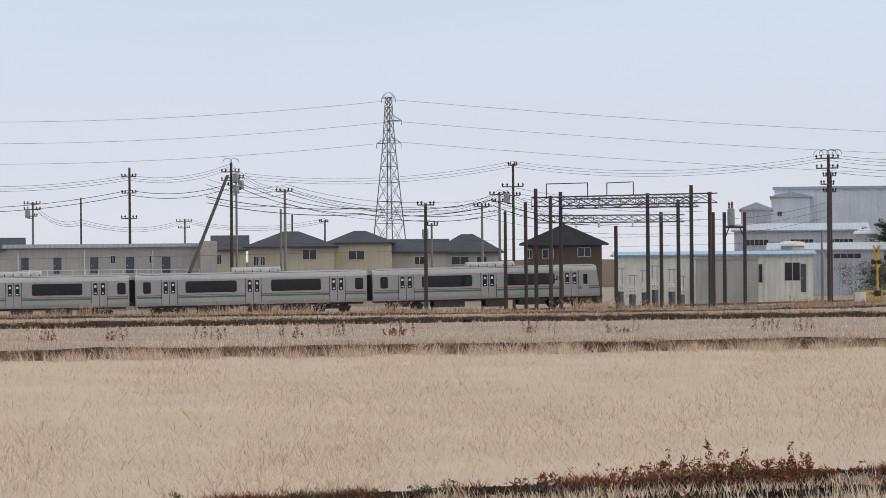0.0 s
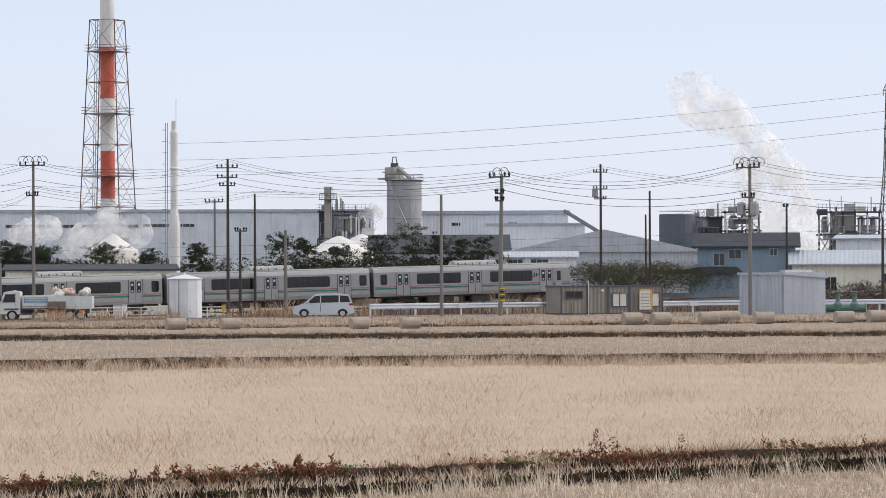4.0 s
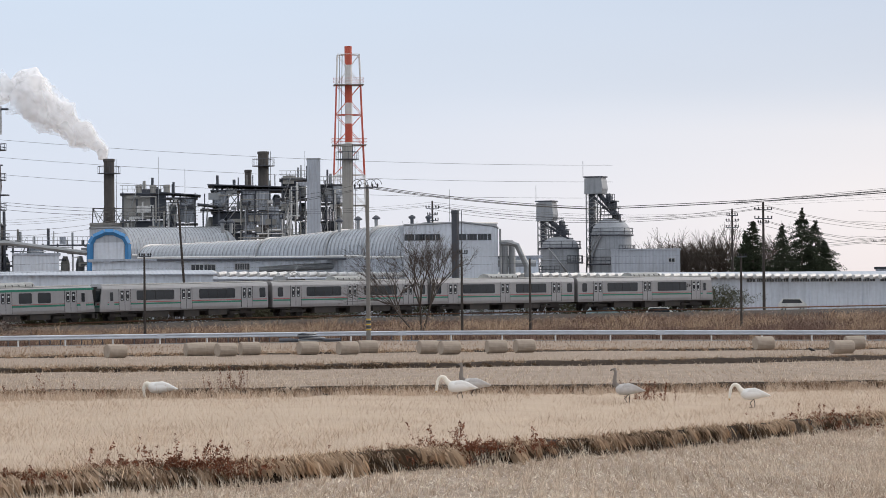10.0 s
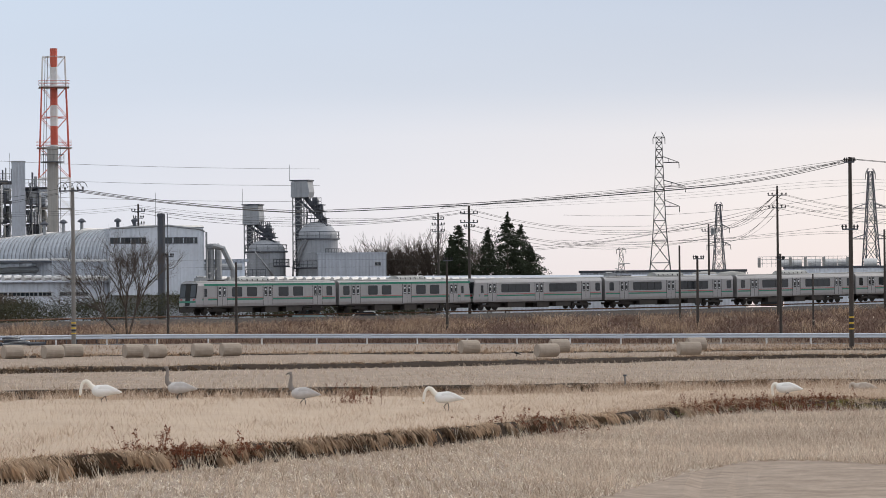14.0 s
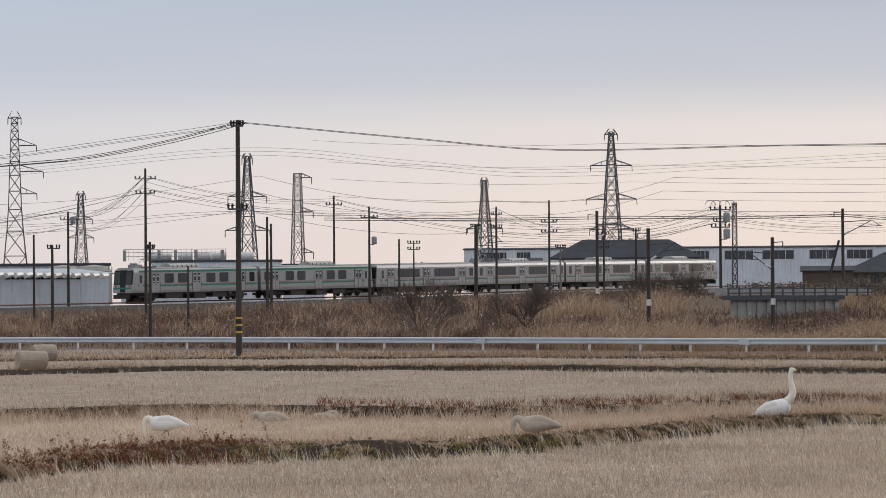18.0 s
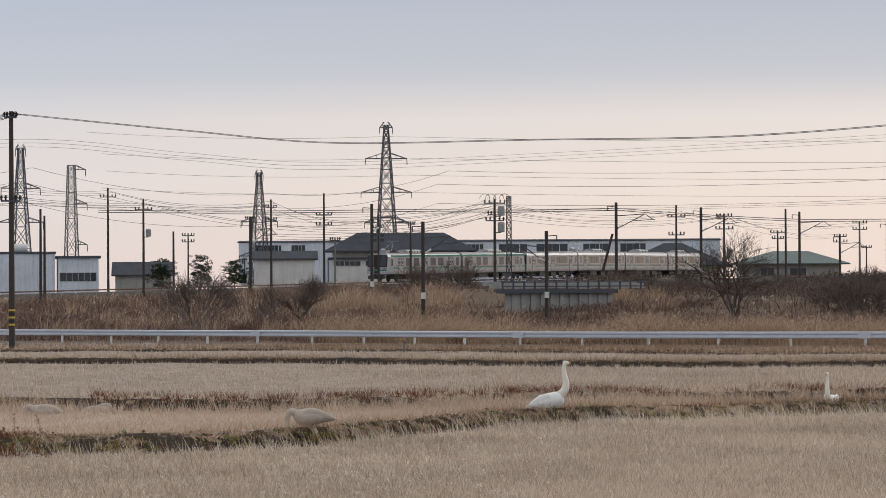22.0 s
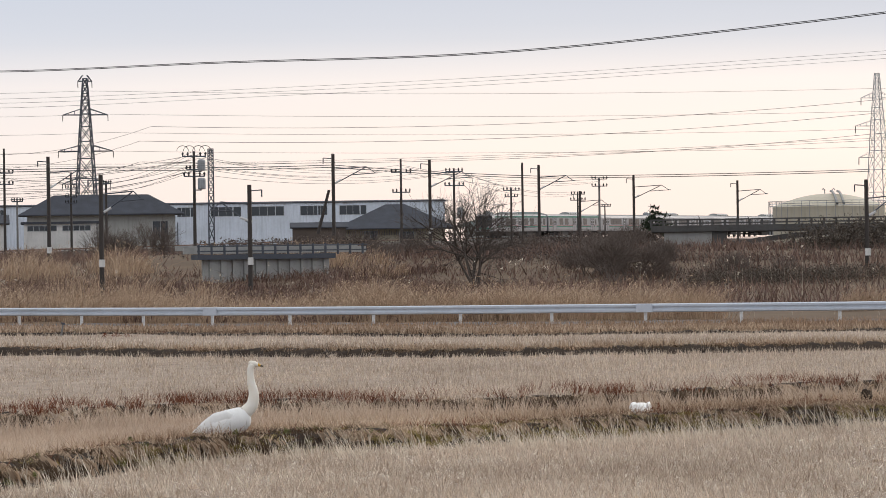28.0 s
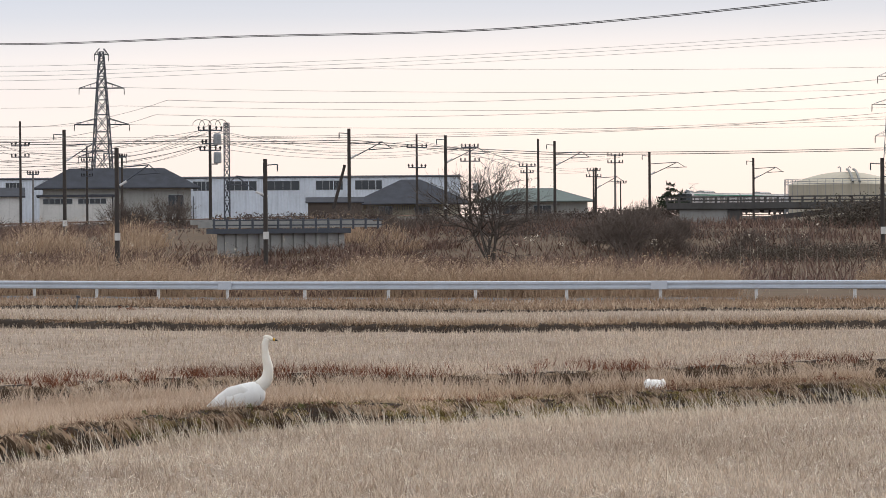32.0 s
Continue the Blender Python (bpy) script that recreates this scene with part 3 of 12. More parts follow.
def scrub(name, label, pts, radius, height, count, material, seed, size=0.12):
    """A thicket along points (x, y, z): leaf and twig clumps as one mass."""
    rng = np.random.default_rng(seed)
    pts = np.asarray(pts, dtype=float)
    seg = rng.integers(0, len(pts) - 1, count // 60)
    f = rng.uniform(0, 1, len(seg))[:, None]
    c = pts[seg] * (1 - f) + pts[seg + 1] * f
    c = c + np.stack([rng.uniform(-radius, radius, len(c)), rng.uniform(-radius, radius, len(c)), rng.uniform(0, 1, len(c)) ** 0.7 * height], 1)
    V = leaf_cloud(c, np.full(len(c), 0.55 * min(1.6, height)), count, size, rng, 0.8)
    return tagged(new(name, tri_mesh(name, V, mat(material))), label, "scrub", kind="stuff")


# ---- the plan: lines on the ground as distances along bearings from three stations ----
STATION_A, STATION_B, STATION_C = (0.0, 0.0), (-10.96, 48.78), (-11.78, 88.78)
BEARINGS = [(STATION_A, -75), (STATION_A, -62), (STATION_A, -54), (STATION_A, -46), (STATION_A, -38), (STATION_A, -30), (STATION_A, -22), (STATION_B, -14), (STATION_B, -7), (STATION_C, -3.5), (STATION_C, 0.5), (STATION_C, 4), (STATION_C, 8), (STATION_C, 16)]
LINES = {
    "near": [12, 12, 12, 12, 12, 12, 12, 14, 8, -24, -26, -26, -26, -26],
    "bund_front": [39.5, 42, 45.5, 50.5, 55.6, 63.7, 75.8, 70, 78, 60, 63, 66.5, 71, 83],
    "bund_back": [41, 43.5, 47, 52, 57.1, 65.3, 77.6, 72.5, 80.5, 62.5, 65.5, 69.5, 74.5, 86.5],
    "ditch_near": [108, 110, 114, 119, 123.5, 126, 127, 95, 93, 68, 68, 71.5, 76.5, 88.5],
    "ditch_far": [112, 114, 119, 124, 129, 131, 132, 99, 97, 71, 71, 74.5, 79.5, 92],
    "bund_two": [150, 152, 158, 164, 166, 168, 172, 148, 148, 106, 101, 102, 103, 106],
    "bund_three": [185, 187, 190, 194, 197, 212, 224, 188, 186, 140, 131, 130, 130, 132],
    "rail": [205, 207, 210, 216, 248, 274, 294, 238, 214, 160, 154, 151, 149, 150],
    "road_far": [211, 213, 216, 222, 254, 280, 300, 244, 220, 166, 160, 157, 155, 156],
}


# height of each line, and how far it lies lower in the eastern fields
RISE = {"near": -0.36, "bund_front": -0.32, "bund_back": 0.0, "ditch_near": 0.0, "ditch_far": 0.22, "bund_two": 0.22, "bund_three": 0.3, "rail": 0.35, "road_far": 0.35}
LOW = {"near": 0.9, "bund_front": 0.9, "bund_back": 0.9, "ditch_near": 0.9, "ditch_far": 0.85, "bund_two": 0.45, "bund_three": 0.35, "rail": 0.3, "road_far": 0.3}


def smooth(x):
    x = min(1.0, max(0.0, x))
    return x * x * (3 - 2 * x)


def lower(k):
    return smooth((k - 5.8) / 1.2)


# the road and its field lie lower again at the west end
WEST = {"bund_three": 0.25, "rail": 0.6, "road_far": 0.6}


def west(k):
    return 1 - smooth((k - 2.3) / 0.9)


def fall(line, k):
    return LOW[line] * lower(k) + WEST.get(line, 0.0) * west(k)


def bearing(k):
    k = min(max(k, 0.0), len(BEARINGS) - 1.0)
    i = min(int(k), len(BEARINGS) - 2)
    f = k - i
    out = []
    for (s, a) in (BEARINGS[i], BEARINGS[i + 1]):
        out.append((s[0], s[1], a))
    return out, i, f


def node(line, i):
    i = min(max(i, 0), len(BEARINGS) - 1)
    s, a = BEARINGS[i]
    d = LINES[line][i]
    if line not in ("near", "rail", "road_far"):
        d *= 1 + (0.15 if line == "bund_three" else LOW[line]) * lower(i) / (3 - RISE[line])
    return Vector((s[0] + d * math.sin(radians(a)), s[1] + d * math.cos(radians(a)), 0))


def on_line(line, k):
    """The point of a line at the running number k of the bearings, along a smooth curve."""
    i = min(max(int(k), 0), len(BEARINGS) - 2)
    f = k - i
    p0, p1, p2, p3 = (node(line, i + j) for j in (-1, 0, 1, 2))
    return 0.5 * (2 * p1 + (p2 - p0) * f + (2 * p0 - 5 * p1 + 4 * p2 - p3) * f * f + (3 * p1 - p0 - 3 * p2 + p3) * f ** 3)


TRACK = [(-309, 78, -2.1), (-287, 120, -2.1), (-264, 162, -1.85), (-235, 217, -0.9), (-205, 272, 0.45), (-172, 318, 1.8), (-152.9, 347.3, 2.32), (-135.2, 377.5, 2.55), (-117.1, 407.5, 2.81), (-95.5, 437.5, 3.2), (-75.4, 470.2, 3.75), (-57.4, 504.9, 4.3), (-41.0, 540.7, 4.75), (-28.1, 577.5, 5.15), (-16.6, 614.1, 5.3), (-7.4, 649.3, 5.5), (8.4, 681.2, 5.6), (25.1, 713.3, 5.6), (43.3, 745.0, 5.5), (62.5, 776.6, 5.3), (82.5, 808.2, 5.0), (102.9, 839.7, 5.0), (123.5, 871.3, 5.0)]


def spline(pts, k):
    i = min(max(int(k), 0), len(pts) - 2)
    f = k - i
    g = lambda j: Vector(pts[min(max(j, 0), len(pts) - 1)])
    p0, p1, p2, p3 = g(i - 1), g(i), g(i + 1), g(i + 2)
    return 0.5 * (2 * p1 + (p2 - p0) * f + (2 * p0 - 5 * p1 + 4 * p2 - p3) * f * f + (3 * p1 - p0 - 3 * p2 + p3) * f ** 3)


TRACK_PTS = [spline(TRACK, j * (len(TRACK) - 1) / 600) for j in range(601)]
TRACK_S = [0.0]
for p, q in zip(TRACK_PTS, TRACK_PTS[1:]):
    TRACK_S.append(TRACK_S[-1] + (q - p).length)


def on_track(s):
    """Point and direction at s metres along the track."""
    s = min(max(s, 0.0), TRACK_S[-1] - 0.01)
    j = int(np.searchsorted(TRACK_S, s, side="right")) - 1
    f = (s - TRACK_S[j]) / (TRACK_S[j + 1] - TRACK_S[j])
    p, q = TRACK_PTS[j], TRACK_PTS[j + 1]
    return p.lerp(q, f), (q - p).normalized()


FAR = [4, 9, 16, 25, 36, 48, 62, 78, 96, 116, 140, 170, 210, 280, 420, 1400, 4200]
FAR_COLS = 14 * (len(BEARINGS) - 1) + 1
TRACK_NP = np.array([tuple(p) for p in TRACK_PTS])


def far_point(k, d):
    """Ground beyond the road: k along the bearings, d metres past the road's edge."""
    p = on_line("road_far", k)
    (s0, s1), i, fr = bearing(k)
    sx, sy = s0[0] + (s1[0] - s0[0]) * fr, s0[1] + (s1[1] - s0[1]) * fr
    q = p + (p - Vector((sx, sy, 0))).normalized() * d
    left = smooth((-110 - q.x) / 130)
    right = smooth((k - 6.2) / 2.6)
    z = 0.3 - 0.6 * west(k) * (1 - smooth(d / 30)) - 0.3 * lower(k) * (1 - smooth(d / 40)) - 2.9 * left * smooth(d / 45) + (2.9 * right) * smooth((d - 24) / 66)
    e = np.hypot(TRACK_NP[:, 0] - q.x, TRACK_NP[:, 1] - q.y)
    n = int(e.argmin())
    w = math.exp(-(e[n] / 13) ** 2) * (d < 215)
    z = z * (1 - w) + (TRACK_NP[n, 2] - 1.35) * w
    if d > 300:
        z = -1.0 + 2.5 * right * (d < 600)
    z += noise.noise(q * 0.13) * 0.25 * smooth((d - 6) / 20) * (d < 300)
    return (q.x, q.y, z)


FAR_XYZ = np.array([[far_point(c / 14, d) for c in range(FAR_COLS)] for d in FAR])


def far_scatter(count, rng, k0, k1, d0, d1):
    """Random ground points beyond the road."""
    k, d = rng.uniform(k0, k1, count), rng.uniform(d0, d1, count)
    j = np.searchsorted(FAR, d).clip(1, len(FAR) - 1)
    lo, hi = np.array(FAR)[j - 1], np.array(FAR)[j]
    f = ((d - lo) / (hi - lo)).clip(0, 1)[:, None]
    c = (k * 14)
    i = c.astype(int).clip(0, FAR_COLS - 2)
    g = (c - i)[:, None]
    A = FAR_XYZ[j - 1, i] * (1 - g) + FAR_XYZ[j - 1, i + 1] * g
    B = FAR_XYZ[j, i] * (1 - g) + FAR_XYZ[j, i + 1] * g
    return A * (1 - f) + B * f


GROUND_NEAR = []


def ground_mesh():
    names = list(LINES)
    # bands between the lines: steps and material
    steps = {"near": (8, 0), "bund_front": (12, 1), "bund_back": (6, 2), "ditch_near": (5, 1), "ditch_far": (6, 0), "bund_two": (4, 0), "bund_three": (3, 0), "rail": (1, 4)}
    cols = 14 * (len(BEARINGS) - 1) + 1
    v, f, mi = [], [], []
    rows_ = []
    for a, b in zip(names, names[1:]):
        n, m_ = steps[a]
        for j in range(n):
            rows_.append((a, b, j / n, 2 if a == "bund_front" and j / n > 0.42 else m_))
    rows_.append((names[-1], names[-1], 0.0, 3))
    for a, b, s, m_ in rows_:
        for c in range(cols):
            k = c / 14
            p = on_line(a, k).lerp(on_line(b, k), s)
            z = RISE[a] + (RISE[b] - RISE[a]) * s
            if a == "bund_front" and s > 0:
                z = float(np.interp(s, [0, 0.08, 0.25, 0.4, 0.7, 1], [-0.32, -0.22, 0.03, 0.10, 0.05, 0.0]))
                z += 0.09 * noise.noise(p * 0.9) * math.sin(math.pi * min(1, s * 1.6))
            if a == "ditch_near" and s > 0:
                z = float(np.interp(s, [0, 0.25, 0.7, 0.85, 1], [0, -0.26, -0.24, 0.16, 0.22]))
            z -= fall(a, k) * (1 - s) + fall(b, k) * s
            w = noise.noise(p * 0.35) * 0.07 + noise.noise(p * 1.3) * 0.03
            v.append((p.x, p.y, z + w))
    GROUND_NEAR.extend(v)
    # beyond the road: towards the railway and on to the horizon
    far = FAR
    base = len(rows_)
    for j in range(len(FAR)):
        for c in range(cols):
            v.append(tuple(FAR_XYZ[j, c]))
    for r in range(base + len(far) - 1):
        for c in range(cols - 1):
            f.append((r * cols + c, r * cols + c + 1, (r + 1) * cols + c + 1, (r + 1) * cols + c))
            mi.append(rows_[r][3] if r < base else 3)
    # behind and beside the camera
    o = len(v)
    v += [(-4000, -4000, -1.8), (4000, -4000, -1.8), (4000, 4000, -1.8), (-4000, 4000, -1.8)]
    f.append((o, o + 1, o + 2, o + 3))
    mi.append(0)
    me = bpy.data.meshes.new("ground")
    me.from_pydata(v, [], f)
    for key in ("stubble", "soil", "golden", "rough_ground", "asphalt"):
        me.materials.append(mat(key))
    me.polygons.foreach_set("material_index", mi)
    me.update()
    return me


ground = tagged(new("ground", ground_mesh()), "harvested paddy fields with dry golden grass and low earth bunds", "ground", kind="structure")

NEAR_NP = np.array(GROUND_NEAR)


def floor_z(x, y):
    """Height of the field at a point."""
    d = (NEAR_NP[:, 0] - x) ** 2 + (NEAR_NP[:, 1] - y) ** 2
    i = np.argsort(d)[:4]
    w = 1 / (d[i] + 0.01)
    return float((NEAR_NP[i, 2] * w).sum() / w.sum())


# ---- dry grass, stubble, bunds ----
MAT["straw"] = blades("golden_straw", (0.46, 0.355, 0.27), (0.64, 0.515, 0.405))
MAT["stubble_blade"] = blades("grey_straw", (0.30, 0.225, 0.17), (0.80, 0.665, 0.535))
MAT["bund_grass"] = blades("bund_grass", (0.17, 0.105, 0.065), (0.66, 0.50, 0.355))
MAT["bund_green"] = blades("mossy_grass", (0.13, 0.095, 0.03), (0.36, 0.275, 0.11))
MAT["bund_dark"] = blades("matted_brown_weed", (0.045, 0.03, 0.02), (0.16, 0.105, 0.065))
MAT["straw_pale"] = blades("pale_straw", (0.50, 0.42, 0.33), (0.84, 0.74, 0.61))
MAT["seed_grass"] = blades("seed_grass", (0.36, 0.26, 0.20), (0.62, 0.49, 0.39))
MAT["verge_brown"] = blades("rusty_verge_grass", (0.15, 0.09, 0.055), (0.44, 0.30, 0.20))
MAT["dock"] = blades("rusty_weed", (0.07, 0.027, 0.017), (0.26, 0.098, 0.052))
MAT["rosette"] = blades("green_winter_plants", (0.05, 0.055, 0.02), (0.24, 0.23, 0.085))
COLS = 260
GRID_K = np.linspace(0, len(BEARINGS) - 1, COLS)
LINE_XY = {n: np.array([on_line(n, k)[:2] for k in GRID_K]) for n in LINES}


def between(a, b, count, rng, k0=0.9, k1=12.4, fa=0.0, fb=1.0, power=1.0):
    """Random points between two lines of the plan."""
    k = rng.uniform(k0, k1, count)
    s = fa + (fb - fa) * rng.uniform(0, 1, count) ** power
    col = k * (COLS - 1) / (len(BEARINGS) - 1)
    ia = col.astype(int).clip(0, COLS - 2)
    f = (col - ia)[:, None]
    A = LINE_XY[a][ia] * (1 - f) + LINE_XY[a][ia + 1] * f
    B = LINE_XY[b][ia] * (1 - f) + LINE_XY[b][ia + 1] * f
    return A + (B - A) * s[:, None], s, k


def patchy(p, scale, seed):
    """Smooth random patches in 0..1 over the plan."""
    q = np.sin(p[:, 0] / scale + seed) * np.cos(p[:, 1] / (scale * 0.8) + 2 * seed) + 0.6 * np.sin((p[:, 0] + 1.7 * p[:, 1]) / (scale * 0.43) + 3 * seed)
    return 1 / (1 + np.exp(-2 * q))


STEPS_K = np.linspace(0, len(BEARINGS) - 1, 400)
LOW_K = np.array([lower(k) for k in STEPS_K])
FALL_K = {n: np.array([fall(n, k) for k in STEPS_K]) for n in LINES}


def field_z(a, b, z0, z1, s, k):
    """Height between two lines: a straight run from z0 to z1, less the fall of the eastern fields."""
    return z0 + (z1 - z0) * s - np.interp(k, STEPS_K, FALL_K[a]) * (1 - s) - np.interp(k, STEPS_K, FALL_K[b]) * s


def bund_z(s, k):
    lo = np.interp(k, np.linspace(0, len(BEARINGS) - 1, 400), LOW_K)
    return np.interp(s, [-1, 0, 0.08, 0.25, 0.4, 0.7, 1, 2], [-0.33, -0.32, -0.22, 0.03, 0.10, 0.05, 0.0, 0.0]) - LOW["bund_front"] * lo


def grass(name, label, a, b, count, height, width, lean, material, seed, z0=0.0, z1=0.0, k0=0.9, k1=12.4, fa=0.0, fb=1.0, clump=0.0, droop=0.0, rows_=0.0, tuft=0, floor=0.25, bund=False):
    rng = np.random.default_rng(seed)
    p, s, k = between(a, b, count // max(tuft, 1), rng, k0, k1, fa, fb)
    if clump:
        keep = rng.uniform(0, 1, len(p)) < floor + (1 - floor) * patchy(p, clump, seed) ** 2
        p, s, k = p[keep], s[keep], k[keep]
    if rows_:
        p = p.copy()
        u = p @ np.array([0.94, 0.34])
        p -= np.outer((u % rows_) * 0.6, [0.94, 0.34])
    hk = 1.0
    if tuft:
        hk = np.repeat(rng.uniform(0.6, 1.3, len(p)), tuft)
        p, s, k = np.repeat(p, tuft, 0), np.repeat(s, tuft), np.repeat(k, tuft)
        p = p + rng.normal(0, 0.045, p.shape)
    n = len(p)
    z = (bund_z(s, k) if bund else field_z(a, b, z0, z1, s, k)) - 0.05
    h = height * rng.uniform(0.45, 1.25, n) * hk * (1 + 0.25 * (k > 6.5))
    V = stalks(np.column_stack([p, z]), h, width, lean, rng, droop)
    return tagged(new(name, tri_mesh(name, V, mat(material))), label, "grass", kind="stuff")


def drape(name, label, a, b, count, length, material, seed, s0, s1, z, k0=0.9, k1=12.4, clump=1.2, per=40, width=0.006, bund=True, floor=0.1):
    """Long dry grass that hangs over a bank in clumps, towards the near side."""
    rng = np.random.default_rng(seed)
    p, s, k = between(a, b, count, rng, k0, k1, s0, s1)
    keep = rng.uniform(0, 1, count) < floor + (1 - floor) * patchy(p, clump, seed) ** 2
    p, s, k = p[keep], s[keep], k[keep]
    zz = bund_z(s, k) if bund else field_z(a, b, z, z, s, k)
    lean = np.repeat(rng.normal(0, 0.95, len(p)), per)
    big = np.repeat(rng.uniform(0.55, 1.25, len(p)), per)
    p, zz = np.repeat(p, per, 0), np.repeat(zz, per)
    n = len(p)
    p = p + rng.normal(0, 0.09, p.shape)
    out = -p / np.linalg.norm(p, axis=1)[:, None]
    side = np.stack([-out[:, 1], out[:, 0]], 1)
    d2 = out + side * (lean + rng.normal(0, 0.35, n))[:, None]
    d2 /= np.linalg.norm(d2, axis=1)[:, None]
    d = np.column_stack([d2, np.zeros(n)])
    L = (length * big * rng.uniform(0.5, 1.2, n))[:, None]
    up = np.array([0, 0, 1.0])
    lift = rng.uniform(-0.04, 0.24, n)[:, None]
    q0 = np.column_stack([p, zz - 0.03])
    q1 = q0 + d * 0.3 * L + up * lift * L
    q2 = q0 + d * 0.62 * L + up * (lift * 0.6 - 0.12) * L
    q3 = q0 + d * 0.85 * L + up * (lift * 0.2 - 0.5) * L
    w = np.column_stack([side, np.zeros(n)]) * (width * rng.uniform(0.5, 1.2, n))[:, None]
    V = np.concatenate([np.stack([q0 - w, q0 + w, q1 + w], 1), np.stack([q0 - w, q1 + w, q1 - w], 1), np.stack([q1 - w, q1 + w, q2], 1), np.stack([q1 + w * 0.2, q2, q3], 1)])
    return tagged(new(name, tri_mesh(name, V, mat(material))), label, "grass", kind="stuff")


grass("golden_grass", "dense dry golden grass on the field", "bund_back", "ditch_near", 360000, 0.13, 0.008, 1.0, "straw", 11, k1=9.3, fa=-0.04)
grass("golden_tufts", "taller tufts in the golden grass", "bund_back", "ditch_near", 40000, 0.22, 0.009, 1.0, "straw", 12, k1=9.3, clump=6)
grass("golden_seed_grass", "pinkish seed grass in patches on the field", "bund_back", "ditch_near", 60000, 0.22, 0.008, 1.2, "seed_grass", 25, k1=9.3, clump=11)
for k_a, k_b, share, count in ((0.9, 6.2, 0.55, 0.8), (6.1, 8.0, 0.44, 0.5), (7.9, 12.4, 0.40, 0.85)):
    grass("field_stubble", "short cut rice stubble in tufts", "near", "bund_front", int(330000 * count), 0.17, 0.012, 0.8, "stubble_blade", 13, -0.36, -0.32, k_a, k_b, fa=share, tuft=12, rows_=0.32)
    grass("straw_litter", "loose chopped straw lying on the field", "near", "bund_front", int(100000 * count), 0.05, 0.016, 5.0, "straw_pale", 26, -0.29, -0.25, k_a, k_b, fa=share, clump=1.5)
    grass("pale_stubble", "bleached upright stubble in patches", "near", "bund_front", int(70000 * count), 0.22, 0.010, 0.9, "straw_pale", 28, -0.36, -0.32, k_a, k_b, fa=share, clump=2.2, floor=0.1, tuft=9, rows_=0.32)
grass("far_stubble", "rows of cut rice stubble", "ditch_far", "bund_two", 210000, 0.16, 0.012, 0.45, "stubble_blade", 14, 0.22, 0.22, rows_=0.45, tuft=5)
grass("far_stubble", "short cut rice stubble", "bund_two", "bund_three", 90000, 0.15, 0.016, 0.5, "stubble_blade", 15, 0.24, 0.3)
grass("verge_grass", "dry verge grass beside the road", "bund_three", "rail", 120000, 0.24, 0.018, 0.7, "verge_brown", 16, 0.3, 0.35, clump=5)
grass("bund_fringe", "dry grass along the top of the earth bund", "bund_front", "bund_back", 34000, 0.26, 0.010, 1.2, "bund_grass", 17, fa=0.38, fb=1.1, clump=1.5, bund=True, k0=4.0)
drape("hanging_grass", "tawny grass hanging over the earth bund", "bund_front", "bund_back", 1500, 0.5, "bund_grass", 51, 0.2, 0.5, 0, k0=5.0, k1=7.2)
drape("hanging_grass", "tawny grass hanging over the earth bund", "bund_front", "bund_back", 2600, 0.5, "bund_grass", 52, 0.2, 0.6, 0, k0=7.0)
drape("hanging_grass", "few tawny tufts hanging over the earth bund", "bund_front", "bund_back", 110, 0.36, "bund_grass", 53, 0.22, 0.4, 0, k1=4.6)
drape("hanging_grass", "dark brown weeds matted on the bund face", "bund_front", "bund_back", 2600, 0.42, "bund_dark", 54, 0.1, 0.7, 0, k0=4.9, clump=2.0)
drape("mossy_growth", "yellow-green moss and grass on the bund face", "bund_front", "bund_back", 2000, 0.3, "bund_green", 55, 0.08, 0.4, 0, k0=7.2, clump=3.0, floor=0.02)
grass("bund_foot", "upright pale blades at the foot of the bund", "bund_front", "bund_back", 30000, 0.38, 0.010, 0.6, "straw_pale", 18, fa=-0.6, fb=0.14, clump=1.3, floor=0.06, tuft=5, droop=-0.25, bund=True)
grass("crest_weeds", "low rust-brown weeds along the bund crest", "bund_front", "bund_back", 60000, 0.13, 0.008, 1.6, "dock", 19, fa=0.22, fb=0.5, clump=1.1, floor=0.0, tuft=10, bund=True, k1=5.2)
grass("crest_weeds", "low rust-brown weeds along the bund crest", "bund_front", "bund_back", 24000, 0.14, 0.010, 1.3, "dock", 27, fa=0.2, fb=0.9, clump=1.6, floor=0.0, tuft=8, bund=True, k0=5.0)
grass("ditch_fringe", "pale grass along the ditch", "ditch_near", "ditch_far", 90000, 0.40, 0.014, 0.8, "straw", 20, -0.02, 0.0, fa=-0.5, fb=0.1, clump=1.6, tuft=6, floor=0.12)
grass("ditch_litter", "tawny matted grass in the ditch", "ditch_near", "ditch_far", 90000, 0.24, 0.020, 1.6, "verge_brown", 29, -0.1, 0.12, fa=0.05, fb=0.95, clump=2.5, tuft=6, floor=0.25, k1=7.5)
grass("ditch_weeds", "grey weeds on the ditch bank", "ditch_near", "ditch_far", 26000, 0.26, 0.011, 0.9, "stubble_blade", 21, 0.2, 0.24, fa=0.9, fb=1.6, clump=2, tuft=5)
drape("hanging_grass", "grey straw hanging over the ditch bank", "ditch_near", "ditch_far", 700, 0.55, "stubble_blade", 56, 0.85, 1.15, 0.18, bund=False, floor=0.05, per=30)
drape("hanging_grass", "brown grass over the second bund", "bund_two", "bund_three", 4200, 0.6, "verge_brown", 57, -0.02, 0.04, 0.36, bund=False, per=26, width=0.016, floor=0.35)
drape("hanging_grass", "brown grass over the road bund", "bund_three", "rail", 4200, 0.6, "verge_brown", 58, -0.03, 0.08, 0.36, bund=False, per=26, width=0.018, floor=0.2)


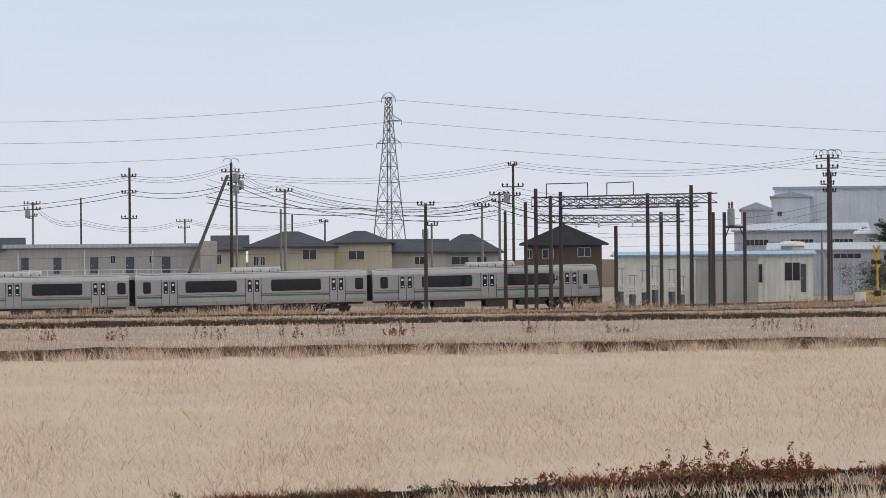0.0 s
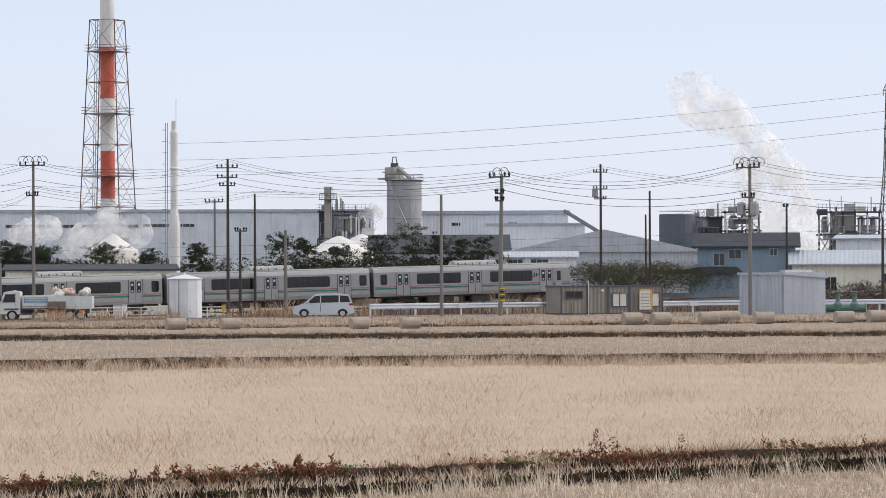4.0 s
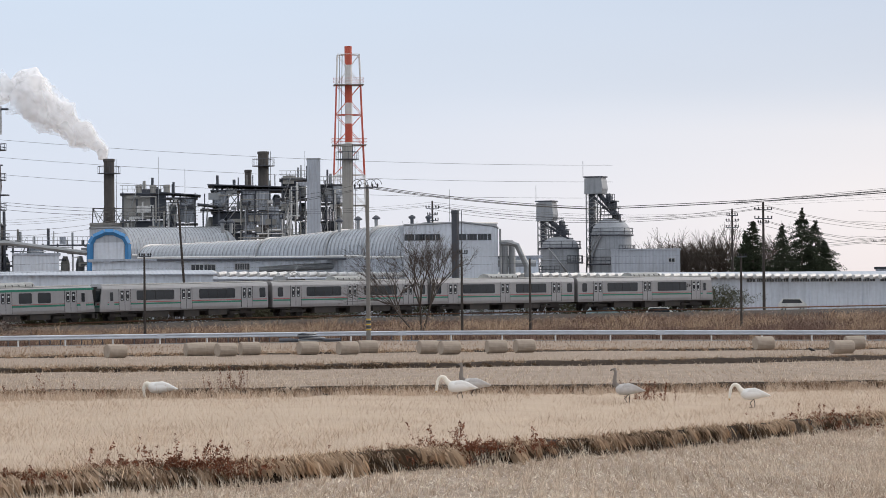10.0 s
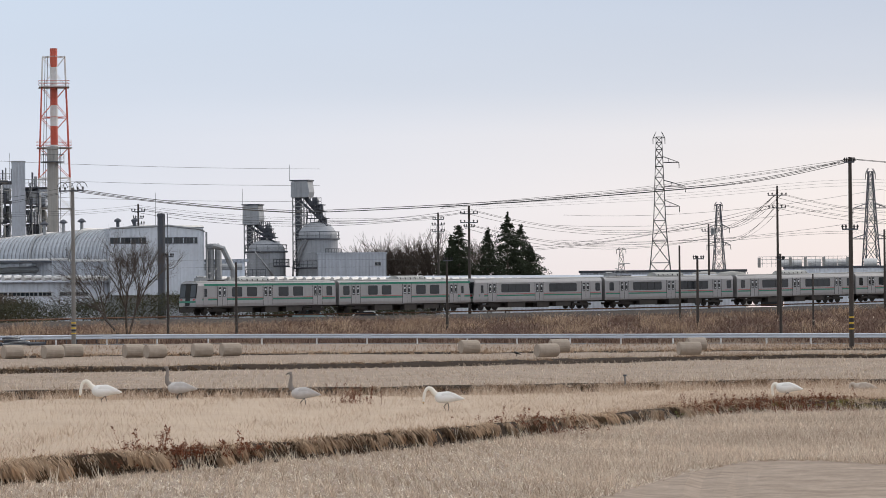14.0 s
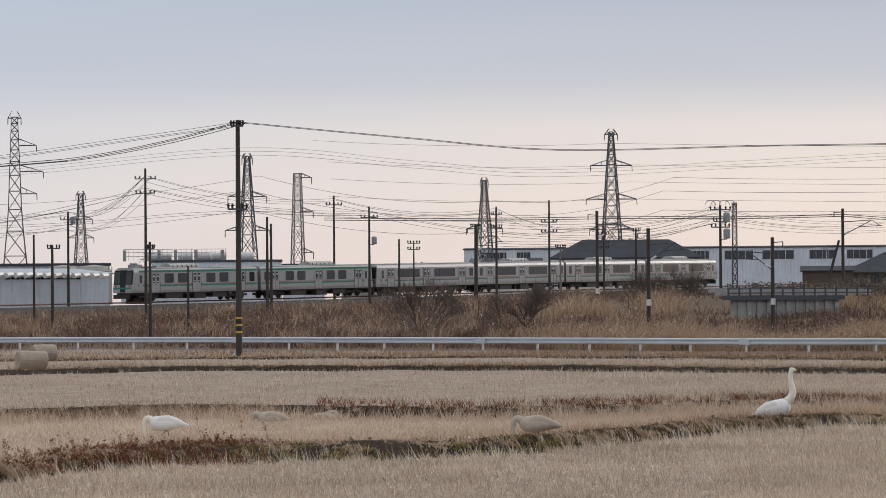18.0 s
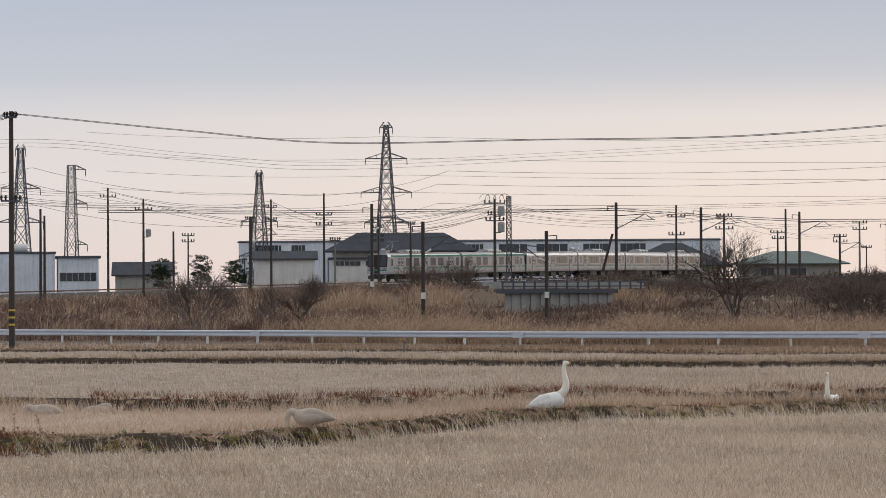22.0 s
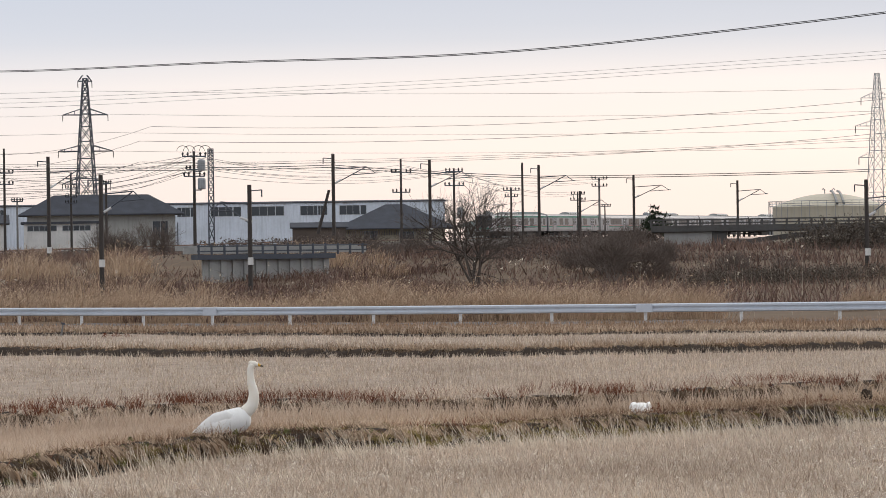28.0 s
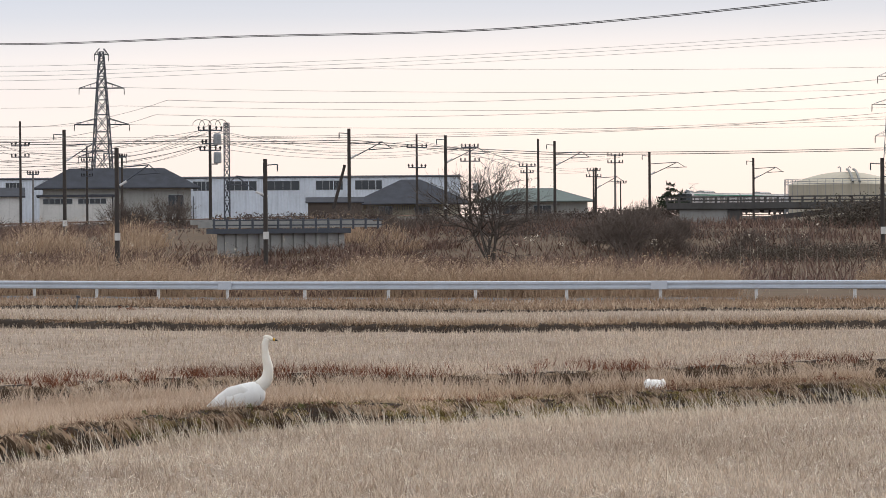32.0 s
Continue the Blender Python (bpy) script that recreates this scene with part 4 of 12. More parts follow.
drape("hanging_grass", "dark brown weeds matted over the ditch bank", "ditch_near", "ditch_far", 3600, 0.45, "bund_dark", 59, 0.75, 1.1, 0.14, bund=False, floor=0.3, per=30, width=0.009)
drape("hanging_grass", "tawny grass hanging into the ditch", "ditch_near", "ditch_far", 900, 0.5, "bund_grass", 60, 0.8, 1.2, 0.18, k0=6.5, bund=False, floor=0.05, per=34, width=0.008)
drape("hanging_grass", "dark weeds matted on the second bund", "bund_two", "bund_three", 4200, 0.55, "bund_dark", 63, -0.035, 0.03, 0.34, bund=False, per=26, width=0.016, floor=0.5)
grass("bank_weeds", "rust-brown weeds along the ditch bank", "ditch_near", "ditch_far", 30000, 0.22, 0.014, 1.1, "dock", 64, 0.15, 0.22, fa=0.8, fb=1.5, clump=1.8, floor=0.0, tuft=8, k0=7.6)


def clods(name, label, count, seed, k0, k1, s0, s1):
    """Rough lumps of soil on the face of the bund."""
    rng = np.random.default_rng(seed)
    p, s, k = between("bund_front", "bund_back", count, rng, k0, k1, s0, s1)
    c = np.column_stack([p, bund_z(s, k)])
    axes = np.array([(1, 0, 0), (0, 1, 0), (-1, 0, 0), (0, -1, 0), (0, 0, 1), (0, 0, -1)], dtype=float)
    r = rng.uniform(0.015, 0.07, (count, 1, 1)) * rng.uniform(0.6, 1.4, (count, 6, 1))
    a = rng.uniform(0, 2 * np.pi, count)
    rot = np.zeros((count, 3, 3))
    rot[:, 0, 0], rot[:, 0, 1], rot[:, 1, 0], rot[:, 1, 1], rot[:, 2, 2] = np.cos(a), -np.sin(a), np.sin(a), np.cos(a), 0.8
    q = c[:, None] + np.einsum("nij,kj->nki", rot, axes) * r
    V = np.concatenate([q[:, [i, (i + 1) % 4, 4]] for i in range(4)] + [q[:, [(i + 1) % 4, i, 5]] for i in range(4)])
    return tagged(new(name, tri_mesh(name, V, mat("soil"))), label, "soil", kind="stuff")


clods("soil_clods", "dark broken lumps of soil on the bund face", 9000, 81, 0.9, 5.4, 0.03, 0.34)
drape("hanging_grass", "few dark withered blades on the bare bund face", "bund_front", "bund_back", 700, 0.26, "bund_dark", 65, 0.08, 0.5, 0, k1=5.0, clump=1.4, per=30)


def ridge(name, label, line, offset, width, height, material, seed):
    """A low earth ridge that follows a line of the plan."""
    s = Shape()
    n = 360
    rng = np.random.default_rng(seed)
    v, f = [], []
    prof = [(-0.6, -0.1), (-0.42, 0.75), (-0.1, 1.0), (0.25, 0.9), (0.6, -0.1)]
    for i in range(n + 1):
        k = 0.5 + (len(BEARINGS) - 2) * i / n
        p = on_line(line, k)
        q = on_line(line, k + 0.02)
        d = (q - p).normalized()
        side = Vector((-d.y, d.x, 0))
        hh = height * rng.uniform(0.75, 1.2)
        for x, z in prof:
            r = p + side * (offset + x * width)
            v.append((r.x, r.y, 0.2 - fall(line, k) + z * hh))
    m = len(prof)
    for i in range(n):
        for j in range(m - 1):
            f.append((i * m + j, (i + 1) * m + j, (i + 1) * m + j + 1, i * m + j + 1))
    s.add(v, f)
    return tagged(part(name, s, mat(material), smooth=True), label, "bund", kind="structure")


ridge("earth_bund", "low dark earth bund between the fields", "bund_two", 0, 2.2, 0.24, "soil", 1)
ridge("earth_bund", "low earth bund along the road field", "bund_three", 0, 2.0, 0.2, "soil", 2)
grass("bund_top", "dry grass on the low bund", "bund_two", "bund_three", 40000, 0.24, 0.016, 0.9, "bund_grass", 22, 0.42, 0.35, fa=-0.03, fb=0.06, clump=3)
grass("bund_top", "dry grass on the low bund", "bund_three", "rail", 40000, 0.24, 0.018, 0.9, "bund_grass", 23, 0.42, 0.3, fa=-0.05, fb=0.1, clump=3)


def weed(x, y, z, height, seed, n=12, sprawl=True):
    """Withered dock: a sprawling mat of curled leaves along the crest, with a few ragged spikes above it."""
    rng = np.random.default_rng(seed)
    reach = 0.075 * n ** 0.8
    mat_c = np.column_stack([rng.normal(0, reach, n * 3), rng.normal(0, 0.10, n * 3), rng.uniform(-0.02, 0.13, n * 3)])
    V = [leaf_cloud(mat_c, rng.uniform(0.03, 0.09, n * 3), n * 34, 0.024, rng, 0.6)] if sprawl else []
    for _ in range(max(2, n // 3) if sprawl else n):
        a = rng.uniform(0, 2 * np.pi)
        h = height * rng.uniform(0.25, 1.05) ** 1.3
        l = rng.uniform(0.05, 0.5) * h
        p = Vector((rng.normal() * reach * 0.8, rng.normal() * 0.1, -0.1))
        q = p + Vector((math.cos(a) * l, math.sin(a) * l, h + 0.1))
        w = Vector((0.007, 0, 0))
        V.append(np.array((p - w, p + w, q)).reshape(1, 3, 3))
        c = [tuple(p.lerp(q, f)) for f in (0.3, 0.5, 0.66, 0.8, 0.9, 1.0)]
        V.append(leaf_cloud(c, np.linspace(0.075, 0.03, 6) * rng.uniform(0.7, 1.3), int(rng.integers(24, 70)), 0.024, rng, 1.2))
    t = tagged(new("dock_weed", tri_mesh("dock_weed", np.concatenate(V), mat("dock"))), "withered rust-brown weeds with curled leaves on the bund", "weed", kind="stuff")
    t.matrix_world = pose(x, y, z, 0, 0, -math.degrees(math.atan2(x, y)))
    return t


def rosettes(label, count, k0, k1, seed):
    """Small green winter plants on the face of the bund."""
    rng = np.random.default_rng(seed)
    V = []
    for _ in range(count):
        k = rng.uniform(k0, k1)
        if math.sin(k * 23.0) + 0.7 * math.sin(k * 61.0 + 1) < rng.uniform(-0.6, 1.4):
            continue
        p = on_line("bund_front", k).lerp(on_line("bund_back", k), rng.uniform(-0.06, 0.45))
        c = [(p.x, p.y, floor_z(p.x, p.y) + 0.06)]
        V.append(leaf_cloud(c, np.array([rng.uniform(0.05, 0.11)]), 46, 0.022, rng, 0.75))
    return tagged(new("green_weeds", tri_mesh("green_weeds", np.concatenate(V), mat("rosette"))), label, "weed", kind="stuff")


# ---- guard rail ----
def guard_rail():
    t = thing("guard_rail", Matrix.Identity(4), "galvanised steel guard rail along the road", "guard rail")
    k, pts = 3.88, []
    while k < 12.9:
        pts.append(on_line("rail", k) + Vector((0, 0, 0.35 - LOW["rail"] * lower(k))))
        k += 0.01
    out, acc = [pts[0]], 0.0
    for p, q in zip(pts, pts[1:]):
        acc += (q - p).length
        if acc >= 4.0:
            out.append(q)
            acc = 0.0
    prof = [(0.0, 0.46), (-0.08, 0.50), (-0.08, 0.57), (-0.02, 0.62), (-0.02, 0.66), (-0.08, 0.71), (-0.08, 0.78), (0.0, 0.82)]
    post = Shape().tube((0, 0, -0.6), (0, 0, 0.80), 0.07, n=8).mesh("post")
    post.materials.append(mat("white_steel"))
    for i, (p, q) in enumerate(zip(out, out[1:])):
        d = (q - p).normalized()
        side = Vector((-d.y, d.x, 0))
        base = 0.0
        if side.y < 0:
            side = -side
        s = Shape()
        v = []
        step = -0.012 if i % 2 else 0.0
        for e in (p - d * 0.12, q + d * 0.12):
            v += [e + side * (x + step) + Vector((0, 0, base + z)) for x, z in prof]
        n = len(prof)
        s.add(v, [(j, n + j, n + j + 1, j + 1) for j in range(n - 1)])
        b = part("beam", s, mat("rail_beam"), t)
        part("post", post, None, t, at=Matrix.Translation(p + side * 0.07 + Vector((0, 0, base))))
        if i % 5 == 2:
            part("joint_plate", Shape().box(-0.35, 0.35, -0.13, -0.09, 0.47, 0.80), mat("rail_beam"), b, at=Matrix.Translation(p) @ Matrix.Rotation(math.atan2(d.y, d.x), 4, "Z"))


guard_rail()


# ---- reeds and weeds beyond the road ----
def reeds(name, label, count, k0, k1, d0, d1, height, width, lean, material, seed, clump=0.0, droop=0.0, plume=False, gap=None):
    rng = np.random.default_rng(seed)
    p = far_scatter(count, rng, k0, k1, d0, d1)
    if clump:
        p = p[rng.uniform(0, 1, count) < 0.1 + 0.9 * patchy(p, clump, seed) ** 1.5]
    e = np.min(np.hypot(p[:, None, 0] - TRACK_NP[None, ::6, 0], p[:, None, 1] - TRACK_NP[None, ::6, 1]), axis=1)
    p = p[e > 5.0]
    if gap:
        b = np.degrees(np.arctan2(p[:, 0] - gap[0], p[:, 1] - gap[1]))
        p = p[(b < gap[2]) | (b > gap[3]) | (rng.uniform(0, 1, len(p)) < 0.15)]
    n = len(p)
    h = height * rng.uniform(0.4, 1.25, n) * (0.6 + 0.6 * patchy(p, 4.0, seed + 5))
    V = stalks(p - np.array([0, 0, 0.1]), h, width, lean, rng, droop)
    if plume:
        pick = rng.uniform(0, 1, n) < 0.12
        V = np.concatenate([V, leaf_cloud(V[pick, 2], np.full(pick.sum(), 0.12), int(pick.sum()) * 5, 0.05, rng, 1.5)])
    return tagged(new(name, tri_mesh(name, V, mat(material))), label, "reeds", kind="stuff")




def reed_clumps(label, clumps, per, k0, k1, d0, d1, height, material, seed, width=0.022, spread=0.55, patch=8.0, lean=0.28, heads=0.10, gap=None):
    """Reeds in separate bushy clumps whose stalks bend outwards and downwind."""
    rng = np.random.default_rng(seed)
    p = far_scatter(clumps, rng, k0, k1, d0, d1)
    p = p[rng.uniform(0, 1, clumps) < 0.04 + 0.96 * patchy(p, patch, seed) ** 2.5]
    e = np.min(np.hypot(p[:, None, 0] - TRACK_NP[None, ::6, 0], p[:, None, 1] - TRACK_NP[None, ::6, 1]), axis=1)
    p = p[e > 5.4]
    if gap:
        b = np.degrees(np.arctan2(p[:, 0] - gap[0], p[:, 1] - gap[1]))
        p = p[((b < gap[2]) | (b > gap[3])) & (b < gap[4]) | (rng.uniform(0, 1, len(p)) < 0.06)]
    n = len(p)
    size = np.repeat(rng.uniform(0.5, 1.2, n), per)
    q = np.repeat(p, per, 0)
    m = len(q)
    off = rng.normal(0, spread, (m, 2)) * size[:, None]
    q = q + np.column_stack([off, np.full(m, -0.15)])
    h = height * size * rng.uniform(0.5, 1.1, m)
    a = rng.uniform(0, np.pi, m)
    w = np.column_stack([np.cos(a), np.sin(a), np.zeros(m)]) * (width * rng.uniform(0.5, 1.3, m))[:, None]
    bend = np.column_stack([off * 0.45 + rng.normal(0, lean, (m, 2)) + np.array([0.16, 0]), np.zeros(m)]) * h[:, None]
    mid = q + bend * 0.3 + np.array([0, 0, 0.62]) * h[:, None]
    tip = q + bend + np.array([0, 0, 0.95]) * h[:, None]
    V = [np.stack([q - w, q + w, mid + w * 0.7], 1), np.stack([q - w, mid + w * 0.7, mid - w * 0.7], 1), np.stack([mid - w * 0.7, mid + w * 0.7, tip], 1)]
    pick = rng.uniform(0, 1, m) < heads
    c = tip[pick]
    V.append(leaf_cloud(c, np.full(len(c), 0.10), len(c) * 6, 0.045, rng, 1.6))
    return tagged(new("reeds", tri_mesh("reeds", np.concatenate(V), mat(material))), label, "reeds", kind="stuff")


def white_heads(label, count, k0, k1, d0, d1, h, seed):
    """Pale feathery seed heads on thin stalks."""
    rng = np.random.default_rng(seed)
    p = far_scatter(count, rng, k0, k1, d0, d1)
    p = p[rng.uniform(0, 1, count) < patchy(p, 5.0, seed)]
    t = p + np.column_stack([rng.normal(0, 0.2, (len(p), 2)), h * rng.uniform(0.7, 1.2, len(p))])
    w = np.array([0.008, 0, 0])
    V = np.concatenate([np.stack([p - w, p + w, t], 1), leaf_cloud(t, np.full(len(t), 0.09), len(t) * 7, 0.05, rng, 1.5)])
    return tagged(new("reed_heads", tri_mesh("reed_heads", V, mat("seed_white"))), label, "reeds", kind="stuff")


MAT["seed_white"] = blades("white_seed_heads", (0.46, 0.38, 0.29), (0.70, 0.62, 0.52))
C_GAP = (-11.78, 88.78, -4.4, -1.6, 4.5)
# eastern bank
reed_clumps("tall dry golden reeds beside the road", 520, 90, 8.2, 13, 4, 13, 1.75, "reed", 31, patch=9.0, width=0.016, gap=C_GAP)
reed_clumps("tall dry golden reeds on the bank", 420, 90, 8.1, 9.75, 16, 70, 1.8, "reed", 33, patch=8.0, width=0.02, gap=C_GAP)
reed_clumps("low brown weeds below the reeds", 1500, 60, 8.0, 13, 3, 60, 0.8, "reed_dark", 32, patch=7.0, width=0.02, spread=0.8, lean=0.6, heads=0.0, gap=C_GAP)
reeds("weeds", "brown withered weeds on the bank", 60000, 8.0, 13, 20, 115, 0.8, 0.05, 0.8, "reed_dark", 40, clump=9, gap=C_GAP)
reed_clumps("low golden reeds below the sheet piles", 420, 60, 8.6, 9.9, 3, 24, 1.25, "reed", 36, patch=5.0, width=0.02)
reed_clumps("low dark weeds below the sheet piles", 900, 60, 8.6, 9.9, 5, 62, 0.85, "reed_dark", 38, patch=6.0, width=0.03, spread=0.8, lean=0.6, heads=0.0)
white_heads("pale seed heads above the reeds", 120, 8.2, 12.5, 8, 40, 2.2, 61)
# railway embankment
reed_clumps("golden reeds on the railway embankment", 620, 70, 6.0, 8.4, 6, 128, 1.6, "reed", 35, patch=7.0, width=0.022)
reed_clumps("brown bushy weeds on the railway embankment", 1900, 60, 6.0, 8.4, 4, 128, 1.3, "reed_dark", 34, patch=9.0, width=0.035, spread=0.9, lean=0.55, heads=0.0)
reeds("weeds", "low brown weeds on the railway embankment", 70000, 6.0, 8.4, 4, 128, 0.7, 0.05, 0.8, "reed_dark", 41, clump=9)
white_heads("white seed heads on the embankment", 160, 6.2, 8.4, 10, 60, 2.0, 62)
# in front of the railway by the works
reed_clumps("pale dry reeds in front of the railway", 800, 70, 3.6, 6.3, 10, 85, 1.9, "reed", 37, patch=8.0, width=0.026)
reed_clumps("brown reeds in front of the railway", 1300, 60, 3.6, 6.3, 10, 90, 1.4, "reed_dark", 36, patch=9.0, width=0.04, spread=0.9, lean=0.5, heads=0.02)
reeds("weeds", "low brown weeds in front of the railway", 60000, 3.6, 6.3, 8, 90, 0.8, 0.05, 0.8, "reed_dark", 42, clump=9)
reed_clumps("tall dry reeds below the railway bank", 1500, 60, 4.0, 6.6, 55, 112, 1.7, "reed", 75, patch=10.0, width=0.03, spread=0.8)
reed_clumps("brown reeds below the railway bank", 1500, 60, 4.0, 6.6, 60, 116, 1.5, "reed_dark", 76, patch=9.0, width=0.04, spread=0.9)
# west
reed_clumps("low tawny reeds by the railway", 420, 70, 0.9, 3.8, 4, 62, 1.0, "reed", 38, patch=8.0, width=0.026)
reeds("weeds", "low dry weeds by the railway", 60000, 0.9, 3.8, 4, 80, 0.42, 0.04, 0.7, "reed", 43, clump=9)
reeds("weeds", "brown weeds by the railway", 60000, 0.9, 3.8, 2, 105, 0.36, 0.04, 0.7, "reed_dark", 39, clump=9)


def reed_stand(label, points, per, height, seed, material="reed", width=0.014, wind=0.3):
    """Dense stands of tall reeds bent one way by the wind, each (x, y, radius)."""
    rng = np.random.default_rng(seed)
    V = []
    for x, y, r in points:
        n = int(per * r * r)
        a, d = rng.uniform(0, 2 * np.pi, n), r * np.sqrt(rng.uniform(0, 1, n))
        q = np.column_stack([x + d * np.cos(a), y + d * np.sin(a), np.full(n, floor_z(x, y) - 0.3)])
        h = height * rng.uniform(0.55, 1.12, n) * (1 - 0.35 * (d / r) ** 2)
        b = rng.uniform(0, np.pi, n)
        w = np.column_stack([np.cos(b), np.sin(b), np.zeros(n)]) * (width * rng.uniform(0.5, 1.3, n))[:, None]
        bend = np.column_stack([rng.normal(wind, 0.22, n), rng.normal(0, 0.22, n), np.zeros(n)]) * h[:, None]
        mid = q + bend * 0.25 + np.array([0, 0, 0.62]) * h[:, None]
        tip = q + bend + np.array([0, 0, 0.95]) * h[:, None]
        V += [np.stack([q - w, q + w, mid + w * 0.7], 1), np.stack([q - w, mid + w * 0.7, mid - w * 0.7], 1), np.stack([mid - w * 0.7, mid + w * 0.7, tip], 1)]
        pick = tip[rng.uniform(0, 1, n) < 0.1]
        V.append(leaf_cloud(pick, np.full(len(pick), 0.10), len(pick) * 6, 0.04, rng, 1.6))
    return tagged(new("reeds", tri_mesh("reeds", np.concatenate(V), mat(material))), label, "reeds", kind="stuff")


reed_stand("dense golden reeds bent by the wind behind the guard rail", [(-8.88, 258.75, 1.3), (-7.26, 260.72, 1.4), (-5.58, 259.66, 1.3), (-4.45, 261.62, 0.9)], 420, 1.75, 71)
reed_stand("tall golden reed stand behind the guard rail", [(-2.62, 258.53, 0.9), (-1.19, 260.45, 1.2), (0.06, 259.37, 1.3), (1.05, 260.30, 0.8)], 420, 1.8, 72)
reed_stand("single golden reed stand below the brambles", [(7.85, 259.65, 0.9), (8.76, 259.55, 0.9)], 460, 1.75, 73)
reed_stand("golden reeds between the poles", [(-27.55, 260.05, 1.3), (-26.05, 264.20, 1.5), (-24.15, 260.33, 1.0), (-15.77, 262.73, 1.2), (-14.20, 264.76, 1.2)], 380, 1.9, 74)


def bank_brush(label, count, j0, j1, o0, o1, height, material, seed, width=0.03):
    """Brush on the near slope of the railway bank, from step j0 to j1 of the track."""
    rng = np.random.default_rng(seed)
    f = rng.uniform(j0, j1 - 1, count)
    i = f.astype(int)
    g = (f - i)[:, None]
    p = TRACK_NP[i] * (1 - g) + TRACK_NP[i + 1] * g
    d = TRACK_NP[i + 1] - TRACK_NP[i]
    nrm = np.column_stack([d[:, 1], -d[:, 0]]) / np.hypot(d[:, 0], d[:, 1])[:, None]
    o = rng.uniform(o0, o1, count)
    q = np.column_stack([p[:, :2] + nrm * o[:, None], p[:, 2] - 0.75 - 0.16 * (o - 2.6)])
    keep = rng.uniform(0, 1, count) < 0.3 + 0.7 * patchy(q, 5.0, seed)
    q = q[keep]
    h = height * rng.uniform(0.4, 1.2, len(q)) * (0.6 + 0.6 * patchy(q, 3.0, seed + 3))
    V = stalks(q - np.array([0, 0, 0.2]), h, width, 0.7, rng, 0.0)
    return tagged(new("bank_brush", tri_mesh("bank_brush", V, mat(material))), label, "reeds", kind="stuff")


bank_brush("brown withered brush on the railway bank", 60000, 90, 330, 2.8, 9.0, 0.6, "reed_dark", 91)
bank_brush("tawny reeds on the railway bank", 34000, 90, 330, 3.4, 10.0, 0.65, "reed", 92)


# ---- railway ----
MAT["train_steel"] = surface("train_stainless", (0.40, 0.388, 0.39), (0.32, 0.31, 0.31), scale=0.3, fine=4, rough=0.36, metal=0.55, streak=0.15)
MAT["train_roof"] = surface("train_roof_grey", (0.34, 0.33, 0.31), scale=0.6, rough=0.7)
MAT["train_under"] = surface("train_underframe", (0.035, 0.033, 0.032), (0.07, 0.055, 0.045), scale=1.5, rough=0.85)
MAT["stripe_green"] = surface("green_stripe", (0.02, 0.20, 0.13), scale=0.5, rough=0.4)
MAT["stripe_red"] = surface("red_stripe", (0.42, 0.06, 0.06), scale=0.5, rough=0.4)
MAT["train_glass"] = glassy("train_window_glass", (0.012, 0.016, 0.02), 0.08)
MAT["rubber"] = surface("black_rubber", (0.02, 0.02, 0.02), scale=2, rough=0.8)
MAT["sticker"] = surface("white_sticker", (0.75, 0.76, 0.78), scale=4, rough=0.5)
MAT["unit_cover"] = surface("roof_unit_cover", (0.45, 0.45, 0.43), (0.12, 0.12, 0.12), scale=2.0, rough=0.6)


def track_bed():
    bed, rails = Shape(), [Shape(), Shape()]
    prof = [(-4.2, -1.6), (-2.6, -0.75), (-2.1, -0.35), (2.1, -0.35), (2.6, -0.75), (4.2, -1.6)]
    base = len(prof)
    ring = []
    s = 0.0
    while s < TRACK_S[-1] - 8:
        p, d = on_track(s)
        side = Vector((d.y, -d.x, 0)).normalized()
        ring.append([p + side * x + Vector((0, 0, z)) for x, z in prof])
        s += 6.0
    v = [q for r in ring for q in r]
    f = [(i * base + j, i * base + j + 1, (i + 1) * base + j + 1, (i + 1) * base + j) for i in range(len(ring) - 1) for j in range(base - 1)]
    bed.add(v, f)
    bed_ob = tagged(part("railway_bed", bed, mat("ballast")), "ballasted railway bed on a low weedy embankment", "railway", kind="structure")
    bank, rows_ = Shape(), []
    s = 150.0
    while s < TRACK_S[-1] - 8:
        p, d = on_track(s)
        side = Vector((d.y, -d.x, 0)).normalized()
        rows_.append([p + side * x + Vector((0, 0, z + 0.25 * noise.noise(p * 0.2 + side * x)))  for x, z in ((-13, -7), (-4.3, -1.7), (4.3, -1.7), (13, -7))])
        s += 5.0
    bank.add([q for r in rows_ for q in r], [(i * 4 + j, i * 4 + j + 1, (i + 1) * 4 + j + 1, (i + 1) * 4 + j) for i in range(len(rows_) - 1) for j in range(3)])
    tagged(part("railway_embankment", bank, mat("rough_ground")), "weedy earth embankment that carries the railway", "embankment", kind="structure")
    for k, off in enumerate((-0.53, 0.53)):
        pts = []
        s = 0.0
        while s < TRACK_S[-1] - 8:
            p, d = on_track(s)
            pts.append(p + Vector((d.y, -d.x, 0)).normalized() * off + Vector((0, 0, -0.08)))
            s += 8
        rails[k].path(pts, 0.07, 4)
        part("rail", rails[k], mat("rust"), bed_ob, "brown steel rail")
    return bed_ob


track_bed()


